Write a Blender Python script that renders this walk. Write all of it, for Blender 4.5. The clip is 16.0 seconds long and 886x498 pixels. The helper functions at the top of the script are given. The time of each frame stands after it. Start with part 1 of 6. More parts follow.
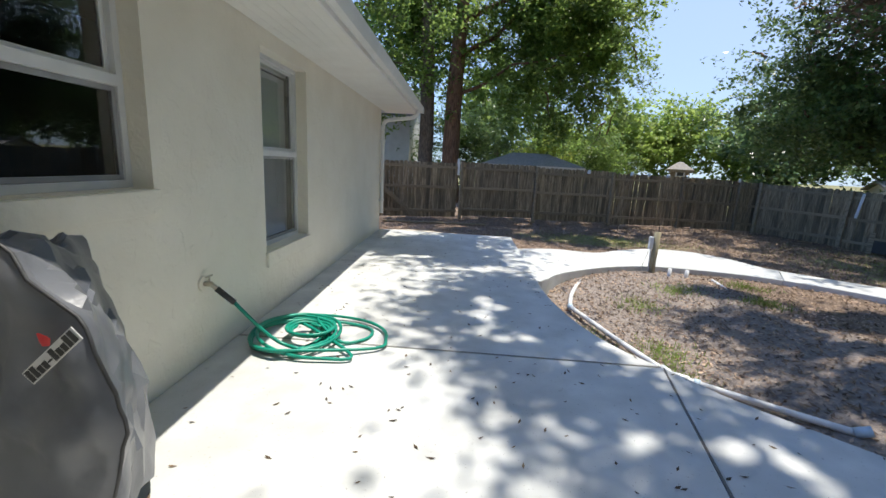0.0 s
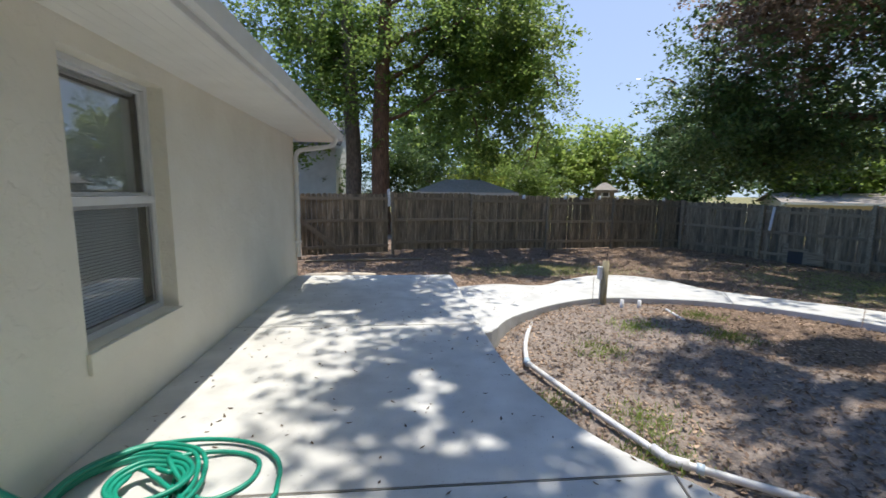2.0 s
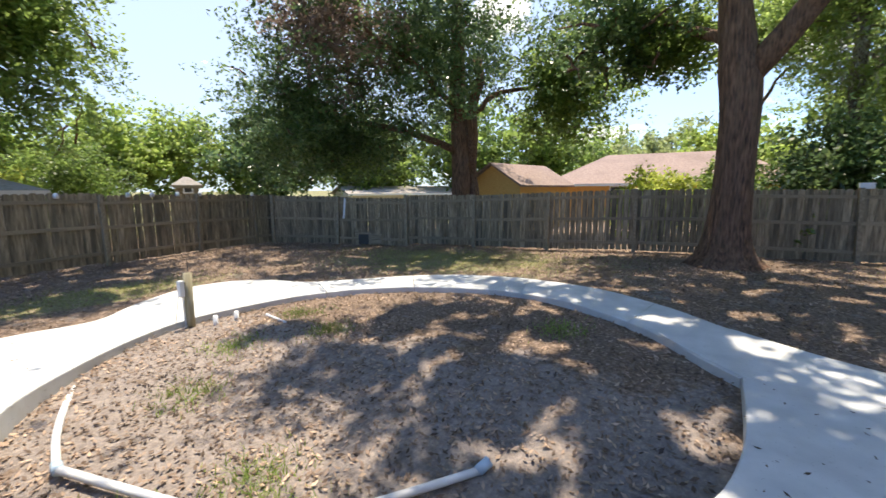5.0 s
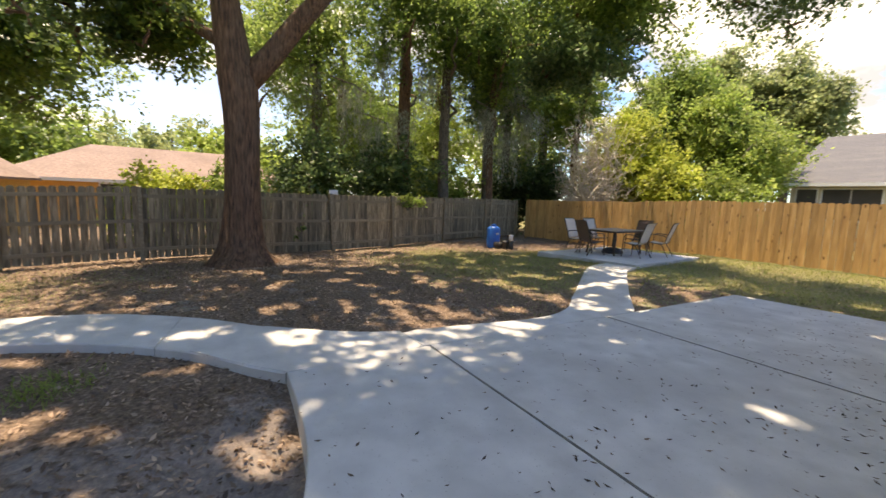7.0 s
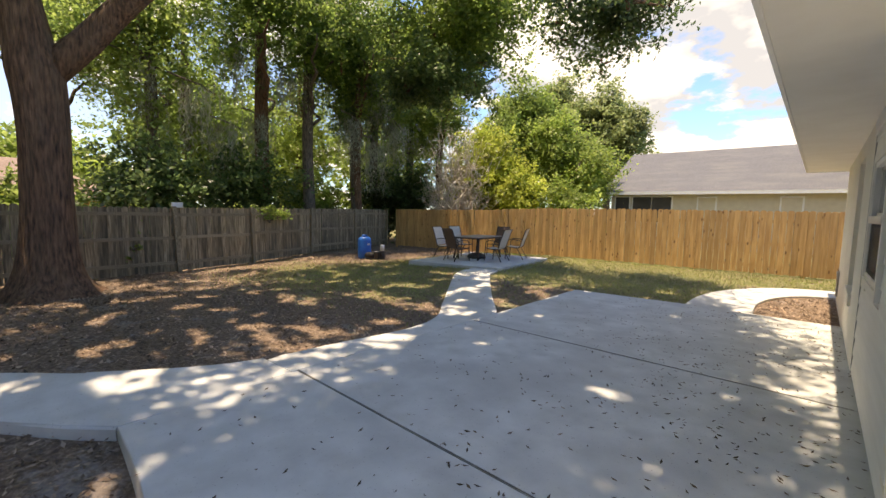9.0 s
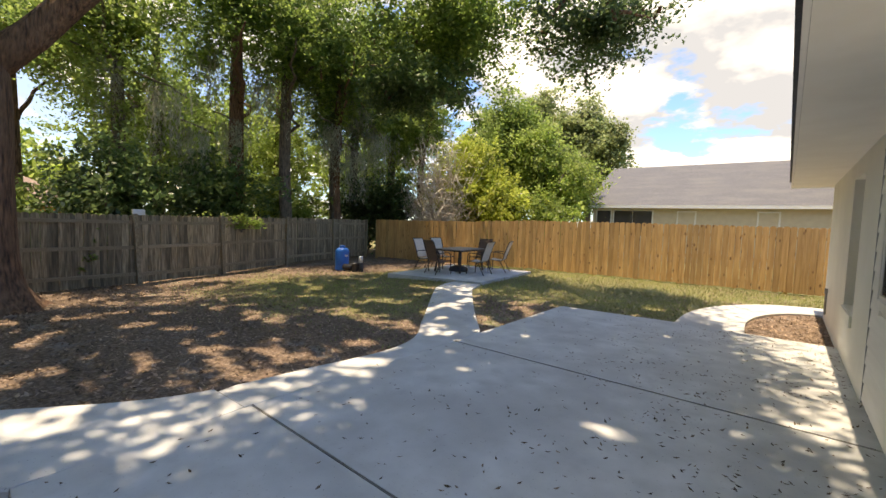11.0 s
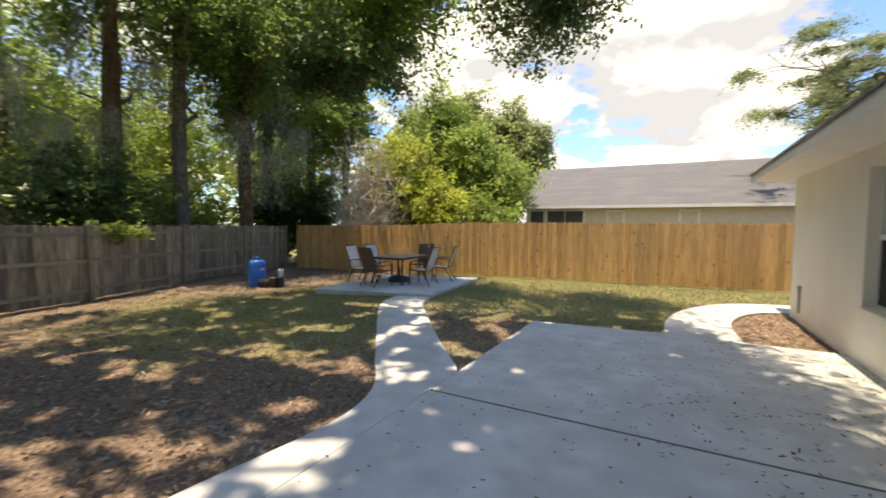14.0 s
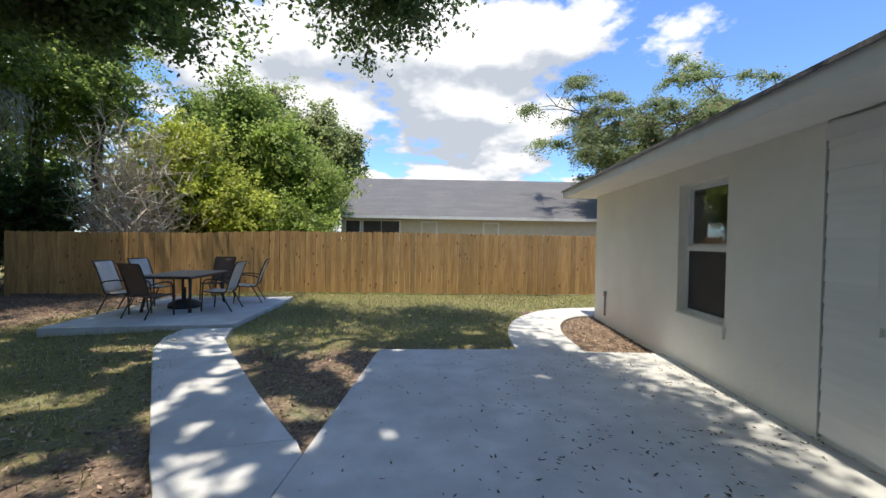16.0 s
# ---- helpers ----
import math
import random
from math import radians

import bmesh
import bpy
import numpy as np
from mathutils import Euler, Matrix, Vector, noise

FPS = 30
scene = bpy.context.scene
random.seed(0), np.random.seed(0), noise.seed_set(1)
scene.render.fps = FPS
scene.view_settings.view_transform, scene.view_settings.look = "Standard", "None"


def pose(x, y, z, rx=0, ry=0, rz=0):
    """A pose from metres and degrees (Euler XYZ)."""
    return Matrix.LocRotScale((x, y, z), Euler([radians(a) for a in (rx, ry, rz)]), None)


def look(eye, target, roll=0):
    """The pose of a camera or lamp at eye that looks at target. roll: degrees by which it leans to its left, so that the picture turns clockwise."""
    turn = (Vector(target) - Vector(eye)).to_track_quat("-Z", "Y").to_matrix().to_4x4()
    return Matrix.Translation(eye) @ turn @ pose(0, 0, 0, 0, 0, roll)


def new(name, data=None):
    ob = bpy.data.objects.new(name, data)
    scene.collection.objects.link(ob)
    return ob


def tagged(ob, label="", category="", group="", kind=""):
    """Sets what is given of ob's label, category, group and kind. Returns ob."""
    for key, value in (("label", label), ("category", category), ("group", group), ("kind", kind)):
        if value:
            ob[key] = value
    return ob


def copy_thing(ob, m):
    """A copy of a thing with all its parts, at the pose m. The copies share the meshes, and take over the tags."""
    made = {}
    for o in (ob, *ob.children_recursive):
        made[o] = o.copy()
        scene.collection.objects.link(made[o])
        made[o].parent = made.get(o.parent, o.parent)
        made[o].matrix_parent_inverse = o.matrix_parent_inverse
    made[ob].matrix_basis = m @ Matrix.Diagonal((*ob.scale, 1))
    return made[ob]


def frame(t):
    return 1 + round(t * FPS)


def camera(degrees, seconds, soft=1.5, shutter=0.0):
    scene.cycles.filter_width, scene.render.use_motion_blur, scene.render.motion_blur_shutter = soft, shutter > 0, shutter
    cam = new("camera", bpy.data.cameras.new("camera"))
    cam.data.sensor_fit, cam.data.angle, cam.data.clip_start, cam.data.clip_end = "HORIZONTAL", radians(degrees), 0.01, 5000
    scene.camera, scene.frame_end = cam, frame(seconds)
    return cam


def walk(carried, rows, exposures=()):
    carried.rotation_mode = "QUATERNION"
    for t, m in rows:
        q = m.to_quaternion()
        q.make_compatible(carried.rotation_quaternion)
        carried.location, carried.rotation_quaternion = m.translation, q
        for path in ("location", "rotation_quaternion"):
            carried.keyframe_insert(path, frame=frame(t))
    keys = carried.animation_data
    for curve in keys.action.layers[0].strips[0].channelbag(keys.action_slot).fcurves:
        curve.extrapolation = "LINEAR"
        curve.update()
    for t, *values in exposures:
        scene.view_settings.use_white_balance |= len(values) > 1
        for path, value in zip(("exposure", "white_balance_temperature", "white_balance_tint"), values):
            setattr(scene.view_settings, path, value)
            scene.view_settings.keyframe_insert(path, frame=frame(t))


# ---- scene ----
cam = camera(94.0, 16.0, shutter=0.2)
PATH = [
    (0, (-0.095, 0.741, 1.461), (-0.166, 2.699, 1.06), 3.0),
    (0.5, (-0.121, 0.931, 1.474), (-0.114, 2.884, 1.044), 1.0),
    (1, (-0.072, 1.235, 1.49), (-0.107, 3.202, 1.128), -0.1),
    (1.5, (0.016, 1.536, 1.537), (0.019, 3.514, 1.236), 0.8),
    (2, (-0.008, 1.794, 1.565), (0.217, 3.763, 1.296), 0.7),
    (2.5, (0.005, 1.989, 1.579), (0.588, 3.882, 1.305), -0.1),
    (3, (0.153, 2.15, 1.583), (0.983, 3.948, 1.308), 0.6),
    (3.5, (0.358, 2.31, 1.584), (1.405, 3.994, 1.325), 1.1),
    (3.7, (0.418, 2.352, 1.583), (1.569, 3.966, 1.316), 0.8),
    (5.8, (0.832, 2.574, 1.524), (2.768, 2.961, 1.207), 1.2),
    (6, (0.898, 2.588, 1.517), (2.865, 2.741, 1.192), 2.0),
    (6.5, (1.098, 2.65, 1.504), (3.005, 2.113, 1.227), 2.1),
    (7, (1.181, 2.671, 1.5), (2.898, 1.673, 1.258), 2.1),
    (7.5, (1.18, 2.654, 1.518), (2.733, 1.412, 1.299), 2.9),
    (8, (1.183, 2.638, 1.54), (2.621, 1.264, 1.327), 2.7),
    (8.5, (1.178, 2.633, 1.552), (2.55, 1.194, 1.334), 1.6),
    (9, (1.158, 2.634, 1.561), (2.498, 1.161, 1.377), 1.2),
    (9.2, (1.168, 2.624, 1.559), (2.49, 1.134, 1.391), 1.3),
    (11.5, (1.607, 2.178, 1.577), (2.847, 0.613, 1.463), 2.3),
    (12, (1.821, 2.063, 1.579), (2.966, 0.426, 1.483), 1.5),
    (12.5, (2.065, 1.881, 1.573), (3.314, 0.322, 1.473), 0.7),
    (13, (2.331, 1.721, 1.566), (3.846, 0.42, 1.461), 1.3),
    (13.5, (2.588, 1.574, 1.55), (4.049, 0.212, 1.437), 1.0),
    (14, (2.789, 1.323, 1.538), (3.76, -0.422, 1.437), 0.6),
    (14.5, (2.995, 1.005, 1.535), (3.559, -0.912, 1.463), 0.6),
    (15, (3.213, 0.749, 1.548), (3.507, -1.228, 1.493), 0.5),
    (15.5, (3.464, 0.499, 1.551), (3.551, -1.498, 1.499), 0.3),
    (16, (3.669, 0.268, 1.526), (3.758, -1.73, 1.487), 1.0),
]
walk(cam, [(t, look(eye, aim, roll)) for t, eye, aim, roll in PATH],
     exposures=[(0.0, 2.08, 6500, 9), (2.0, 1.93, 6600, 10), (3.7, 1.84, 6500, 10), (5.8, 2.85, 8200, 13), (7.0, 2.6, 9300, 16), (9.2, 2.42, 9100, 15), (12.5, 2.36, 8900, 13), (14.0, 2.42, 8800, 13), (15.0, 2.3, 7600, 11), (16.0, 2.0, 6950, 10)])

# ---- world, sun ----
TAN_E, TAN_S = 0.21, -0.12          # lean of the sun to the east and to the south (less than none: to the north)
SUN_DIR = Vector((TAN_E, -TAN_S, 1)).normalized()
SUN_EL = math.asin(SUN_DIR.z)
SUN_AZ = math.atan2(SUN_DIR.x, SUN_DIR.y)
world = bpy.data.worlds.new("world")
scene.world = world
world.use_nodes = True
wt = world.node_tree
wn, wl = wt.nodes, wt.links
sky = wn.new("ShaderNodeTexSky")
sky.sky_type, sky.sun_disc, sky.sun_elevation, sky.sun_rotation = "NISHITA", False, SUN_EL, SUN_AZ
sky.dust_density, sky.air_density, sky.ozone_density = 0.3, 1.0, 2.0
wc = wn.new("ShaderNodeTexCoord")
wsep = wn.new("ShaderNodeSeparateXYZ")
wl.new(wc.outputs["Generated"], wsep.inputs[0])


def cloud_noise(lift, scale, detail, rough):
    """Noise on a flat cloud layer, looked up a little higher in the sky by lift."""
    up = wn.new("ShaderNodeVectorMath"); up.operation = "ADD"; up.inputs[1].default_value = (0, 0, lift)
    wl.new(wc.outputs["Generated"], up.inputs[0])
    sep = wn.new("ShaderNodeSeparateXYZ")
    wl.new(up.outputs[0], sep.inputs[0])
    z_ = wn.new("ShaderNodeMath"); z_.operation = "MAXIMUM"; z_.inputs[1].default_value = 0.0
    wl.new(sep.outputs[2], z_.inputs[0])
    z2 = wn.new("ShaderNodeMath"); z2.operation = "ADD"; z2.inputs[1].default_value = 0.30
    wl.new(z_.outputs[0], z2.inputs[0])
    comb = wn.new("ShaderNodeCombineXYZ")
    for i in range(3):
        wl.new(z2.outputs[0], comb.inputs[i])
    div = wn.new("ShaderNodeVectorMath"); div.operation = "DIVIDE"
    wl.new(up.outputs[0], div.inputs[0]); wl.new(comb.outputs[0], div.inputs[1])
    off = wn.new("ShaderNodeVectorMath"); off.operation = "ADD"; off.inputs[1].default_value = (5.1, 2.2, 0.0)
    wl.new(div.outputs[0], off.inputs[0])
    no = wn.new("ShaderNodeTexNoise")
    no.inputs["Scale"].default_value, no.inputs["Detail"].default_value, no.inputs["Roughness"].default_value = scale, detail, rough
    wl.new(off.outputs[0], no.inputs["Vector"])
    return no.outputs[0]


def world_math(op, a, b, c=0.0, clamp=False):
    m = wn.new("ShaderNodeMath"); m.operation = op; m.use_clamp = clamp
    for i, v in enumerate((a, b, c)):
        if isinstance(v, (int, float)):
            m.inputs[i].default_value = v
        else:
            wl.new(v, m.inputs[i])
    return m.outputs[0]


cloud = cloud_noise(0.0, 2.3, 10.0, 0.56)
cloud = world_math("MULTIPLY_ADD", wsep.outputs[0], 0.10, cloud)
cloud = world_math("MULTIPLY_ADD", wsep.outputs[1], -0.06, cloud)
# a bank of cumulus in the south
wdot = wn.new("ShaderNodeVectorMath"); wdot.operation = "DISTANCE"; wdot.inputs[1].default_value = (0.08, -0.93, 0.33)
wl.new(wc.outputs["Generated"], wdot.inputs[0])
wbank = wn.new("ShaderNodeMapRange"); wbank.interpolation_type = "SMOOTHSTEP"
for i, v in ((1, 0.72), (2, 0.16), (3, -0.085), (4, 0.09)):
    wbank.inputs[i].default_value = v
wl.new(wdot.outputs["Value"], wbank.inputs[0])
cloud = world_math("ADD", cloud, wbank.outputs[0])
wramp = wn.new("ShaderNodeValToRGB")
wramp.color_ramp.elements[0].position, wramp.color_ramp.elements[1].position = 0.545, 0.60
wl.new(cloud, wramp.inputs[0])
# cloud tops that face the sun are white, their bases grey
relief = world_math("SUBTRACT", cloud_noise(0.0, 2.3, 6.0, 0.5), cloud_noise(0.07, 2.3, 6.0, 0.5))
relief = world_math("MULTIPLY_ADD", relief, 4.4, 0.54, True)
wshade = wn.new("ShaderNodeValToRGB")
wshade.color_ramp.elements[0].position, wshade.color_ramp.elements[1].position = 0.25, 0.75
wshade.color_ramp.elements[0].color = (0.95, 1.08, 1.30, 1)
wshade.color_ramp.elements[1].color = (1.88, 1.96, 2.08, 1)
wl.new(relief, wshade.inputs[0])
wmix = wn.new("ShaderNodeMixRGB")
wl.new(wramp.outputs[0], wmix.inputs[0])
wdeep = wn.new("ShaderNodeMixRGB"); wdeep.blend_type = "MULTIPLY"
wdeep.inputs[0].default_value, wdeep.inputs[2].default_value = 1.0, (0.25, 0.345, 0.48, 1)
wl.new(sky.outputs[0], wdeep.inputs[1])
# thin high haze towards the north and the east
whaze = wn.new("ShaderNodeMixRGB"); whaze.inputs[2].default_value = (0.98, 1.18, 1.54, 1)
wl.new(world_math("MULTIPLY_ADD", wsep.outputs[0], 0.45, world_math("MULTIPLY_ADD", wsep.outputs[1], 0.5, 0.12), True), whaze.inputs[0])
wl.new(wdeep.outputs[0], whaze.inputs[1])
wl.new(whaze.outputs[0], wmix.inputs[1])
wl.new(wshade.outputs[0], wmix.inputs[2])
wl.new(wmix.outputs[0], wn["Background"].inputs[0])
wn["Background"].inputs[1].default_value = 0.15
sun = new("sun", bpy.data.lights.new("sun", "SUN"))
sun.data.energy, sun.data.angle, sun.data.color = 1.55, radians(0.62), (1.0, 0.95, 0.86)
sun.matrix_world = look((0, 0, 0), -SUN_DIR)


# ---- materials ----
def rgba(c):
    return (c[0], c[1], c[2], 1)


def surf(name, dark, light, scale=6.0, stretch=(1, 1, 1), rough=0.8, bump=0.3, bump_scale=60.0, metal=0.0, stain=None,
         stain_scale=0.7, stain_amount=0.5, vary=0.0, island=False, coords="Object", dist=0.01, spec=0.5, low=0.3, high=0.7):
    """Grain between two colours, larger stains, fine relief, and change from piece to piece."""
    m = bpy.data.materials.new(name)
    m.use_nodes = True
    t = m.node_tree
    n, l = t.nodes, t.links
    b = n["Principled BSDF"]
    b.inputs["Roughness"].default_value, b.inputs["Metallic"].default_value = rough, metal
    b.inputs["Specular IOR Level"].default_value = spec
    tc = n.new("ShaderNodeTexCoord")
    mp = n.new("ShaderNodeMapping")
    mp.inputs["Scale"].default_value = stretch
    l.new(tc.outputs[coords], mp.inputs[0])
    vec = mp.outputs[0]
    if vary:
        oi = n.new("ShaderNodeObjectInfo")
        add = n.new("ShaderNodeVectorMath"); add.operation = "ADD"
        sc = n.new("ShaderNodeVectorMath"); sc.operation = "SCALE"; sc.inputs[3].default_value = 37.0
        l.new(oi.outputs["Random"], sc.inputs[0])
        l.new(vec, add.inputs[0]); l.new(sc.outputs[0], add.inputs[1])
        vec = add.outputs[0]
    no = n.new("ShaderNodeTexNoise")
    no.inputs["Scale"].default_value, no.inputs["Detail"].default_value = scale, 8.0
    l.new(vec, no.inputs["Vector"])
    ra = n.new("ShaderNodeValToRGB")
    ra.color_ramp.elements[0].position, ra.color_ramp.elements[1].position = low, high
    ra.color_ramp.elements[0].color, ra.color_ramp.elements[1].color = rgba(dark), rgba(light)
    l.new(no.outputs[0], ra.inputs[0])
    col = ra.outputs[0]
    if stain:
        n2 = n.new("ShaderNodeTexNoise")
        n2.inputs["Scale"].default_value, n2.inputs["Detail"].default_value = stain_scale, 5.0
        l.new(vec, n2.inputs["Vector"])
        r2 = n.new("ShaderNodeValToRGB")
        r2.color_ramp.elements[0].position, r2.color_ramp.elements[1].position = 0.45, 0.68
        l.new(n2.outputs[0], r2.inputs[0])
        k = n.new("ShaderNodeMath"); k.operation = "MULTIPLY"; k.inputs[1].default_value = stain_amount
        l.new(r2.outputs[0], k.inputs[0])
        mx = n.new("ShaderNodeMixRGB")
        mx.inputs[2].default_value = rgba(stain)
        l.new(k.outputs[0], mx.inputs[0]); l.new(col, mx.inputs[1])
        col = mx.outputs[0]
    if vary or island:
        hs = n.new("ShaderNodeHueSaturation")
        mr = n.new("ShaderNodeMapRange")
        amount = vary if vary else 0.35
        mr.inputs[3].default_value, mr.inputs[4].default_value = 1 - amount, 1 + amount
        src = n.new("ShaderNodeNewGeometry").outputs["Random Per Island"] if island else oi.outputs["Random"]
        l.new(src, mr.inputs[0])
        l.new(mr.outputs[0], hs.inputs["Value"]); l.new(col, hs.inputs["Color"])
        col = hs.outputs[0]
    l.new(col, b.inputs["Base Color"])
    if bump:
        nb = n.new("ShaderNodeTexNoise")
        nb.inputs["Scale"].default_value, nb.inputs["Detail"].default_value = bump_scale, 6.0
        l.new(vec, nb.inputs["Vector"])
        bp = n.new("ShaderNodeBump")
        bp.inputs["Strength"].default_value, bp.inputs["Distance"].default_value = bump, dist
        l.new(nb.outputs[0], bp.inputs["Height"])
        l.new(bp.outputs[0], b.inputs["Normal"])
    return m


def leaf_mat(name, a, b_, c, through_=0.35, rough=0.45, patch=0.55):
    """Leaves: colour from leaf to leaf, light through the blade, a waxy face."""
    m = bpy.data.materials.new(name)
    m.use_nodes = True
    t = m.node_tree
    n, l = t.nodes, t.links
    p = n["Principled BSDF"]
    p.inputs["Roughness"].default_value = rough
    g = n.new("ShaderNodeNewGeometry")
    r = n.new("ShaderNodeValToRGB")
    r.color_ramp.elements[0].color, r.color_ramp.elements[1].color = rgba(a), rgba(c)
    e = r.color_ramp.elements.new(0.5)
    e.color = rgba(b_)
    l.new(g.outputs["Random Per Island"], r.inputs[0])
    tc = n.new("ShaderNodeTexCoord")
    # broad value noise puts backlit and shaded crown patches into the leaf colour
    no = n.new("ShaderNodeTexNoise")
    no.inputs["Scale"].default_value, no.inputs["Detail"].default_value = patch, 3.0
    l.new(tc.outputs["Object"], no.inputs["Vector"])
    mr = n.new("ShaderNodeMapRange")
    for i, v in ((1, 0.35), (2, 0.66), (3, 0.62), (4, 1.42)):
        mr.inputs[i].default_value = v
    l.new(no.outputs[0], mr.inputs[0])
    hs = n.new("ShaderNodeHueSaturation")
    l.new(mr.outputs[0], hs.inputs["Value"]); l.new(r.outputs[0], hs.inputs["Color"])
    l.new(hs.outputs[0], p.inputs["Base Color"])
    tr = n.new("ShaderNodeBsdfTranslucent")
    gm = n.new("ShaderNodeGamma"); gm.inputs[1].default_value = 0.72
    l.new(hs.outputs[0], gm.inputs[0]); l.new(gm.outputs[0], tr.inputs[0])
    mix = n.new("ShaderNodeMixShader"); mix.inputs[0].default_value = through_
    l.new(p.outputs[0], mix.inputs[1]); l.new(tr.outputs[0], mix.inputs[2])
    l.new(mix.outputs[0], n["Material Output"].inputs[0])
    return m


M_CONC = surf("concrete", (0.46, 0.465, 0.45), (0.62, 0.622, 0.60), scale=3.0, rough=0.85, bump=0.25, bump_scale=140, dist=0.004,
              stain=(0.40, 0.388, 0.365), stain_scale=0.9, stain_amount=0.45)


def weather_concrete(m):
    """Cloudy stains, small dark specks and pale worn spots over the base grain."""
    n, l = m.node_tree.nodes, m.node_tree.links
    b = n["Principled BSDF"]
    src = b.inputs["Base Color"].links[0].from_socket
    tc = n.new("ShaderNodeTexCoord")
    for scale, lo, hi, tint, amount in ((0.45, 0.48, 0.72, (0.42, 0.415, 0.40), 0.45), (2.6, 0.56, 0.74, (0.36, 0.35, 0.33), 0.35), (55.0, 0.64, 0.72, (0.20, 0.185, 0.165), 0.55), (16.0, 0.66, 0.76, (0.30, 0.285, 0.26), 0.4)):
        no = n.new("ShaderNodeTexNoise")
        no.inputs["Scale"].default_value, no.inputs["Detail"].default_value = scale, 6.0
        l.new(tc.outputs["Object"], no.inputs["Vector"])
        mr = n.new("ShaderNodeMapRange"); mr.interpolation_type = "SMOOTHSTEP"
        for i, v in ((1, lo), (2, hi), (3, 0.0), (4, amount)):
            mr.inputs[i].default_value = v
        l.new(no.outputs[0], mr.inputs[0])
        mx = n.new("ShaderNodeMixRGB"); mx.inputs[2].default_value = rgba(tint)
        l.new(mr.outputs[0], mx.inputs[0]); l.new(src, mx.inputs[1])
        src = mx.outputs[0]
    l.new(src, b.inputs["Base Color"])


weather_concrete(M_CONC)
M_STUCCO = surf("stucco", (0.80, 0.75, 0.63), (0.86, 0.815, 0.70), scale=2.2, rough=0.9, bump=0.8, bump_scale=11, dist=0.012,
                stain=(0.76, 0.71, 0.60), stain_scale=0.5, stain_amount=0.35)
M_STUCCO_W = surf("pale_stucco", (0.81, 0.78, 0.70), (0.87, 0.84, 0.76), scale=2.0, rough=0.9, bump=0.5, bump_scale=16, dist=0.008,
                  stain=(0.73, 0.70, 0.62), stain_scale=0.6, stain_amount=0.35)
M_WHITE = surf("white_paint", (0.74, 0.73, 0.70), (0.82, 0.81, 0.78), scale=5, rough=0.5, bump=0.1, bump_scale=90, dist=0.003,
               stain=(0.66, 0.64, 0.58), stain_amount=0.3)
M_SIDING = surf("painted_siding", (0.78, 0.77, 0.73), (0.85, 0.84, 0.80), scale=4, stretch=(1, 0.4, 4), rough=0.6, bump=0.25, bump_scale=50, dist=0.004, vary=0.03)
M_SOFFIT = surf("vinyl_soffit", (0.79, 0.765, 0.70), (0.85, 0.83, 0.77), scale=3, rough=0.6, bump=0.05, bump_scale=60, dist=0.003)
M_SHINGLE = surf("grey_shingles", (0.085, 0.085, 0.093), (0.15, 0.15, 0.16), scale=14, stretch=(1, 3, 1), rough=0.95, bump=0.6, bump_scale=40, dist=0.02, stain=(0.17, 0.165, 0.16), stain_amount=0.5)
M_SHINGLE_B = surf("tan_shingles", (0.22, 0.15, 0.12), (0.33, 0.245, 0.205), scale=9, rough=0.95, bump=0.5, bump_scale=40, dist=0.02, stain=(0.17, 0.12, 0.10), stain_amount=0.5)
M_SHINGLE_C = surf("brown_grey_shingles", (0.23, 0.205, 0.18), (0.35, 0.31, 0.27), scale=12, rough=0.95, bump=0.5, bump_scale=40, dist=0.02)
M_JOINT = surf("dirt_filled_joint", (0.10, 0.092, 0.08), (0.20, 0.185, 0.165), scale=9, rough=0.95, bump=0.4, bump_scale=80, dist=0.003)
M_OLD = surf("weathered_fence_wood", (0.12, 0.088, 0.05), (0.42, 0.325, 0.208), scale=5.5, stretch=(7, 7, 0.55), rough=0.9, bump=0.5, bump_scale=30, dist=0.006,
             vary=0.28, stain=(0.075, 0.064, 0.042), stain_scale=1.1, stain_amount=0.85)
M_OLDRAIL = surf("weathered_rail_wood", (0.16, 0.124, 0.078), (0.35, 0.28, 0.185), scale=5, stretch=(0.6, 7, 7), rough=0.9, bump=0.4, bump_scale=30, dist=0.006, vary=0.15)
M_CEDAR = surf("stained_cedar", (0.46, 0.255, 0.09), (0.64, 0.395, 0.165), scale=4.0, stretch=(6, 6, 0.5), rough=0.75, bump=0.35, bump_scale=35, dist=0.004,
               vary=0.20, stain=(0.33, 0.165, 0.06), stain_scale=2.6, stain_amount=0.55)


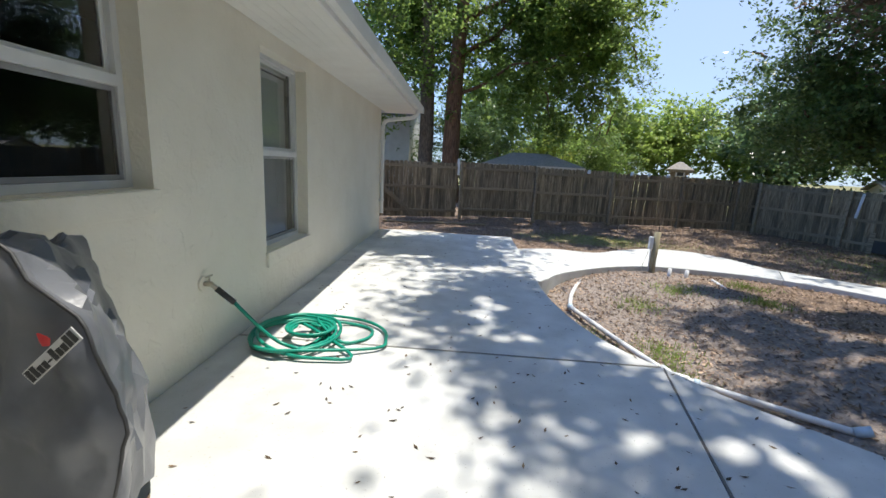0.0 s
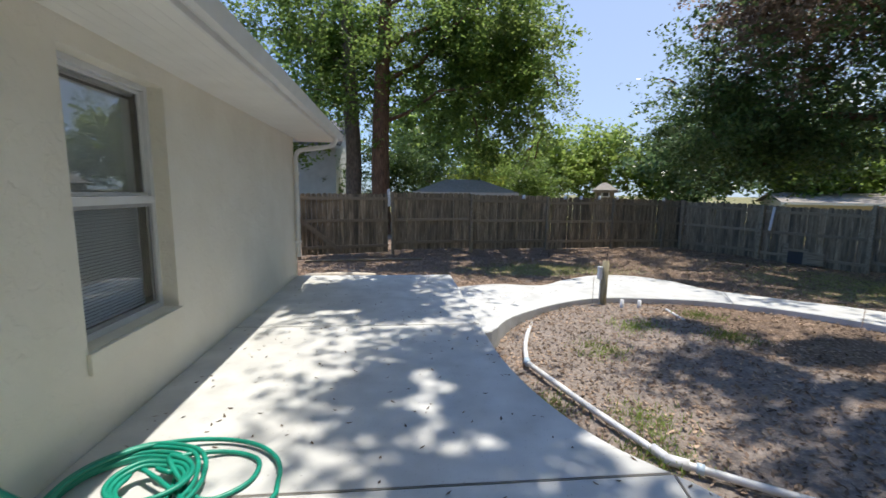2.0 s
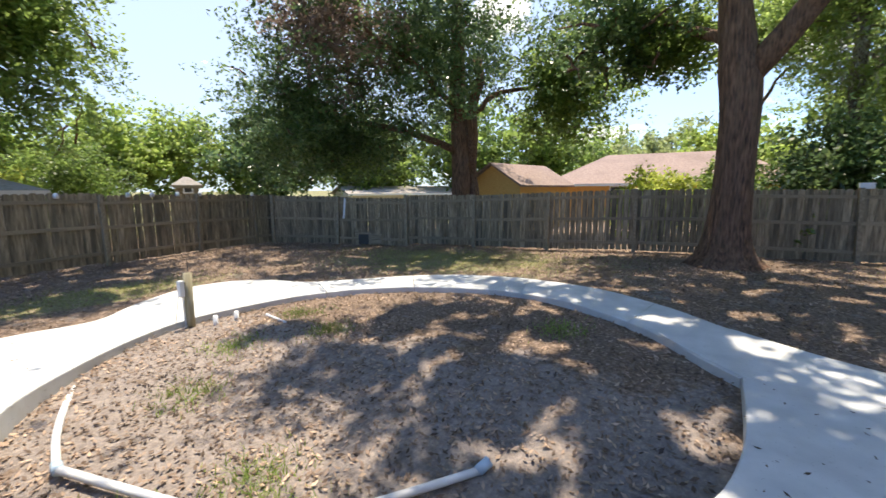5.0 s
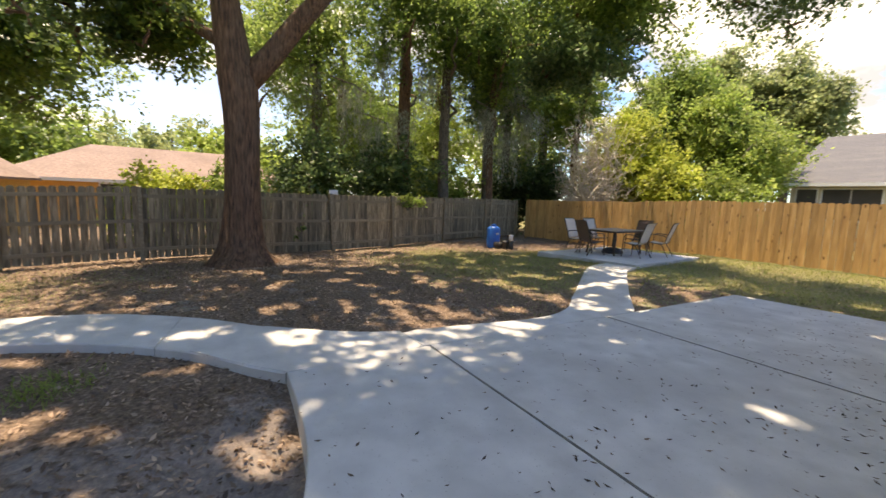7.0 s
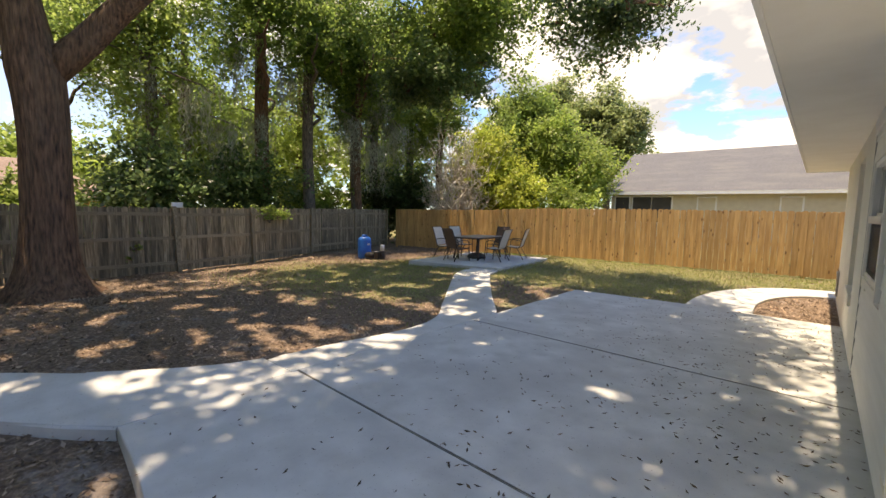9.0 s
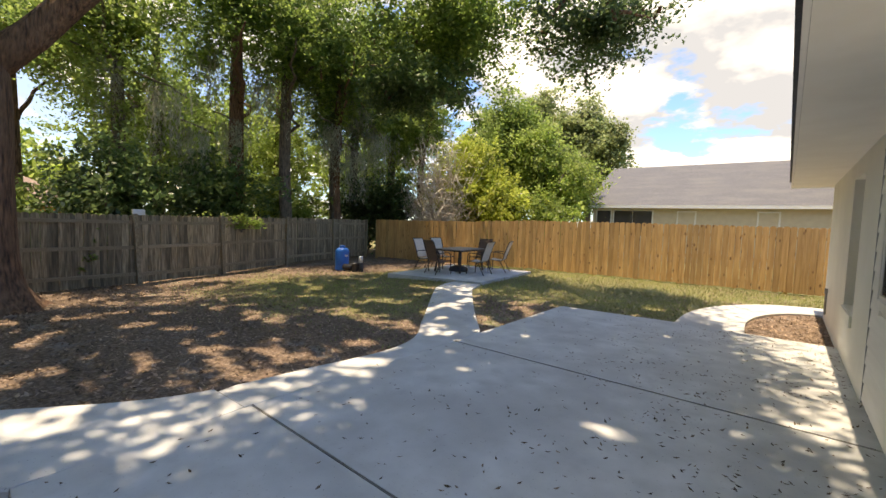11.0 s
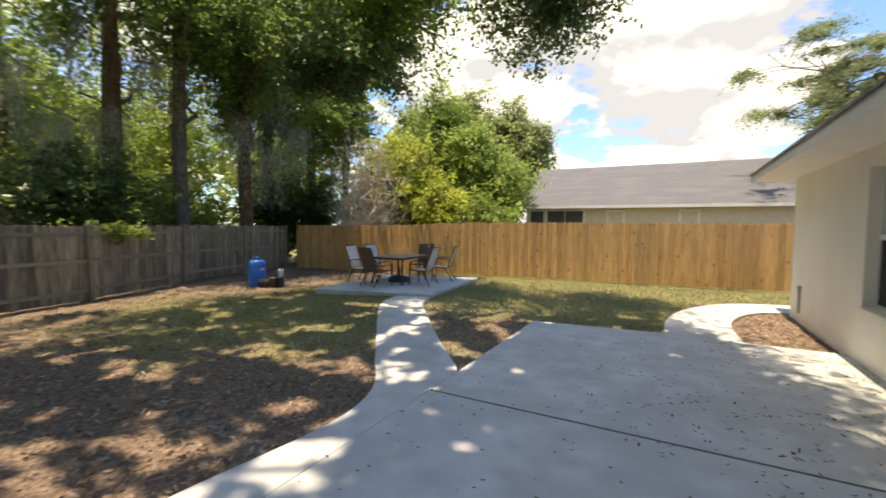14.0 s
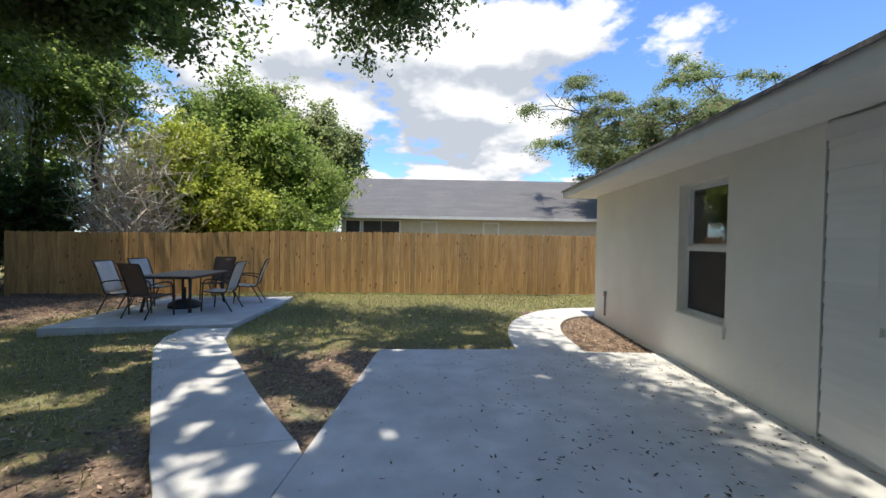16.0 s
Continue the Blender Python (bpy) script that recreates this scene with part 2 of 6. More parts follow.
def knots(m):
    """Small dark knots scattered over the boards."""
    n, l = m.node_tree.nodes, m.node_tree.links
    b = n["Principled BSDF"]
    src = b.inputs["Base Color"].links[0].from_socket
    tc, oi = n.new("ShaderNodeTexCoord"), n.new("ShaderNodeObjectInfo")
    mp = n.new("ShaderNodeMapping"); mp.inputs["Scale"].default_value = (1.0, 1.0, 0.45)
    sc = n.new("ShaderNodeVectorMath"); sc.operation = "SCALE"; sc.inputs[3].default_value = 53.0
    ad = n.new("ShaderNodeVectorMath"); ad.operation = "ADD"
    l.new(tc.outputs["Object"], mp.inputs[0]); l.new(oi.outputs["Random"], sc.inputs[0])
    l.new(mp.outputs[0], ad.inputs[0]); l.new(sc.outputs[0], ad.inputs[1])
    vo = n.new("ShaderNodeTexVoronoi"); vo.inputs["Scale"].default_value = 6.5
    l.new(ad.outputs[0], vo.inputs["Vector"])
    mr = n.new("ShaderNodeMapRange"); mr.interpolation_type = "SMOOTHSTEP"
    for i, v in ((1, 0.19), (2, 0.08), (3, 0.0), (4, 0.85)):
        mr.inputs[i].default_value = v
    l.new(vo.outputs["Distance"], mr.inputs[0])
    mx = n.new("ShaderNodeMixRGB"); mx.inputs[2].default_value = (0.13, 0.055, 0.02, 1)
    l.new(mr.outputs[0], mx.inputs[0]); l.new(src, mx.inputs[1])
    l.new(mx.outputs[0], b.inputs["Base Color"])


knots(M_CEDAR)
M_BARK = surf("oak_bark", (0.04, 0.02, 0.012), (0.27, 0.145, 0.085), scale=7, stretch=(3.2, 3.2, 0.5), rough=0.95, bump=1.0, bump_scale=11, dist=0.05, stain=(0.20, 0.125, 0.078), stain_scale=2.4, stain_amount=0.45)
M_BARK2 = surf("grey_bark", (0.07, 0.052, 0.04), (0.21, 0.165, 0.13), scale=8, stretch=(2.5, 2.5, 0.6), rough=0.95, bump=0.8, bump_scale=14, dist=0.03, stain=(0.10, 0.09, 0.06), stain_amount=0.5)
M_TWIG = surf("dry_twigs", (0.44, 0.38, 0.30), (0.66, 0.58, 0.48), scale=10, rough=0.9, bump=0.2, bump_scale=60)
M_MOSS = leaf_mat("hanging_moss", (0.20, 0.21, 0.16), (0.27, 0.28, 0.21), (0.33, 0.33, 0.26), 0.3, 0.9)
L_OAK = leaf_mat("oak_leaves", (0.065, 0.115, 0.018), (0.12, 0.20, 0.03), (0.21, 0.30, 0.05), 0.62)
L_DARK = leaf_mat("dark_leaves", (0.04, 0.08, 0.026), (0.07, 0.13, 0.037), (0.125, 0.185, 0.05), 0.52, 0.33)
L_BRIGHT = leaf_mat("bright_leaves", (0.14, 0.225, 0.03), (0.22, 0.31, 0.045), (0.31, 0.39, 0.08), 0.58)
L_YELLOW = leaf_mat("yellow_green_leaves", (0.24, 0.31, 0.03), (0.36, 0.42, 0.045), (0.47, 0.49, 0.08), 0.58)
L_MID = leaf_mat("green_leaves", (0.10, 0.17, 0.025), (0.165, 0.25, 0.04), (0.25, 0.33, 0.065), 0.58)
# the paleness of distance haze is put into this leaf colour
L_HAZE = leaf_mat("haze_paled_leaves", (0.17, 0.225, 0.07), (0.25, 0.305, 0.10), (0.34, 0.38, 0.15), 0.55)
L_SILK = leaf_mat("feathery_leaves", (0.09, 0.14, 0.045), (0.15, 0.205, 0.075), (0.23, 0.275, 0.12), 0.5)
L_RUST = leaf_mat("rusty_leaves", (0.15, 0.095, 0.07), (0.24, 0.155, 0.115), (0.32, 0.22, 0.165), 0.4)
L_PINK = leaf_mat("blossom", (0.30, 0.17, 0.10), (0.36, 0.22, 0.13), (0.30, 0.26, 0.10), 0.3)
L_LITTER = leaf_mat("dry_leaf_litter", (0.085, 0.055, 0.038), (0.20, 0.135, 0.093), (0.45, 0.32, 0.225), 0.1, 0.75, 1.6)
L_FALLEN = leaf_mat("dark_fallen_leaves", (0.045, 0.03, 0.02), (0.09, 0.06, 0.038), (0.20, 0.14, 0.09), 0.05, 0.8)
L_GRASS = leaf_mat("grass_blades", (0.11, 0.155, 0.028), (0.21, 0.265, 0.05), (0.38, 0.38, 0.14), 0.5, 0.6)
M_PVC = surf("white_pvc", (0.62, 0.63, 0.64), (0.78, 0.78, 0.77), scale=4, rough=0.45, bump=0.05, stain=(0.42, 0.40, 0.35), stain_scale=2.5, stain_amount=0.55)
M_PVCB = surf("blue_tinted_pvc", (0.35, 0.48, 0.60), (0.52, 0.615, 0.68), scale=6, rough=0.4, bump=0.05)
M_HOSE = surf("green_rubber_hose", (0.0, 0.20, 0.135), (0.008, 0.29, 0.20), scale=12, rough=0.4, bump=0.15, bump_scale=120, dist=0.002)
M_BLACK = surf("black_plastic", (0.02, 0.02, 0.021), (0.04, 0.04, 0.042), scale=8, rough=0.5, bump=0.1)
M_COVER = surf("black_vinyl_cover", (0.075, 0.082, 0.10), (0.13, 0.138, 0.16), scale=5, rough=0.30, bump=0.2, bump_scale=22, dist=0.01, stain=(0.21, 0.21, 0.212), stain_scale=2.2, stain_amount=0.35)
M_LOGO = surf("pale_print", (0.50, 0.50, 0.50), (0.60, 0.60, 0.60), scale=20, rough=0.5, bump=0)
M_RED = surf("red_print", (0.50, 0.02, 0.03), (0.60, 0.05, 0.05), scale=20, rough=0.5, bump=0)
M_BLUE = surf("blue_plastic", (0.005, 0.115, 0.45), (0.01, 0.17, 0.58), scale=4, rough=0.4, bump=0.08, stain=(0.02, 0.10, 0.30), stain_amount=0.4)
M_BROWN = surf("brown_metal", (0.045, 0.033, 0.026), (0.075, 0.055, 0.043), scale=12, rough=0.45, bump=0.05, metal=0.2)
M_SLING = surf("woven_sling", (0.52, 0.44, 0.35), (0.68, 0.59, 0.49), scale=40, rough=0.8, bump=0.5, bump_scale=220, dist=0.003)
M_SLINGD = surf("dark_woven_sling", (0.125, 0.072, 0.048), (0.195, 0.115, 0.08), scale=40, rough=0.8, bump=0.5, bump_scale=220, dist=0.003)
M_TABLE = surf("grey_table_top", (0.21, 0.19, 0.18), (0.31, 0.285, 0.27), scale=9, rough=0.34, bump=0.15, vary=0.08)
M_METAL = surf("dull_brass", (0.42, 0.37, 0.28), (0.58, 0.52, 0.42), scale=20, rough=0.4, metal=0.8, bump=0.1)
M_ALU = surf("white_aluminium", (0.66, 0.66, 0.65), (0.74, 0.74, 0.73), scale=6, rough=0.4, bump=0.03)
M_GREYF = surf("grey_sash", (0.30, 0.30, 0.30), (0.38, 0.38, 0.38), scale=6, rough=0.45, bump=0.03)
M_BLIND = surf("white_blind", (0.70, 0.70, 0.68), (0.78, 0.78, 0.76), scale=6, rough=0.6, bump=0)
M_OCHRE = surf("ochre_siding", (0.52, 0.30, 0.08), (0.62, 0.38, 0.12), scale=5, stretch=(1, 1, 6), rough=0.7, bump=0.2)
M_ORANGE = surf("orange_house_paint", (0.70, 0.36, 0.10), (0.78, 0.43, 0.15), scale=4, rough=0.8, bump=0.2)
M_BEIGE = surf("beige_house_paint", (0.55, 0.48, 0.36), (0.62, 0.55, 0.42), scale=4, rough=0.8, bump=0.2)
M_GREYWALL = surf("grey_white_wall", (0.50, 0.50, 0.48), (0.58, 0.58, 0.56), scale=3, rough=0.85, bump=0.3)
# near-black that stands in for the shade in rooms, dark panes and gaps
M_UNLIT = surf("painted_unlit_dark", (0.05, 0.048, 0.045), (0.08, 0.075, 0.07), scale=2, rough=0.9, bump=0)
M_POSTW = surf("greenish_treated_wood", (0.23, 0.20, 0.12), (0.36, 0.32, 0.21), scale=6, stretch=(6, 6, 0.6), rough=0.9, bump=0.4, bump_scale=30)

M_GLASS = bpy.data.materials.new("window_glass")
M_GLASS.use_nodes = True
gb = M_GLASS.node_tree.nodes["Principled BSDF"]
gb.inputs["Base Color"].default_value = (0.92, 0.95, 0.94, 1)
gb.inputs["Roughness"].default_value = 0.0
gb.inputs["Transmission Weight"].default_value = 1.0
gb.inputs["IOR"].default_value = 1.6


M_SCREEN = bpy.data.materials.new("insect_screen")
M_SCREEN.use_nodes = True
sn_ = M_SCREEN.node_tree
sb_ = sn_.nodes["Principled BSDF"]
sb_.inputs["Base Color"].default_value, sb_.inputs["Roughness"].default_value = (0.06, 0.062, 0.066, 1), 0.7
st_ = sn_.nodes.new("ShaderNodeBsdfTransparent")
sm_ = sn_.nodes.new("ShaderNodeMixShader"); sm_.inputs[0].default_value = 0.5
sn_.links.new(sb_.outputs[0], sm_.inputs[1]); sn_.links.new(st_.outputs[0], sm_.inputs[2])
sn_.links.new(sm_.outputs[0], sn_.nodes["Material Output"].inputs[0])


def ground_material():
    """Dry leaf mould, sandy soil and thin grass, mixed by two vertex masks and by noise."""
    m = bpy.data.materials.new("yard_soil")
    m.use_nodes = True
    n, l = m.node_tree.nodes, m.node_tree.links
    b = n["Principled BSDF"]
    b.inputs["Roughness"].default_value = 0.95
    b.inputs["Specular IOR Level"].default_value = 0.2
    tc = n.new("ShaderNodeTexCoord")

    def noise(scale, detail=8.0):
        x = n.new("ShaderNodeTexNoise")
        x.inputs["Scale"].default_value, x.inputs["Detail"].default_value = scale, detail
        x.inputs["Roughness"].default_value = 0.65
        l.new(tc.outputs["Object"], x.inputs["Vector"])
        return x.outputs[0]

    def ramp(src, *stops):
        r = n.new("ShaderNodeValToRGB")
        r.color_ramp.elements[0].position, r.color_ramp.elements[0].color = stops[0][0], rgba(stops[0][1])
        r.color_ramp.elements[1].position, r.color_ramp.elements[1].color = stops[-1][0], rgba(stops[-1][1])
        for p, c in stops[1:-1]:
            r.color_ramp.elements.new(p).color = rgba(c)
        l.new(src, r.inputs[0])
        return r.outputs[0]

    def math_(op, a, c):
        x = n.new("ShaderNodeMath"); x.operation = op
        for i, v in enumerate((a, c)):
            if isinstance(v, (int, float)):
                x.inputs[i].default_value = v
            else:
                l.new(v, x.inputs[i])
        x.use_clamp = True
        return x.outputs[0]

    def mix(f, a, c):
        x = n.new("ShaderNodeMixRGB")
        l.new(f, x.inputs[0]); l.new(a, x.inputs[1]); l.new(c, x.inputs[2])
        return x.outputs[0]

    at = n.new("ShaderNodeAttribute"); at.attribute_name = "cover"
    sp = n.new("ShaderNodeSeparateColor"); l.new(at.outputs["Color"], sp.inputs[0])
    litter = ramp(noise(26), (0.28, (0.085, 0.06, 0.045)), (0.5, (0.205, 0.145, 0.105)), (0.72, (0.40, 0.30, 0.22)))
    sand = ramp(noise(9), (0.3, (0.24, 0.225, 0.215)), (0.7, (0.48, 0.455, 0.435)))
    grass = ramp(noise(22), (0.3, (0.095, 0.125, 0.032)), (0.5, (0.19, 0.225, 0.06)), (0.72, (0.36, 0.35, 0.14)))
    big = noise(1.1, 4.0)
    mid = noise(5.0, 6.0)
    blot = math_("ADD", math_("MULTIPLY", big, 0.6), math_("MULTIPLY", mid, 0.4))
    gf = ramp(math_("SUBTRACT", math_("ADD", sp.outputs[0], blot), 0.5), (0.38, (0, 0, 0)), (0.62, (1, 1, 1)))
    sf = ramp(math_("SUBTRACT", math_("ADD", sp.outputs[1], blot), 0.5), (0.44, (0, 0, 0)), (0.60, (1, 1, 1)))
    col = mix(gf, mix(sf, litter, sand), grass)
    l.new(col, b.inputs["Base Color"])
    bp = n.new("ShaderNodeBump")
    bp.inputs["Strength"].default_value, bp.inputs["Distance"].default_value = 0.9, 0.03
    l.new(noise(34), bp.inputs["Height"])
    l.new(bp.outputs[0], b.inputs["Normal"])
    return m


M_YARD = ground_material()


def trowel(m, amount):
    """Flat skip-trowelled patches with broken, curling edges on top of the fine relief."""
    n, l = m.node_tree.nodes, m.node_tree.links
    b = n["Principled BSDF"]
    tc = n.new("ShaderNodeTexCoord")
    warp = n.new("ShaderNodeTexNoise"); warp.inputs["Scale"].default_value, warp.inputs["Detail"].default_value = 7.0, 4.0
    l.new(tc.outputs["Object"], warp.inputs["Vector"])
    mixv = n.new("ShaderNodeVectorMath"); mixv.operation = "MULTIPLY_ADD"; mixv.inputs[1].default_value = (0.22, 0.22, 0.22)
    l.new(warp.outputs["Color"], mixv.inputs[0]); l.new(tc.outputs["Object"], mixv.inputs[2])
    no = n.new("ShaderNodeTexNoise"); no.inputs["Scale"].default_value, no.inputs["Detail"].default_value = 5.5, 5.0
    l.new(mixv.outputs[0], no.inputs["Vector"])
    ra = n.new("ShaderNodeValToRGB")
    for p, c in ((0.50, 0.52), (0.56, 1.0), (0.66, 0.60), (0.72, 0.9)):
        e = ra.color_ramp.elements.new(p); e.color = (c, c, c, 1)
    ra.color_ramp.elements[0].color = (0.5, 0.5, 0.5, 1)
    ra.color_ramp.elements[-1].color = (0.8, 0.8, 0.8, 1)
    l.new(no.outputs[0], ra.inputs[0])
    bp = n.new("ShaderNodeBump"); bp.inputs["Strength"].default_value, bp.inputs["Distance"].default_value = amount, 0.012
    l.new(ra.outputs[0], bp.inputs["Height"])
    old = b.inputs["Normal"].links[0].from_socket
    l.new(old, bp.inputs["Normal"]); l.new(bp.outputs[0], b.inputs["Normal"])


trowel(M_STUCCO, 0.5)
trowel(M_STUCCO_W, 0.2)


# ---- mesh helpers ----
def finish(ob, material, smooth=False):
    if material:
        ob.data.materials.append(material)
    if smooth:
        ob.data.polygons.foreach_set("use_smooth", [True] * len(ob.data.polygons))
    return ob


def part(name, bm, material, parent=None, label="", smooth=False):
    me = bpy.data.meshes.new(name)
    bm.normal_update()
    bm.to_mesh(me)
    bm.free()
    ob = finish(new(name, me), material, smooth)
    ob.parent = parent
    if label:
        tagged(ob, label)
    return ob


def thing(name, m, label, category, group="", kind=""):
    ob = new(name)
    ob.empty_display_size = 0.2
    ob.matrix_basis = m
    return tagged(ob, label, category, group, kind)


def add_box(bm, x0, x1, y0, y1, z0, z1, m=None, bevel=0.0):
    mat = Matrix.Translation(((x0 + x1) / 2, (y0 + y1) / 2, (z0 + z1) / 2)) @ Matrix.Diagonal((x1 - x0, y1 - y0, z1 - z0, 1))
    r = bmesh.ops.create_cube(bm, size=1, matrix=(m @ mat) if m else mat)
    if bevel:
        es = list({e for v in r["verts"] for e in v.link_edges})
        bmesh.ops.bevel(bm, geom=es, offset=bevel, segments=2, profile=0.6, affect="EDGES")
    return bm


def box(x0, x1, y0, y1, z0, z1, bevel=0.0):
    return add_box(bmesh.new(), x0, x1, y0, y1, z0, z1, None, bevel)


def add_tube(bm, pts, radii, n=8, cap=True, squash=1.0):
    pts = [Vector(p) for p in pts]
    if isinstance(radii, (int, float)):
        radii = [radii] * len(pts)
    rings = []
    side = None
    for i, p in enumerate(pts):
        d = (pts[min(i + 1, len(pts) - 1)] - pts[max(i - 1, 0)]).normalized()
        if side is None:
            side = d.orthogonal().normalized()
        side = (side - d * side.dot(d)).normalized()
        up = d.cross(side)
        rings.append([bm.verts.new(p + radii[i] * (math.cos(a) * side + squash * math.sin(a) * up)) for a in (2 * math.pi * k / n for k in range(n))])
    for a, b in zip(rings, rings[1:]):
        for k in range(n):
            bm.faces.new((a[k], a[(k + 1) % n], b[(k + 1) % n], b[k]))
    if cap:
        bm.faces.new(rings[0][::-1])
        bm.faces.new(rings[-1])
    return bm


def tube(pts, radii, n=8, cap=True, squash=1.0):
    return add_tube(bmesh.new(), pts, radii, n, cap, squash)


def smooth_line(pts, steps=6):
    """A Catmull-Rom line through the points."""
    p = [Vector(q) for q in pts]
    p = [2 * p[0] - p[1]] + p + [2 * p[-1] - p[-2]]
    out = []
    for i in range(1, len(p) - 2):
        a, b, c, d = p[i - 1], p[i], p[i + 1], p[i + 2]
        for k in range(steps):
            t = k / steps
            out.append(0.5 * ((2 * b) + (c - a) * t + (2 * a - 5 * b + 4 * c - d) * t * t + (3 * b - a - 3 * c + d) * t ** 3))
    out.append(p[-2])
    return out


def lathe(profile, n=24, z0=0.0):
    bm = bmesh.new()
    rings = [[bm.verts.new((r * math.cos(2 * math.pi * k / n), r * math.sin(2 * math.pi * k / n), z + z0)) for k in range(n)] for r, z in profile]
    for a, b in zip(rings, rings[1:]):
        for k in range(n):
            bm.faces.new((a[k], a[(k + 1) % n], b[(k + 1) % n], b[k]))
    bm.faces.new(rings[0][::-1])
    bm.faces.new(rings[-1])
    return bm


def offset_poly(poly, d):
    """The outline moved inwards by d (outline counter-clockwise)."""
    out = []
    n = len(poly)
    for i in range(n):
        a, b, c = Vector(poly[i - 1]), Vector(poly[i]), Vector(poly[(i + 1) % n])
        e1, e2 = (b - a).normalized(), (c - b).normalized()
        n1, n2 = Vector((-e1.y, e1.x)), Vector((-e2.y, e2.x))
        k = n1 + n2
        k = k / max(0.35, k.dot(n1)) if k.length > 1e-6 else n1
        out.append(tuple(b + d * k))
    return out


def slab(poly, top, thick, edge=0.012, gap=0.005):
    """A cast slab on an outline, its top following top(x, y), with a rounded arris."""
    area = sum(poly[i - 1][0] * poly[i][1] - poly[i][0] * poly[i - 1][1] for i in range(len(poly)))
    poly = poly if area > 0 else poly[::-1]
    bm = bmesh.new()
    p0, p1 = offset_poly(poly, gap), offset_poly(poly, gap + edge)
    low = [bm.verts.new((x, y, top(x, y) - thick)) for x, y in p0]
    mid = [bm.verts.new((x, y, top(x, y) - edge)) for x, y in p0]
    m2 = [bm.verts.new((x * 0.7 + u * 0.3, y * 0.7 + v * 0.3, top(x, y) - edge * 0.3)) for (x, y), (u, v) in zip(p0, p1)]
    up = [bm.verts.new((x, y, top(x, y))) for x, y in p1]
    n = len(poly)
    for a, b in ((low, mid), (mid, m2), (m2, up)):
        for i in range(n):
            bm.faces.new((a[i - 1], a[i], b[i], b[i - 1]))
    f = bm.faces.new(up)
    bmesh.ops.triangulate(bm, faces=[f])
    return bm


def S(u):
    u = min(1.0, max(0.0, u))
    return u * u * (3 - 2 * u)


def yard_z(x, y):
    return -0.06 - 0.18 * S((x - 8) / 6) - 0.24 * S((y - 2) / 9)


def mesh_quads(name, verts, material, parent=None):
    """A mesh of loose quads from an array n x 4 x 3."""
    n = len(verts)
    me = bpy.data.meshes.new(name)
    me.vertices.add(n * 4)
    me.vertices.foreach_set("co", np.ascontiguousarray(verts, dtype=np.float32).ravel())
    me.loops.add(n * 4)
    me.loops.foreach_set("vertex_index", np.arange(n * 4, dtype=np.int32))
    me.polygons.add(n)
    me.polygons.foreach_set("loop_start", np.arange(0, n * 4, 4, dtype=np.int32))
    me.polygons.foreach_set("loop_total", np.full(n, 4, dtype=np.int32))
    me.update(calc_edges=True)
    ob = finish(new(name, me), material)
    ob.parent = parent
    return ob


def leaf_quads(rng, centres, length, width, up=0.35, droop=0.0):
    """Folded leaf blades round the given points, most of them facing up."""
    n = len(centres)
    nor = rng.normal(size=(n, 3)); nor[:, 2] = np.abs(nor[:, 2]) + up
    nor /= np.linalg.norm(nor, axis=1)[:, None]
    tan = rng.normal(size=(n, 3)); tan[:, 2] -= droop
    tan -= (tan * nor).sum(1)[:, None] * nor
    tan /= np.linalg.norm(tan, axis=1)[:, None]
    bit = np.cross(nor, tan)
    s = rng.uniform(0.65, 1.3, size=(n, 1))
    L, W = tan * length * s, bit * width * s * 0.5
    fold = nor * width * s * 0.22
    return np.stack((centres - L * 0.5, centres + W - fold, centres + L * 0.5, centres - W - fold), axis=1)


def clump_points(rng, centre, radii, clumps, per, spread, shell=0.55, flat=1.0, low=-1.0, fine=2.6):
    """Leaves in sprays that crowd towards the outside of an uneven ellipsoid. Returns the points and the spray centres.
    fine: how many small drooping sprays each clump breaks into; 1 keeps it a single round clump."""
    clumps, per, loose = int(clumps * fine), per / fine, fine > 1
    d = rng.normal(size=(clumps * 3, 3))
    d /= np.linalg.norm(d, axis=1)[:, None]
    d = d[d[:, 2] > low][:clumps]
    r = rng.uniform(0.0, 1.0, size=(len(d), 1)) ** shell
    base = Vector(centre)
    if loose:
        lump = np.array([0.84 + 0.62 * noise.noise(Vector(v) * 2.0 + base) + 0.26 * noise.noise(Vector(v) * 5.0 + base) for v in d])[:, None]
    else:
        lump = np.array([0.82 + 0.36 * noise.noise(Vector(v) * 1.7 + base) for v in d])[:, None]
    c = d * r * lump * np.array(radii) + np.array(centre)
    k = rng.integers(max(1, int(per * 0.4)), int(per * 1.6) + 1, size=len(c))
    idx = np.repeat(np.arange(len(c)), k)
    size = rng.uniform(0.6, 1.3, size=(len(c), 1))[idx]
    if loose:
        axis = d + rng.normal(size=d.shape) * 0.6 - np.array((0, 0, 0.35))
        axis /= np.linalg.norm(axis, axis=1)[:, None]
        along = rng.uniform(-1, 1, size=(len(idx), 1))
        off = axis[idx] * along * spread * 1.5 * size + rng.normal(size=(len(idx), 3)) * spread * 0.45 * np.array((1, 1, flat)) * size * (1.1 - 0.5 * along)
    else:
        off = rng.normal(size=(len(idx), 3)) * spread * np.array((1, 1, flat)) * size
    return c[idx] + off, c


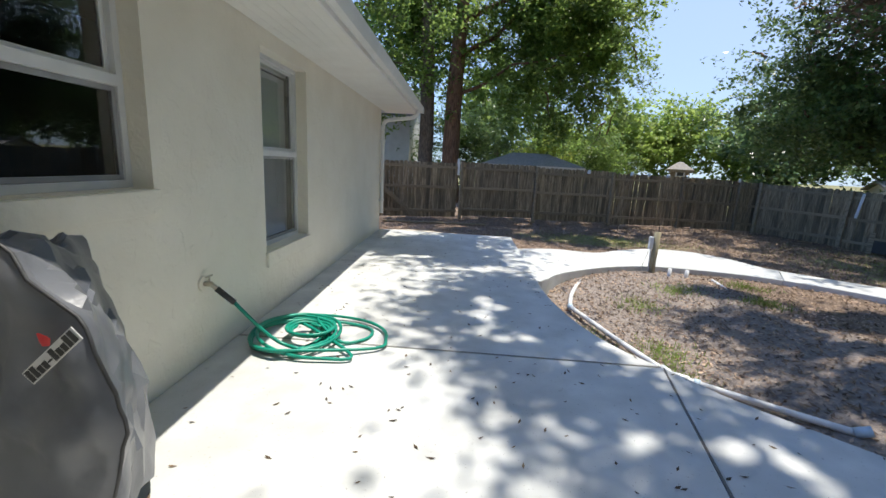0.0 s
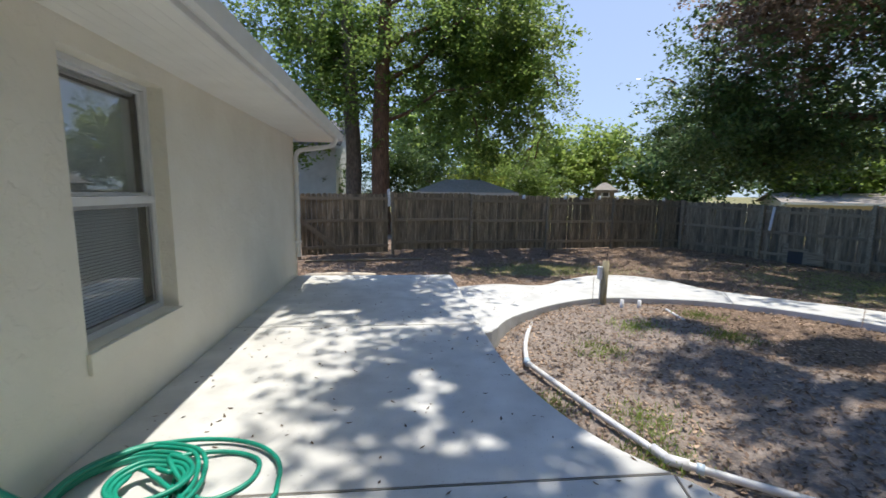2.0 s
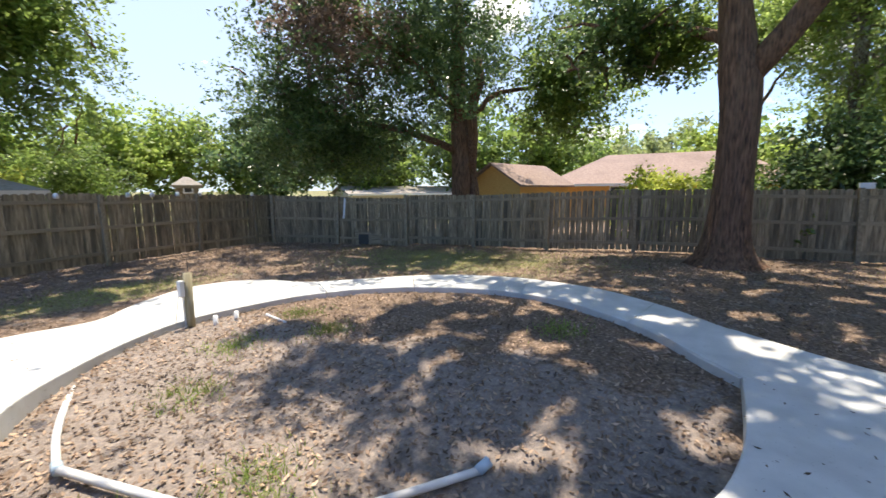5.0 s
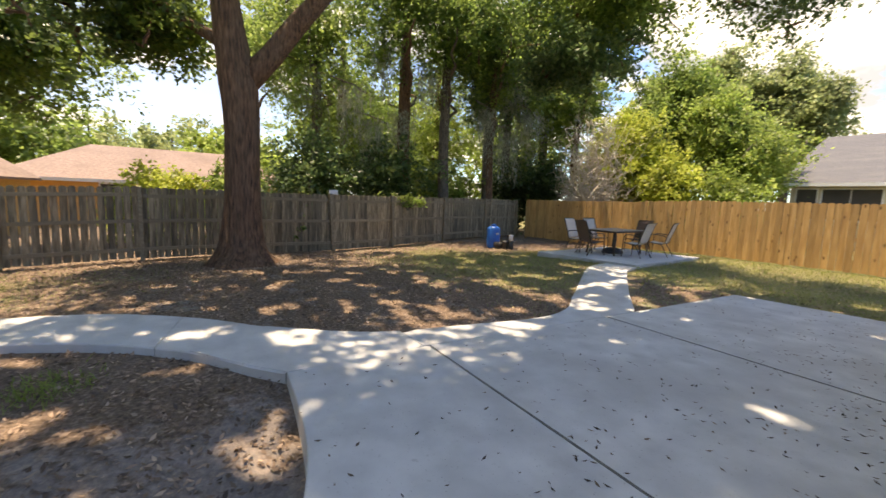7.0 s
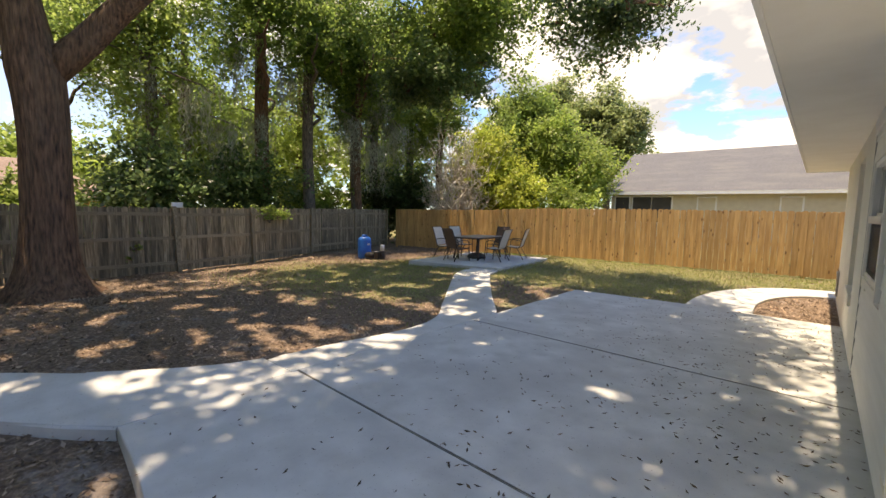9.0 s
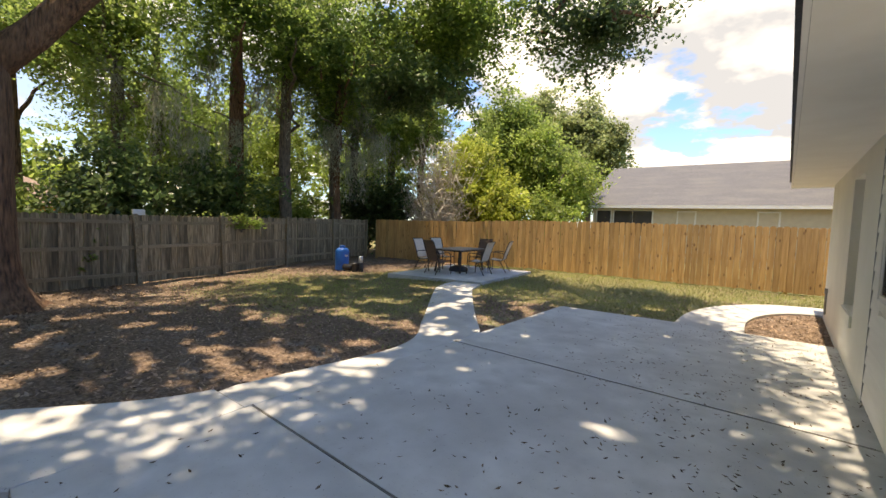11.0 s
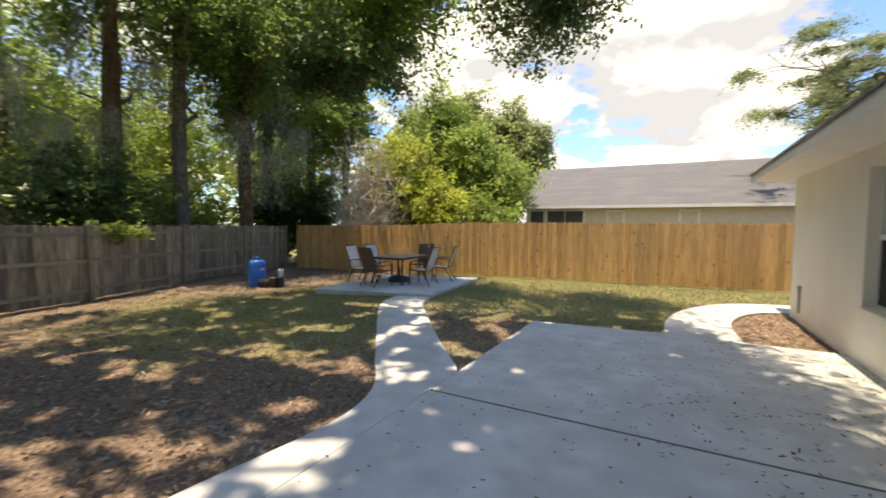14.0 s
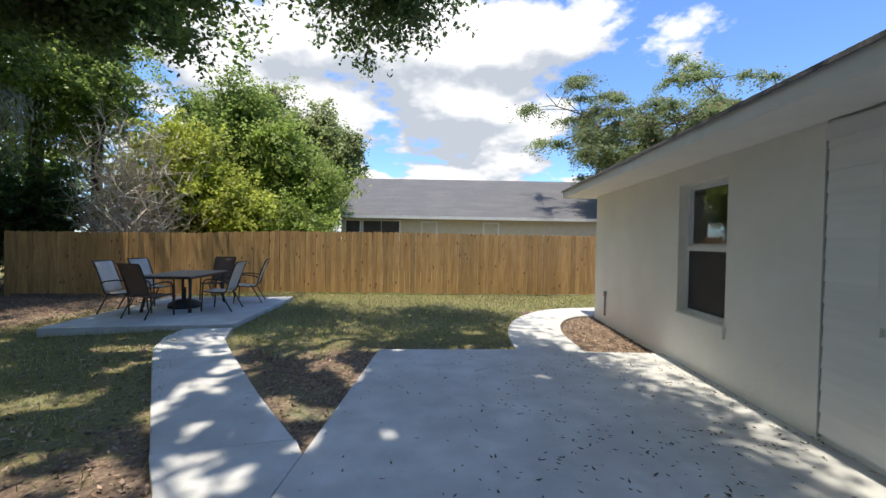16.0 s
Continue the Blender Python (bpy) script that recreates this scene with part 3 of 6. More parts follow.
# ---- ground ----
POOL_IN = [(1.0, 6.21), (1.46, 7.12), (2.05, 7.69), (2.74, 8.15), (3.46, 8.42), (4.3, 8.34), (5.2, 8.05), (5.93, 7.45), (6.45, 6.6), (6.7, 5.5),
           (6.65, 4.6), (6.3, 3.75), (5.6, 2.85), (5.0, 2.38), (4.71, 2.11)]
RING_OUT = [(1.05, 9.5), (2.0, 9.78), (2.85, 9.58), (3.54, 10.1), (4.55, 10.6), (5.4, 10.4), (5.85, 9.7), (5.98, 8.95), (6.65, 8.1), (7.25, 7.4), (7.7, 6.5),
            (7.82, 5.5), (7.75, 4.8), (7.42, 3.73), (6.75, 2.75), (6.1, 2.1), (5.66, 1.5)]
PATIO_POOL = [(4.71, 2.11), (4.14, 2.13), (3.66, 2.17), (3.2, 2.27), (2.9, 2.4), (2.55, 2.68), (2.2, 3.02), (1.84, 3.39), (1.62, 3.72), (1.38, 4.03),
              (1.2, 4.42), (1.07, 4.95), (1.0, 5.6), (1.0, 6.21)]


def curve2(pts, steps=4):
    return [(v.x, v.y) for v in smooth_line([(x, y, 0) for x, y in pts], steps)]


POOL_C, RING_C, PATIO_C = curve2(POOL_IN), curve2(RING_OUT), curve2(PATIO_POOL)
POOL = np.array(POOL_C + PATIO_C[1:-1])


def inside(poly, x, y):
    """Which of the points lie inside the outline."""
    res = np.zeros(x.shape, bool)
    for i in range(len(poly)):
        (x0, y0), (x1, y1) = poly[i - 1], poly[i]
        if y0 != y1:
            res ^= ((y0 > y) != (y1 > y)) & (x < (x1 - x0) * (y - y0) / (y1 - y0) + x0)
    return res


def edge_distance(poly, x, y):
    best = np.full(x.shape, 1e9)
    for i in range(len(poly)):
        a, b = np.array(poly[i - 1]), np.array(poly[i])
        d = b - a
        t = np.clip(((x - a[0]) * d[0] + (y - a[1]) * d[1]) / max(1e-9, d @ d), 0, 1)
        best = np.minimum(best, np.hypot(x - a[0] - t * d[0], y - a[1] - t * d[1]))
    return best


def sv(u):
    u = np.clip(u, 0, 1)
    return u * u * (3 - 2 * u)


def build_ground():
    far = [25, 30, 40, 60, 100, 180, 400, 1200]
    xs = np.array([-v for v in far[::-1]] + list(np.arange(-12, 22.01, 0.16)) + far)
    ys = np.array([-v for v in far[::-1]] + list(np.arange(-16, 20.01, 0.16)) + far)
    X, Y = np.meshgrid(xs, ys)
    Z = -0.06 - 0.18 * sv((X - 8) / 6) - 0.24 * sv((Y - 2) / 9)
    near = (np.abs(X) < 23) & (np.abs(Y) < 21)
    rough = np.array([noise.noise(Vector((x * 0.8, y * 0.8, 0))) * 0.018 + noise.noise(Vector((x * 3.1, y * 3.1, 5))) * 0.010 if k else 0
                      for x, y, k in zip(X.ravel(), Y.ravel(), near.ravel())]).reshape(X.shape)
    pit = inside(POOL, X, Y) | (edge_distance(POOL, X, Y) < 0.26)
    dirt = np.minimum(-0.43 + 0.33 * np.maximum(sv((X - 2.5) / 2.4), 0.42 * sv((Y - 6.4) / 1.6)), Z - 0.045)
    Z = np.where(pit, dirt, Z) + rough
    ny, nx = X.shape
    me = bpy.data.meshes.new("ground")
    me.vertices.add(nx * ny)
    me.vertices.foreach_set("co", np.stack((X, Y, Z), -1).astype(np.float32).ravel())
    i = np.arange(nx * ny).reshape(ny, nx)
    q = np.stack((i[:-1, :-1], i[:-1, 1:], i[1:, 1:], i[1:, :-1]), -1).reshape(-1, 4)
    me.loops.add(q.size)
    me.loops.foreach_set("vertex_index", q.astype(np.int32).ravel())
    me.polygons.add(len(q))
    me.polygons.foreach_set("loop_start", np.arange(0, q.size, 4, dtype=np.int32))
    me.polygons.foreach_set("loop_total", np.full(len(q), 4, dtype=np.int32))
    me.polygons.foreach_set("use_smooth", np.ones(len(q), bool))
    me.update(calc_edges=True)
    g = grass_amount(X, Y)
    sand = np.where(pit, 0.53 + 0.06 * sv((2.2 - np.hypot(X - 3.2, Y - 5.2)) / 1.5) - 0.2 * sv((X - 3.6) / 1.8), 0.38)
    c = np.zeros((nx * ny, 4), np.float32)
    c[:, 0], c[:, 1], c[:, 3] = np.where(pit, 0.12, g).ravel(), sand.ravel(), 1
    at = me.color_attributes.new("cover", "FLOAT_COLOR", "POINT")
    at.data.foreach_set("color", c.ravel())
    ob = finish(new("ground", me), M_YARD)
    tagged(ob, "yard of dry leaf mould, grey sand and thin grass", "ground", kind="structure")


def grass_amount(X, Y):
    south = sv((-Y - 5.0) / 1.8) * sv((X - 2.2 + 0 * Y) / 0.4 + (Y < -9.2) * 9) * (1 - sv((X - 9.0) / 4)) * 0.66
    east = np.exp(-((X - 9.6) / 3.8) ** 2 - ((Y + 3.7) / 2.4) ** 2) * 0.47
    ring = np.exp(-((X - 10.0) / 2.5) ** 2 - ((Y - 8.0) / 3.5) ** 2) * 0.36
    north = np.exp(-((X - 3.6) / 1.9) ** 2 - ((Y - 11.6) / 0.8) ** 2) * 0.46
    beyond = sv((np.hypot(X - 4, Y) - 20) / 8) * 0.6
    return np.clip(0.245 + south + east + ring + north + beyond, 0, 0.85)


build_ground()

# ---- concrete ----
patio = thing("patio", pose(0, 0, 0), "pale grey concrete patio slabs with tooled joints and fallen leaves", "patio", kind="structure")
LEVEL = lambda x, y: 0.0
WALL_N, WALL_S = -1.86, 0.82
PATIO_PIECES = [
    [(WALL_N, 6.62), (1.0, 6.55), (1.02, 8.0), (1.04, 9.6), (WALL_N, 9.66)],
    [(WALL_N, 3.86), (1.56, 3.79)] + PATIO_C[PATIO_C.index(min(PATIO_C, key=lambda p: abs(p[1] - 4.03))):] + [(1.0, 6.55), (WALL_N, 6.62)],
    [(WALL_N, -0.5), (0.85, -0.5), (0.86, 0.70), (1.56, 3.79), (WALL_N, 3.86)],
    [(0.86, 0.70), (4.79, 0.70)] + PATIO_C[:PATIO_C.index(min(PATIO_C, key=lambda p: abs(p[1] - 3.72))) + 1] + [(1.56, 3.79)],
    [(WALL_S - 0.03, -2.06), (4.77, -2.0), (4.79, 0.70), (0.86, 0.70), (0.85, -0.5), (WALL_S - 0.03, -0.5)],
    [(WALL_S - 0.03, -5.66), (1.86, -5.64), (2.86, -5.65), (4.80, -5.44), (4.77, -2.0), (WALL_S - 0.03, -2.06)],
]
for poly in PATIO_PIECES:
    part("patio_slab", slab(poly, LEVEL, 0.45), M_CONC, patio)


# dirt packed into the tooled joints
for (xa, ya), (xb, yb), w_ in [((0.84, -2.06), (4.76, -2.0), 0.008), ((0.87, 0.70), (4.78, 0.70), 0.007), ((0.865, 0.71), (1.555, 3.78), 0.006), ((-1.85, 3.86), (1.54, 3.79), 0.006), ((-1.85, 6.62), (0.98, 6.55), 0.005)]:
    d_ = Vector((xb - xa, yb - ya, 0)).normalized()
    s_ = Vector((-d_.y, d_.x, 0))
    bm = bmesh.new()
    ra, rb = [], []
    for k in range(25):
        p = Vector((xa, ya, 0)).lerp(Vector((xb, yb, 0)), k / 24)
        ww = w_ * (1 + 0.45 * noise.noise(p * 5.0))
        for row, sg in ((ra, -1), (rb, 1)):
            row.append(bm.verts.new(p + s_ * sg * ww + Vector((0, 0, 0.0025))))
    for k in range(24):
        bm.faces.new((ra[k], ra[k + 1], rb[k + 1], rb[k]))
    part("joint", bm, M_JOINT, patio, "dirt-filled joint")


def at_length(line, k, n):
    """Point k of n, evenly along a line."""
    p = [Vector((x, y, 0)) for x, y in line]
    seg = [(b - a).length for a, b in zip(p, p[1:])]
    want = sum(seg) * k / n
    for a, b, s in zip(p, p[1:], seg):
        if want <= s + 1e-9:
            v = a.lerp(b, want / max(s, 1e-9))
            return (v.x, v.y)
        want -= s
    return line[-1]


ring_walk = thing("pool_walk", pose(0, 0, 0), "curved concrete walk round the filled-in pool", "walkway", kind="structure")
RING_Z = lambda x, y: min(-0.012, yard_z(x, y) + 0.05)
NR = 64
inner = [(1.0, 6.60)] + [p for p in POOL_C if p[1] > 6.6 or p[0] > 2] 
ri = [at_length(inner, k, NR) for k in range(NR + 1)]
ro = [at_length(RING_C, k, NR) for k in range(NR + 1)]
cuts = [0, 16, 28, 36, 46, 56, NR]
for a, b in zip(cuts, cuts[1:]):
    bm = bmesh.new()
    rows = []
    for k in range(a, b + 1):
        e = 0.006 * ((k == a) - (k == b))
        (x0, y0), (x1, y1) = ri[k], ro[k]
        q = at_length(ri, k + 0.5 * (k == a) * 0.05 - 0.5 * (k == b) * 0.05, NR), at_length(ro, k + 0.025 * (k == a) - 0.025 * (k == b), NR)
        (x0, y0), (x1, y1) = q
        z0, z1 = RING_Z(x0, y0), RING_Z(x1, y1)
        dx, dy = (x1 - x0), (y1 - y0)
        n_ = math.hypot(dx, dy)
        ux, uy = dx / n_ * 0.012, dy / n_ * 0.012
        rows.append([bm.verts.new(v) for v in ((x0, y0, z0 - 0.42), (x0, y0, z0 - 0.012), (x0 + ux, y0 + uy, z0), ((x0 + x1) / 2, (y0 + y1) / 2, (z0 + z1) / 2 + 0.004), (x1 - ux, y1 - uy, z1), (x1, y1, z1 - 0.012), (x1, y1, z1 - 0.3))])
    for r0, r1 in zip(rows, rows[1:]):
        for i in range(6):
            bm.faces.new((r0[i], r1[i], r1[i + 1], r0[i + 1]))
    bm.faces.new(rows[0]); bm.faces.new(rows[-1][::-1])
    bmesh.ops.recalc_face_normals(bm, faces=bm.faces[:])
    part("walk_slab", bm, M_CONC, ring_walk)

garden_walk = thing("garden_walk", pose(0, 0, 0), "pale concrete garden path running on to the dining pad", "walkway", kind="structure")
WALK_Z = lambda x, y: -0.018
w_left = curve2([(5.66, 1.5), (5.44, 1.1), (5.3, 0.6), (5.23, -0.06), (5.12, -0.83), (5.14, -1.38), (5.35, -1.9), (5.83, -2.5)], 3)
part("walk_slab", slab([(5.26, 0.78), (4.79, 0.76)] + [(4.72, 1.67), (4.72, 2.10), (5.0, 2.36)] + [(5.6, 2.83), (6.1, 2.1)] + w_left[:6], lambda x, y: -0.004, 0.3, 0.006, 0.001), M_CONC, garden_walk)
part("walk_slab", slab(w_left[6:] + [(4.90, -2.80), (4.775, -2.6), (4.77, -2.0), (4.79, 0.76), (5.26, 0.78)], lambda x, y: -0.004, 0.3, 0.006, 0.001), M_CONC, garden_walk)
part("walk_slab", slab([(4.92, -2.83), (5.83, -2.50), (7.15, -4.22), (7.44, -4.60), (6.70, -5.10), (5.65, -3.72)], WALK_Z, 0.3), M_CONC, garden_walk)
part("walk_slab", slab([(6.70, -5.10), (7.44, -4.60), (7.9, -5.22), (8.2, -5.85), (8.3, -6.42), (7.56, -6.62), (7.24, -5.85)], WALK_Z, 0.3), M_CONC, garden_walk)
side_l = curve2([(2.86, -5.65), (2.86, -6.67), (2.70, -7.66), (2.27, -8.65), (1.41, -9.54), (-0.6, -10.1)], 4)
side_r = curve2([(-0.6, -8.95), (0.83, -8.72), (1.38, -8.38), (1.74, -7.68), (1.90, -6.79), (1.86, -5.65)], 4)
side_walk = thing("side_walk", pose(0, 0, 0), "curved concrete path running round the corner of the house", "walkway", kind="structure")
part("walk_slab", slab(side_l + side_r, WALK_Z, 0.3), M_CONC, side_walk)
PAD = [(10.38, -5.95), (7.58, -6.66), (7.95, -10.15), (10.85, -9.6)]
pad = thing("dining_pad", pose(0, 0, 0), "raised pale concrete pad under the patio dining set", "patio", kind="structure")
part("pad_slab", slab(PAD, lambda x, y: 0.03, 0.35), M_CONC, pad)


# ---- house ----
def wall_with_openings(name, x0, x1, y0, y1, z0, z1, openings, material, label):
    """A wall along y with openings (ya, yb, za, zb) through it."""
    bm = bmesh.new()
    y = y0
    for ya, yb, za, zb in sorted(openings):
        add_box(bm, x0, x1, y, ya, z0, z1)
        add_box(bm, x0, x1, ya, yb, z0, za)
        add_box(bm, x0, x1, ya, yb, zb, z1)
        y = yb
    add_box(bm, x0, x1, y, y1, z0, z1)
    bmesh.ops.remove_doubles(bm, verts=bm.verts[:], dist=1e-5)
    seen, dup = {}, []
    for f in bm.faces:
        k = frozenset(v.index for v in f.verts)
        c = tuple(round(v, 4) for v in f.calc_center_median())
        if c in seen:
            dup += [f, seen[c]]
        seen[c] = f
    bmesh.ops.delete(bm, geom=list(set(dup)), context="FACES_ONLY")
    return tagged(part(name, bm, material), label, "wall", kind="structure")


W0 = (2.06, 3.06, 1.24, 2.37)
W1 = (4.41, 5.47, 0.58, 2.37)
W2 = (-5.30, -4.31, 0.66, 2.30)
W3 = (-2.58, -1.50, 1.06, 2.05)
wall_with_openings("wall_1", -2.06, WALL_N, -0.32, 9.72, -0.3, 2.62, [W0, W1], M_STUCCO, "cream textured stucco house wall with window openings")
wall_with_openings("wall_2", 0.62, WALL_S, -8.62, -3.12, -0.3, 2.62, [W2], M_STUCCO_W, "pale cream stucco house wall beside the bed")
wall_with_openings("wall_3", 0.62, WALL_S - 0.02, -3.12, -0.32, -0.3, 2.62, [W3], M_SIDING, "white sheathing behind the lap siding")
tagged(part("wall_4", box(-1.86, WALL_S - 0.002, -0.52, -0.32, -0.3, 2.62), M_STUCCO), "cream stucco return wall of the house", "wall", kind="structure")
tagged(part("wall_5", box(-7.0, 0.62, -8.62, -8.42, -0.3, 2.62), M_STUCCO_W), "pale stucco end wall of the house", "wall", kind="structure")
tagged(part("wall_6", box(-7.0, -2.06, 9.52, 9.72, -0.3, 2.62), M_STUCCO), "cream stucco end wall of the house", "wall", kind="structure")
tagged(part("wall_7", box(-7.2, -7.0, -8.62, 9.72, -0.3, 2.62), M_STUCCO), "plain outer house wall", "wall", kind="structure")
# room surfaces take the dimness of an unlit room as their colour
tagged(part("floor", add_box(box(-7.0, 0.62, -8.42, -0.52, -0.1, 0.05), -7.0, -2.06, -0.50, 9.52, -0.1, 0.05), M_UNLIT), "indoor floor coloured dark in place of room shade", "floor", kind="structure")
tagged(part("partition", box(-3.6, -3.5, -0.3, 9.5, 0.06, 2.6), M_UNLIT), "inner room wall seen through the glass, coloured dark for room shade", "wall", kind="structure")

# lap siding between the stucco and the corner
siding = thing("siding", pose(0, 0, 0), "white painted lap siding boards filling in an old porch", "siding", kind="structure")
z = 0.06
while z < 2.45:
    spans = [(-3.10, -0.325)] if (z + 0.172 < W3[2] - 0.07 or z > W3[3] + 0.07) else [(-3.10, W3[0] - 0.075), (W3[1] + 0.075, -0.33)]
    for ya, yb in spans:
        bm = bmesh.new()
        xo, xi = WALL_S + 0.005, WALL_S - 0.016
        vs = [bm.verts.new(v) for v in ((xi, ya, z), (xo, ya, z), (xi + 0.010, ya, z + 0.178), (xi, ya, z + 0.178), (xi, yb, z), (xo, yb, z), (xi + 0.010, yb, z + 0.178), (xi, yb, z + 0.178))]
        for f in ((3, 2, 1, 0), (4, 5, 6, 7), (0, 1, 5, 4), (1, 2, 6, 5), (2, 3, 7, 6)):
            bm.faces.new([vs[i] for i in f])
        bmesh.ops.recalc_face_normals(bm, faces=bm.faces[:])
        part("siding_board", bm, M_SIDING, siding)
    z += 0.172
part("corner_trim", box(WALL_S - 0.018, WALL_S + 0.006, -3.118, -3.102, 0.03, 2.45), M_GREYF, siding, "grey sealant strip along the joint")
tagged(part("trim", box(WALL_S, WALL_S + 0.02, -3.10, -0.33, 2.36, 2.49), M_WHITE), "white frieze board under the eave", "trim", kind="structure")


def window(name, x, o, label, blind=False, white=True, recess=0.11, screen=False):
    """A single-hung window in a wall that faces +x: outer frame, two sashes, panes, meeting rail."""
    ya, yb, za, zb = o
    win = thing(name, pose(x - recess, ya, za), label, "window", kind="structure")
    w, h_ = yb - ya, zb - za
    bm = bmesh.new()
    t = 0.045
    for b in ((0, t, 0, h_), (w - t, w, 0, h_), (t, w - t, 0, t), (t, w - t, h_ - t, h_)):
        add_box(bm, -0.06, 0.0, b[0] + 0.001, b[1] - 0.001, b[2] + 0.001, b[3] - 0.001, None, 0.004)
    part("window_frame", bm, M_ALU, win, "white aluminium frame")
    mid = h_ * 0.505
    bm = bmesh.new()
    add_box(bm, -0.045, 0.012, t, w - t, mid - 0.03, mid + 0.03, None, 0.005)
    part("meeting_rail", bm, M_ALU, win)
    for lo, hi, dx, mm in ((t, mid - 0.03, -0.012, M_GREYF), (mid + 0.03, h_ - t, -0.034, M_ALU)):
        bm = bmesh.new()
        s = 0.028
        for b in ((t, t + s, lo, hi), (w - t - s, w - t, lo, hi), (t + s, w - t - s, lo, lo + s), (t + s, w - t - s, hi - s, hi)):
            add_box(bm, dx - 0.02, dx, b[0], b[1], b[2], b[3], None, 0.003)
        sash = part("sash", bm, mm, win)
        pane = part("pane", box(dx - 0.012, dx - 0.008, t + s, w - t - s, lo + s, hi - s), M_GLASS, sash)
        pane.visible_shadow = False
        if screen and mm is M_GREYF:
            part("insect_screen", box(-0.010, -0.009, t + 0.004, w - t - 0.004, lo + 0.004, hi - 0.004), M_SCREEN, win, "dark insect screen")
    if blind:
        bl = part("blind", box(-0.13, -0.09, t, w - t, h_ - t - 0.04, h_ - t), M_BLIND, win, "white slatted blind")
        me = None
        n = int((h_ - 2 * t - 0.05) / 0.024)
        for i in range(n):
            zz = t + 0.012 + i * 0.024
            if me is None:
                bm = bmesh.new()
                add_box(bm, -0.0125, 0.0125, t + 0.012, w - t - 0.012, -0.0008, 0.0008)
                me = bpy.data.meshes.new("slat")
                bm.to_mesh(me); bm.free()
                me.materials.append(M_BLIND)
            s_ = new("slat", me)
            s_.parent = bl
            s_.matrix_basis = pose(-0.115, 0, zz, 0, -66, 0)
    return win


window("window_1", WALL_N, W0, "white single-hung window reflecting trees, dark room behind", recess=0.12)
window("window_2", WALL_N, W1, "white single-hung window with closed slatted blinds", blind=True, recess=0.12)
window("window_3", WALL_S, W2, "white single-hung window in a deep stucco reveal", screen=True)
window("window_4", WALL_S + 0.05, W3, "white framed window set in the lap siding", blind=True, recess=0.03, screen=True)
for n_, x, o in (("sill_1", WALL_N, W0), ("sill_2", WALL_N, W1), ("sill_3", WALL_S, W2)):
    bm = bmesh.new()
    add_box(bm, x + 0.0005, x + 0.03, o[0] - 0.02, o[1] + 0.02, o[2] - 0.145, o[2] - 0.004, None, 0.008)
    tagged(part(n_, bm, M_STUCCO if x < 0 else M_STUCCO_W), "stucco sill band below a window", "window sill", kind="structure")
bm = bmesh.new()
for b in ((W3[0] - 0.07, W3[0], W3[2] - 0.07, W3[3] + 0.07), (W3[1], W3[1] + 0.07, W3[2] - 0.07, W3[3] + 0.07), (W3[0], W3[1], W3[2] - 0.07, W3[2]), (W3[0], W3[1], W3[3], W3[3] + 0.07)):
    add_box(bm, WALL_S - 0.018, WALL_S + 0.03, *b, None, 0.004)
tagged(part("trim_2", bm, M_WHITE), "white casing boards round the window", "trim", kind="structure")


def eave(tag, x_wall, x_edge, y0, y1, end_low, end_high, strips):
    """Soffit of long vinyl strips, fascia and a roof slope that rises away from the edge."""
    zs = 2.52
    bm = bmesh.new()
    n = strips
    for i in range(n):
        a = x_wall + 0.004 + (x_edge - 0.03 - x_wall) * i / n
        b = x_wall + 0.004 + (x_edge - 0.03 - x_wall) * (i + 1) / n - 0.003
        add_box(bm, a, b, y0, y1, zs - 0.002, zs)
    add_box(bm, x_wall + 0.004, x_edge - 0.03, y0, y1, zs + 0.001, zs + 0.012)
    tagged(part("soffit_" + tag, bm, M_SOFFIT), "cream vinyl soffit in long grooved strips" if strips > 1 else "smooth cream painted soffit", "soffit", kind="structure")
    bm = bmesh.new()
    add_box(bm, x_edge - 0.028, x_edge, y0, y1, zs - 0.012, zs + 0.16, None, 0.004)
    if end_high:
        add_box(bm, x_wall - 0.2, x_edge - 0.03, y1, y1 + 0.028, zs - 0.012, zs + 0.16)
    if end_low:
        add_box(bm, x_wall - 0.2, x_edge - 0.03, y0 - 0.028, y0, zs - 0.012, zs + 0.16)
    tagged(part("fascia_" + tag, bm, M_WHITE), "white painted fascia board", "fascia", kind="structure")


eave("north", WALL_N, -1.14, -0.3, 10.2, False, True, 7)
eave("south", WALL_S, 1.46, -8.95, 0.34, True, True, 1)
tagged(part("soffit_end", box(-1.1, 0.83, -0.318, 0.34, 2.512, 2.52), M_SOFFIT), "cream vinyl soffit over the recessed corner", "soffit", kind="structure")
tagged(part("soffit_rear", box(-1.2, 0.83, -8.95, -8.622, 2.512, 2.52), M_SOFFIT), "cream vinyl soffit at the end wall", "soffit", kind="structure")


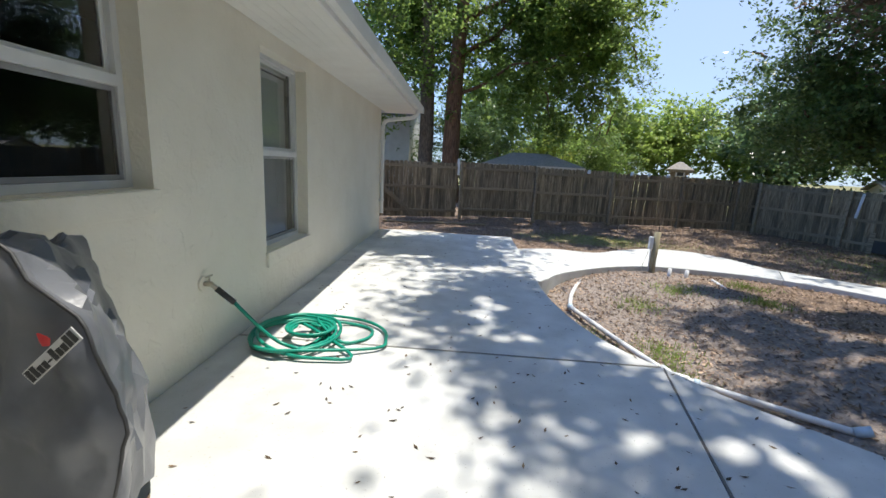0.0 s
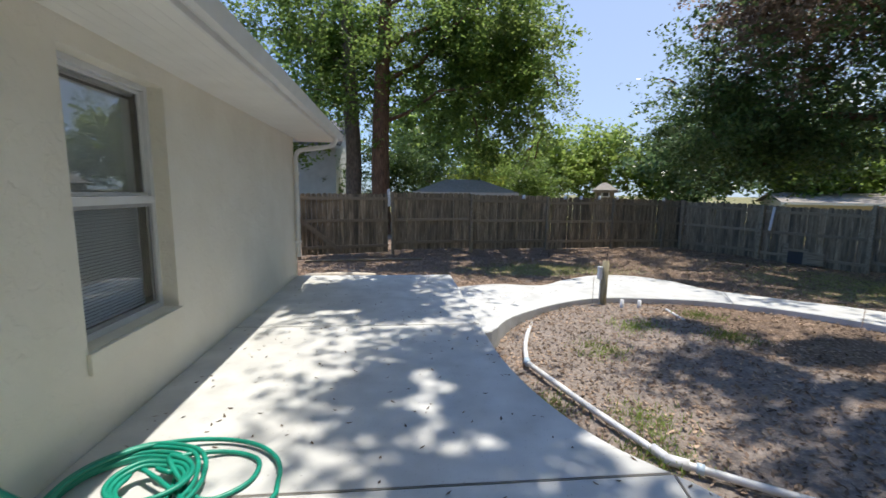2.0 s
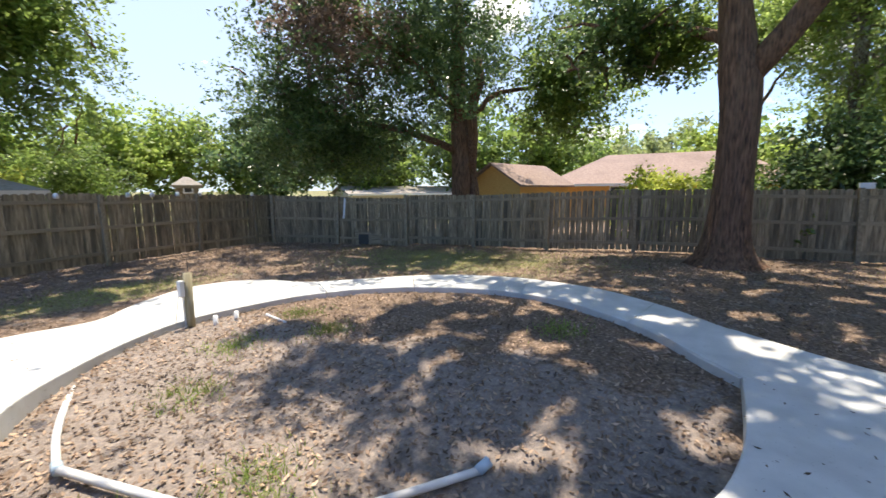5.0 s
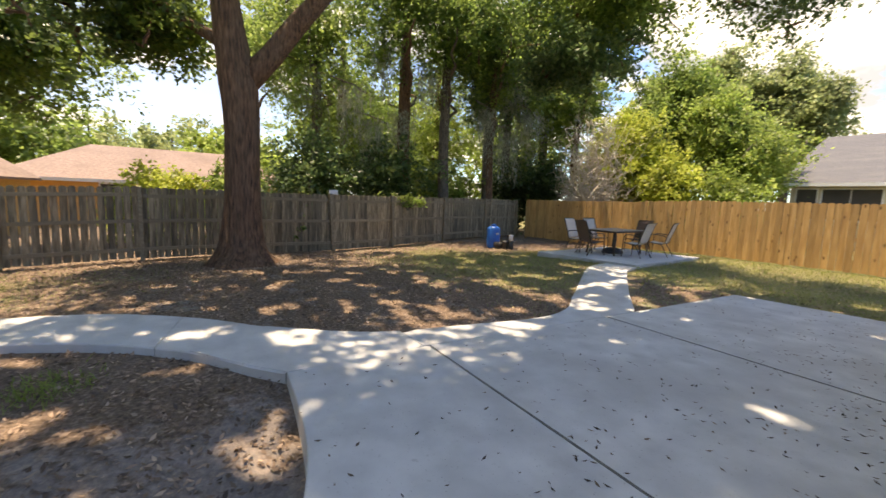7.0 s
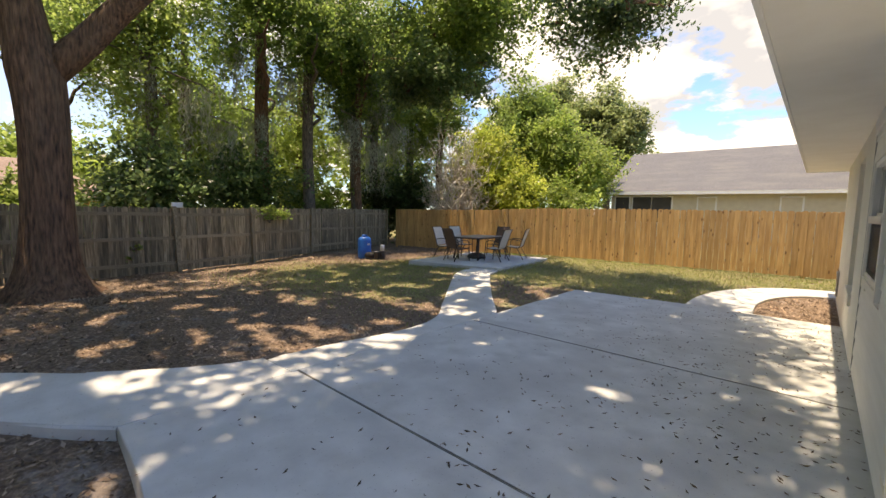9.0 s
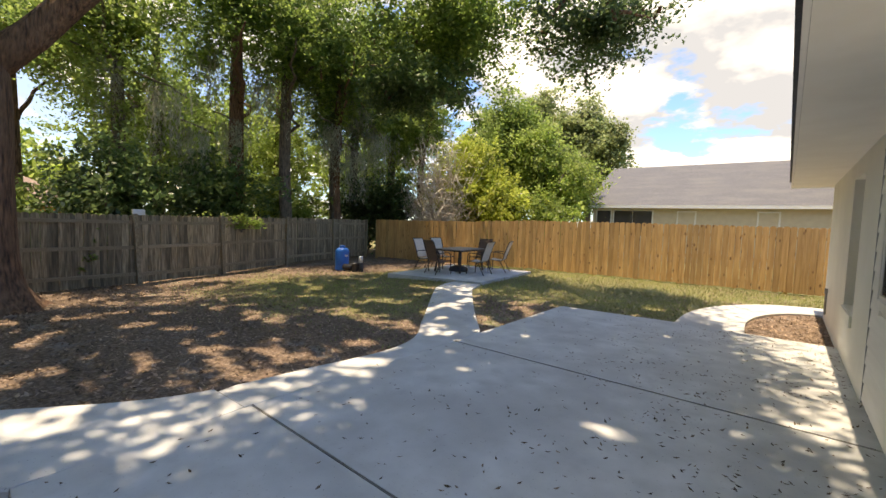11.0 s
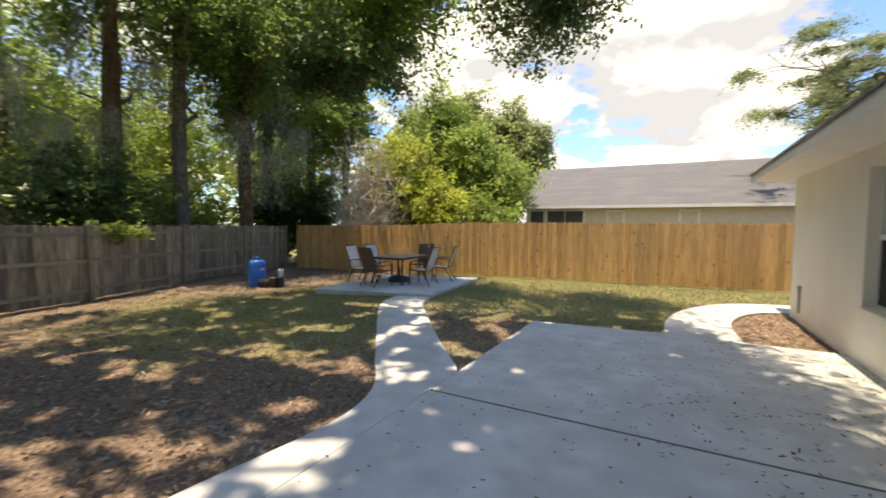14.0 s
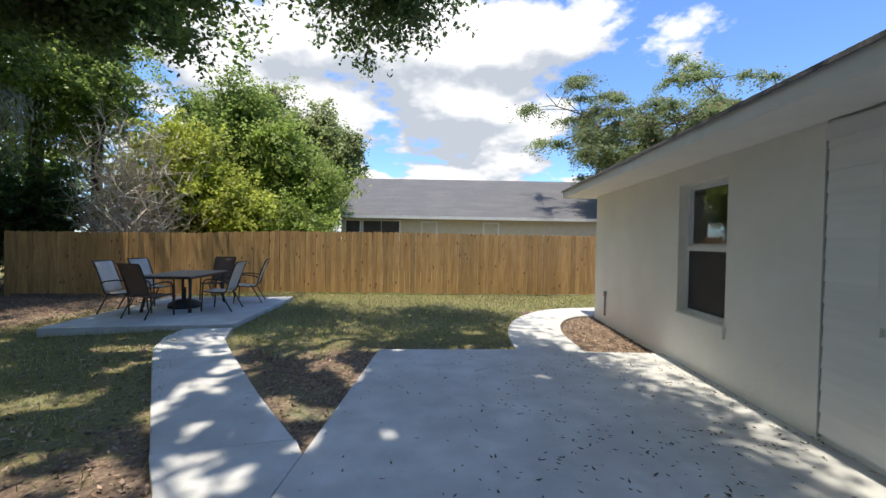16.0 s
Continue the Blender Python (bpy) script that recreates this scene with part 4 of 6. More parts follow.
def roof(name, x_edge, y0, y1, x_top, label, hip=2.6):
    bm = bmesh.new()
    zb, rise = 2.665, 0.36
    zt = zb + (x_edge - x_top) * rise
    top = [(x_edge + 0.03, y0, zb), (x_edge + 0.03, y1, zb), (x_top, y1 - hip, zt), (x_top, y0 + hip, zt)]
    lo = [(x, y, zz - 0.035) for x, y, zz in top]
    vt, vl = [bm.verts.new(v) for v in top], [bm.verts.new(v) for v in lo]
    bm.faces.new(vt); bm.faces.new(vl[::-1])
    for i in range(4):
        bm.faces.new((vl[i - 1], vl[i], vt[i], vt[i - 1]))
    for i, j in ((1, 2), (0, 3)):
        yy = y1 if i == 1 else y0
        a, b = top[i], top[j]
        w = [bm.verts.new(v) for v in (a, b, (2 * x_top - x_edge, yy, zb))]
        bm.faces.new(w)
    bmesh.ops.recalc_face_normals(bm, faces=bm.faces[:])
    tagged(part(name, bm, M_SHINGLE), label, "roof", kind="structure")


roof("roof_1", -1.14, -6.0, 10.25, -5.0, "grey asphalt shingle roof slope over the eave", 3.9)
roof("roof_2", 1.46, -9.0, 0.39, -3.2, "grey asphalt shingle hip roof with a thin dark edge", 4.4)
# the ceiling is coloured dark too, for the unlit room
tagged(part("ceiling", add_box(box(-7.0, 0.62, -8.42, -0.52, 2.56, 2.62), -7.0, -2.06, -0.50, 9.52, 2.56, 2.62), M_UNLIT), "indoor ceiling coloured dark in place of room shade", "ceiling", kind="structure")

gutter = thing("gutter", pose(0, 0, 0), "white aluminium rain gutter along the eave", "gutter", kind="structure")
bm = bmesh.new()
prof = [(-1.138, 2.66), (-1.138, 2.55), (-1.10, 2.535), (-1.055, 2.545), (-1.035, 2.60), (-1.02, 2.655), (-1.03, 2.66), (-1.045, 2.605), (-1.065, 2.56), (-1.10, 2.55), (-1.126, 2.56), (-1.126, 2.66)]
ends = [[bm.verts.new((x, yy, zz)) for x, zz in prof] for yy in (-0.2, 10.22)]
for i in range(len(prof)):
    bm.faces.new((ends[0][i - 1], ends[0][i], ends[1][i], ends[1][i - 1]))
bm.faces.new(ends[0]); bm.faces.new(ends[1][::-1])
bmesh.ops.recalc_face_normals(bm, faces=bm.faces[:])
part("trough", bm, M_WHITE, gutter)
part("end_cap", box(-1.14, -1.02, 10.22, 10.226, 2.535, 2.662), M_WHITE, gutter)
line = smooth_line([(-1.09, 9.62, 2.55), (-1.10, 9.62, 2.45), (-1.17, 9.62, 2.385), (-1.32, 9.62, 2.35), (-1.62, 9.62, 2.31), (-1.75, 9.62, 2.27), (-1.80, 9.62, 2.16), (-1.80, 9.62, 2.0)], 5)
line += [Vector((-1.80, 9.62, v)) for v in (1.4, 0.9, 0.36)]
part("downspout", tube(line, 0.043, 10, True, 0.8), M_WHITE, gutter, smooth=True)
part("strap", box(-1.86, -1.752, 9.575, 9.665, 1.86, 1.89), M_WHITE, gutter)
part("strap", box(-1.86, -1.752, 9.575, 9.665, 0.62, 0.65), M_WHITE, gutter)


# ---- fences ----
def picket_mesh(name, w, h_, d, material, ear=0.035):
    bm = bmesh.new()
    out = [(-w / 2, 0), (w / 2, 0), (w / 2, h_ - ear), (w / 2 - ear, h_), (-w / 2 + ear, h_), (-w / 2, h_ - ear)]
    a = [bm.verts.new((x, -d / 2, zz)) for x, zz in out]
    b = [bm.verts.new((x, d / 2, zz)) for x, zz in out]
    bm.faces.new(a); bm.faces.new(b[::-1])
    for i in range(6):
        bm.faces.new((a[i], a[i - 1], b[i - 1], b[i]))
    me = bpy.data.meshes.new(name)
    bm.to_mesh(me); bm.free()
    me.materials.append(material)
    return me


def unit_mesh(name, material):
    bm = bmesh.new()
    bmesh.ops.create_cube(bm, size=1)
    bmesh.ops.bevel(bm, geom=bm.edges[:], offset=0.03, segments=1, affect="EDGES")
    me = bpy.data.meshes.new(name)
    bm.to_mesh(me); bm.free()
    me.materials.append(material)
    return me


PICKET_OLD = picket_mesh("picket", 0.138, 1.72, 0.018, M_OLD)
PICKET_NEW = picket_mesh("picket", 0.138, 1.76, 0.018, M_CEDAR)
POST_OLD, RAIL_OLD = unit_mesh("post", M_OLDRAIL), unit_mesh("rail", M_OLDRAIL)
POST_NEW = unit_mesh("post", M_CEDAR)
rf = random.Random(7)


def fence(label, posts, picket, post_me, rail_me, base, front, lean=(), drops=(), gaps=(), rails=(0.28, 0.95, 1.58), group="old board fences"):
    """Posts at the given places; rails and pickets between them. front: side of the rails, +1 is left of the run."""
    fe = thing("fence", pose(posts[0][0], posts[0][1], 0), label, "fence", group)
    ox, oy = posts[0]
    for i, (px, py) in enumerate(posts):
        a = posts[min(i + 1, len(posts) - 1)]
        b = posts[max(i - 1, 0)]
        ang = math.atan2(a[1] - b[1], a[0] - b[0])
        drop = drops[min(i, len(drops) - 1)] if drops else 0
        po = new("post", post_me)
        po.parent = fe
        off = front * 0.062
        po.matrix_basis = (Matrix.Translation((px - ox - math.sin(ang) * off, py - oy + math.cos(ang) * off, base(px, py) + 0.86 + drop)) @ Matrix.Rotation(ang, 4, "Z")
                           @ Matrix.Rotation(radians(lean[i] if i < len(lean) else 0), 4, "Y") @ Matrix.Diagonal((0.09, 0.09, 1.86, 1)))
    for i, (p, q) in enumerate(zip(posts, posts[1:])):
        L = math.hypot(q[0] - p[0], q[1] - p[1])
        ang = math.atan2(q[1] - p[1], q[0] - p[0])
        drop = drops[i] if i < len(drops) else 0
        zp, zq = base(*p) + drop, base(*q) + drop
        gap = gaps[i] if i < len(gaps) else 0.003
        tilt = math.atan2(zq - zp, L)
        for r in rails:
            ra = new("rail", rail_me)
            ra.parent = fe
            mid = ((p[0] + q[0]) / 2 - ox, (p[1] + q[1]) / 2 - oy)
            ra.matrix_basis = (Matrix.Translation((mid[0] - math.sin(ang) * front * 0.032, mid[1] + math.cos(ang) * front * 0.032, (zp + zq) / 2 + r + rf.uniform(-0.02, 0.02)))
                               @ Matrix.Rotation(ang, 4, "Z") @ Matrix.Rotation(-tilt + radians(rf.uniform(-0.5, 0.5)), 4, "Y") @ Matrix.Diagonal((L, 0.038, 0.085, 1)))
        n = max(1, int(L / (0.139 + gap)))
        step = L / n
        for k in range(n):
            s = (k + 0.5) * step
            pk = new("picket", picket)
            pk.parent = fe
            jut = rf.uniform(-0.007, 0.007)
            pk.matrix_basis = (Matrix.Translation((p[0] - ox + math.cos(ang) * s - math.sin(ang) * jut, p[1] - oy + math.sin(ang) * s + math.cos(ang) * jut, zp + (zq - zp) * s / L + 0.05 + rf.uniform(-0.012, 0.012)))
                               @ Matrix.Rotation(ang, 4, "Z") @ Matrix.Rotation(radians(rf.uniform(-0.35, 0.35)), 4, "Y") @ Matrix.Diagonal(((step - gap) / 0.138, 1, 1, 1)))
    return fe


fence("weathered grey-brown board fence with sagging rails", [(-0.12, 14.25), (2.33, 14.6), (4.95, 15.05), (7.47, 15.45), (9.6, 15.8), (10.35, 15.9)], PICKET_OLD, POST_OLD, RAIL_OLD, yard_z, -1,
      lean=(0, 0.8, -0.6, 0.5, 0, 0), drops=(0.10, 0.05, 0.0, -0.02, -0.02), gaps=(0.003, 0.003, 0.012, 0.004, 0.003))
fence("leaning weathered board fence with broken gaps between boards", [(10.35, 15.75), (11.55, 13.7), (12.5, 11.3), (13.2, 8.95), (13.2, 6.4), (13.5, 4.0), (13.72, 1.6), (13.95, -0.72), (14.6, -3.0), (15.85, -5.8), (16.55, -8.35), (17.2, -10.7)],
      PICKET_OLD, POST_OLD, RAIL_OLD, yard_z, -1, lean=(0, 1.5, -0.6, 0, 0.8, 0, 0, -2.6, -2.2, 1.2, 0, 0), drops=(-0.03, -0.06, 0.04, 0.02, 0.02, 0, -0.03, -0.02, 0.0, 0.03, 0.03),
      gaps=(0.003, 0.004, 0.008, 0.010, 0.022, 0.010, 0.004, 0.004, 0.004, 0.005, 0.006))
fence("new orange-stained cedar privacy fence", [(16.45, -10.75), (13.9, -11.05), (11.4, -11.25), (8.9, -11.42), (6.4, -11.55), (3.9, -11.75), (1.4, -12.1), (-1.2, -12.5), (-3.8, -12.9)], PICKET_NEW, POST_NEW, POST_NEW,
      lambda x, y: max(yard_z(x, y), -0.2), 1, gaps=(0.004, 0.004, 0.005, 0.007, 0.009, 0.008, 0.006, 0.006), rails=(0.25, 0.9, 1.5), group="cedar fence")

gate = thing("gate", pose(-2.62, 13.5, -0.30), "weathered board gate with a diagonal brace", "gate")
gl = math.hypot(2.42, 0.68)
gate.matrix_basis = Matrix.Translation((-2.62, 13.5, -0.30)) @ Matrix.Rotation(math.atan2(0.68, 2.42), 4, "Z")
for k in range(17):
    pk = new("picket", PICKET_OLD)
    pk.parent = gate
    pk.matrix_basis = Matrix.Translation((0.08 + 0.144 * k, 0, 0.10 + rf.uniform(-0.012, 0.012)))
for zz in (0.3, 1.05, 1.68):
    ra = new("rail", RAIL_OLD)
    ra.parent = gate
    ra.matrix_basis = Matrix.Translation((gl / 2 - 0.02, -0.03, zz)) @ Matrix.Diagonal((gl - 0.05, 0.038, 0.085, 1))
br = new("brace", RAIL_OLD)
br.parent = gate
br.matrix_basis = Matrix.Translation((0.42, -0.075, 0.72)) @ Matrix.Rotation(radians(40), 4, "Y") @ Matrix.Diagonal((1.75, 0.04, 0.13, 1))
po = new("post", POST_OLD)
po.parent = gate
po.matrix_basis = Matrix.Translation((-0.06, -0.06, 0.9)) @ Matrix.Diagonal((0.1, 0.1, 1.9, 1))
part("post_cap", box(gl - 0.06, gl + 0.01, -0.05, 0.02, 1.45, 1.96), M_PVC, gate, "white plastic sleeve on the latch post")


plate = thing("fence_plate", pose(13.93, -0.78, yard_z(13.95, -0.72) + 1.79), "small white plate fixed on the fence post top", "plate")
part("plate", box(-0.05, 0.05, -0.13, 0.13, -0.05, 0.09, 0.006), M_PVC, plate)
part("bracket", box(-0.03, 0.03, -0.03, 0.03, -0.14, -0.05), M_OLDRAIL, plate)
turn_ = math.degrees(math.atan2(-2.4, 0.95))
patch_ = thing("fence_patch", pose(11.87, 12.66, yard_z(11.9, 12.7), 0, 0, turn_), "grey board patch nailed low over a hole in the fence", "fence patch")
for k, (x0, x1, z0, z1) in enumerate([(-0.36, -0.24, 0.02, 0.62), (0.14, 0.24, 0.02, 0.50), (-0.24, 0.14, 0.40, 0.47), (0.24, 0.62, 0.05, 0.42)]):
    part("board", box(x0, x1, -0.112 - 0.004 * k, -0.094 - 0.004 * k, z0, z1, 0.003), M_OLDRAIL, patch_)
# a solid dark sheet stands in for the shade inside the hole
part("opening", box(-0.24, 0.14, -0.10, -0.094, 0.05, 0.40), M_UNLIT, patch_, "dark sheet in place of the shade in a gap")
strip_ = thing("plastic_strip", pose(11.62, 13.42, yard_z(11.6, 13.4) + 0.95, 0, 6, turn_), "pale plastic strip hanging on the broken fence", "strip")
part("strip", box(-0.035, 0.035, -0.125, -0.105, 0.0, 0.72, 0.004), M_PVC, strip_)


# ---- trees ----
def limb_line(rng, a, b, bend=0.12, n=6):
    a, b = Vector(a), Vector(b)
    L = (b - a).length
    pts = []
    for i in range(n + 1):
        t = i / n
        p = a.lerp(b, t)
        w = math.sin(math.pi * t) * L * bend
        pts.append(p + Vector((rng.normal() * w * 0.5, rng.normal() * w * 0.5, w * 0.6)))
    return pts


def trunk_mesh(base, path, radii, flare=1.6, n=16, ridge=0.06):
    """A trunk with a flared, ridged foot."""
    bm = bmesh.new()
    pts = smooth_line([(0, 0, -0.15)] + list(path), 6)
    rings = []
    for i, p in enumerate(pts):
        t = i / (len(pts) - 1)
        k = t * (len(radii) - 1)
        r = radii[int(k)] + (radii[min(int(k) + 1, len(radii) - 1)] - radii[int(k)]) * (k - int(k))
        f = 1 + (flare - 1) * math.exp(-max(p.z, 0) / 0.35)
        ring = []
        for j in range(n):
            a = 2 * math.pi * j / n
            root = 1 + 0.22 * math.exp(-max(p.z, 0) / 0.3) * math.sin(5 * a + 1.0)
            rr = r * f * root * (1 + ridge * noise.noise(Vector((math.cos(a) * 2.2, math.sin(a) * 2.2, p.z * 0.9))))
            ring.append(bm.verts.new((p.x + rr * math.cos(a), p.y + rr * math.sin(a), p.z)))
        rings.append(ring)
    for a, b in zip(rings, rings[1:]):
        for j in range(n):
            bm.faces.new((a[j], a[(j + 1) % n], b[(j + 1) % n], b[j]))
    bm.faces.new(rings[-1])
    return bm


def sun_gap(rng, p):
    """Which leaves of the unseen high canopy are left out: ragged holes that run through all its layers towards the
    sun, set region by region to shape the light flecks, fewer over the patio.
    """
    g = p[:, :2] - p[:, 2:3] * np.array((TAN_E, -TAN_S))
    f = np.array([noise.noise(Vector((x * 1.35, y * 1.6, 3.0))) + 0.75 * noise.noise(Vector((x * 3.2, y * 3.7, 7.0))) for x, y in g])
    edge = np.where((g[:, 0] < 4.9) & (g[:, 1] > -5.6), 0.60, 0.24)
    edge = np.where((g[:, 0] < 1.2) & (g[:, 1] > 2.5), 0.40, edge)
    edge = np.where((g[:, 0] > 1.2) & (g[:, 0] < 6.5) & (g[:, 1] > 2.2), 0.22, edge)
    edge = np.where((g[:, 0] > 4.7) & (g[:, 0] < 8.0) & (g[:, 1] < 0.5) & (g[:, 1] > -7.0), 0.09, edge)
    return rng.random(len(p)) < np.clip((f - edge) / 0.14, 0, 0.97)


def tree(name, base, path, radii, label, bark, crowns, limbs=(), seed=1, flare=1.6, group="", twigs=14, category="tree"):
    """trunk along path (from the foot); crowns: (centre from the foot, radii, clumps, leaves per clump, spread, leaf length, leaf width, material, shell, flat, low)."""
    rng = np.random.default_rng(seed)
    tr = thing(name, pose(*base), label, category, group)
    part("trunk", trunk_mesh(base, path, radii, flare), bark, tr, smooth=True)
    for a, b, r0, r1 in limbs:
        line = limb_line(rng, a, b)
        part("limb", tube(line, [r0 + (r1 - r0) * i / (len(line) - 1) for i in range(len(line))], 9), bark, tr, smooth=True)
    top = Vector(path[-1])
    for c in crowns:
        pts, cen = clump_points(rng, c[0], c[1], c[2], c[3], c[4], c[8], c[9], c[10], c[11])
        if c[11] == 1:
            pts = pts[~sun_gap(rng, pts + np.array(base))]
        mesh_quads("crown", leaf_quads(rng, pts, c[5], c[6]), c[7], tr)
        bm = bmesh.new()
        for q in cen[rng.permutation(len(cen))[:twigs]]:
            gap = np.linalg.norm(cen - q, axis=1)
            start = Vector(cen[np.argsort(gap)[min(4, len(cen) - 1)]])
            line = limb_line(rng, start, q, 0.10, 5)
            add_tube(bm, line, [0.045, 0.04, 0.032, 0.025, 0.018, 0.01], 5, False)
        tagged(part("branch", bm, bark, tr, smooth=True), kind="stuff")
    return tr




def C(centre, radii, clumps, per, spread, ll, lw, m, shell=0.5, flat=0.6, low=-1.0):
    """One mass of leaves; the thick ones overhead, mostly unseen shade masses, stay in large clumps with gaps between
    them.
    """
    if per >= 200:
        return (centre, radii, clumps, int(per * 1.3), spread, ll * 1.28, lw * 1.5, m, shell, flat, low, 1)
    return (centre, radii, clumps, int(per * 1.4), spread, ll * 1.18, lw * 1.42, m, shell, flat, low, 2.6)


# the oak that stands in the yard, its crown reaching over the patio
tree("oak_tree", (11.55, 1.9, -0.22), [(0.0, 0.02, 0.6), (-0.02, 0.0, 2.0), (-0.05, 0.0, 3.6), (0.0, 0.12, 4.6), (0.1, 0.35, 6.5), (0.3, 0.6, 9.0)], [0.50, 0.43, 0.37, 0.36, 0.40, 0.32, 0.25, 0.15],
     "large oak with ridged red-brown bark and a forked trunk", M_BARK,
     [C((-1.6, -0.6, 9.8), (7.0, 6.8, 3.2), 112, 290, 0.44, 0.13, 0.06, L_OAK, 0.7),
      # the next 14 masses are unseen, added to lay shade on patio and yard
      C((-5.8, -3.0, 10.4), (2.8, 4.2, 1.4), 40, 330, 0.50, 0.13, 0.06, L_OAK, 0.7),
      C((-6.0, -6.2, 10.4), (2.7, 1.7, 0.9), 27, 330, 0.6, 0.13, 0.06, L_OAK, 0.7),
      C((-6.3, -0.4, 10.4), (1.7, 1.5, 0.8), 14, 330, 0.6, 0.13, 0.06, L_OAK, 0.7),
      C((-7.5, -1.5, 10.4), (1.2, 1.3, 0.7), 14, 330, 0.55, 0.13, 0.06, L_OAK, 0.7),
      C((-6.5, -4.3, 10.4), (1.0, 1.2, 0.7), 13, 330, 0.55, 0.13, 0.06, L_OAK, 0.7),
      C((-6.6, 1.2, 10.6), (2.2, 1.6, 1.0), 20, 330, 0.62, 0.13, 0.06, L_OAK, 0.7),
      C((-8.6, 4.0, 10.8), (1.6, 2.0, 0.6), 14, 360, 0.42, 0.13, 0.06, L_OAK, 0.7),
      C((-7.9, 1.7, 10.8), (0.7, 0.7, 0.4), 4, 330, 0.5, 0.13, 0.06, L_OAK, 0.7),
      C((-4.2, 4.6, 10.4), (3.2, 3.2, 1.2), 28, 320, 0.42, 0.13, 0.06, L_OAK, 0.7),
      C((-3.0, -4.4, 9.9), (3.0, 3.2, 1.0), 34, 330, 0.48, 0.13, 0.06, L_OAK, 0.7),
      C((0.2, -5.6, 10.2), (3.6, 3.2, 1.0), 62, 330, 0.48, 0.13, 0.06, L_OAK, 0.7),
      C((-5.2, 2.8, 10.3), (1.8, 1.6, 0.6), 12, 330, 0.45, 0.13, 0.06, L_OAK, 0.7),
      C((-3.2, 1.6, 10.0), (1.9, 1.7, 0.6), 12, 330, 0.45, 0.13, 0.06, L_OAK, 0.7),
      C((-7.2, -3.2, 10.4), (1.1, 2.4, 0.5), 9, 330, 0.42, 0.13, 0.06, L_OAK, 0.7),
      C((1.2, 1.5, 5.3), (1.6, 1.3, 1.0), 56, 95, 0.36, 0.12, 0.055, L_OAK, 0.7),
      # L_DARK on low boughs of this oak puts their shade into the leaf colour
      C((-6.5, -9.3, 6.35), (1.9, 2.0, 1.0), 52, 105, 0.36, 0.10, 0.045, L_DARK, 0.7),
      C((-2.4, -9.0, 7.4), (3.8, 2.3, 1.7), 105, 95, 0.42, 0.12, 0.055, L_OAK, 0.7),
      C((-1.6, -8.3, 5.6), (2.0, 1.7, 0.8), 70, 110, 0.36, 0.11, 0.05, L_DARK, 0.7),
      C((-0.2, -10.2, 7.6), (3.0, 2.4, 1.4), 70, 100, 0.40, 0.12, 0.055, L_OAK, 0.7),
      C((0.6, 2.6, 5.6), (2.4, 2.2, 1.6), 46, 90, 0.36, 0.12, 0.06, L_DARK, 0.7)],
     limbs=[((-0.05, -0.1, 4.05), (-0.9, -3.0, 7.2), 0.27, 0.13), ((-0.9, -3.0, 7.2), (-6.4, -8.8, 7.5), 0.12, 0.04), ((0, 0.3, 6.0), (-5.5, 1.5, 8.6), 0.17, 0.05), ((0.0, 0.1, 4.6), (1.2, 2.6, 6.2), 0.14, 0.05), ((-0.9, -3.0, 7.2), (0.5, -7.5, 9.0), 0.12, 0.04)], seed=3, flare=1.75, twigs=26)

# two trunks beyond the gate
tree("oak_tree", (-2.0, 21.6, -0.4), [(0.0, 0, 1.2), (0.05, 0, 4), (-0.1, 0, 8), (-0.2, 0, 12)], [0.40, 0.36, 0.32, 0.2], "tall oak with grey-brown bark behind the gate", M_BARK2,
     [C((-1.0, 0.5, 8.6), (6.0, 4.5, 5.6), 250, 80, 0.5, 0.16, 0.075, L_OAK, 0.6), C((-3.2, -1.5, 4.4), (3.4, 1.8, 1.9), 75, 80, 0.4, 0.15, 0.07, L_OAK, 0.6)],
     limbs=[((0, 0, 7.4), (-3.5, 0, 9.0), 0.14, 0.05), ((0, 0, 8.5), (3.0, -1.0, 10.5), 0.12, 0.05)], seed=5)
tree("oak_tree", (-0.7, 21.0, -0.4), [(0.0, 0, 1.2), (0.0, 0, 3.5), (0.1, 0, 7), (0.4, 0, 12)], [0.46, 0.41, 0.36, 0.2], "tall oak with bare pale limbs beside its neighbour", M_BARK,
     # the two thick high masses are unseen, added to shade the north patio and yard
     [C((4.3, 0.8, 8.2), (4.9, 4.2, 5.9), 350, 85, 0.48, 0.15, 0.07, L_OAK, 0.6), C((2.3, -11.6, 10.6), (2.2, 2.6, 0.6), 17, 330, 0.40, 0.15, 0.07, L_OAK, 0.7), C((6.0, -1.0, 7.2), (3.0, 2.4, 4.9), 130, 85, 0.42, 0.14, 0.065, L_MID, 0.6), C((5.4, -6.3, 10.6), (6.6, 3.4, 1.1), 140, 220, 0.5, 0.15, 0.07, L_OAK, 0.7)],
     # the last limb is added to carry the unseen shade mass
     limbs=[((0, 0, 6.0), (4.2, -1.2, 9.6), 0.13, 0.05), ((0, 0, 5.0), (5.6, -1.5, 6.6), 0.09, 0.02), ((0, 0, 8), (7.6, 0, 11), 0.13, 0.04), ((0.3, 0, 10), (2.3, -11.4, 10.4), 0.12, 0.03)], seed=6)
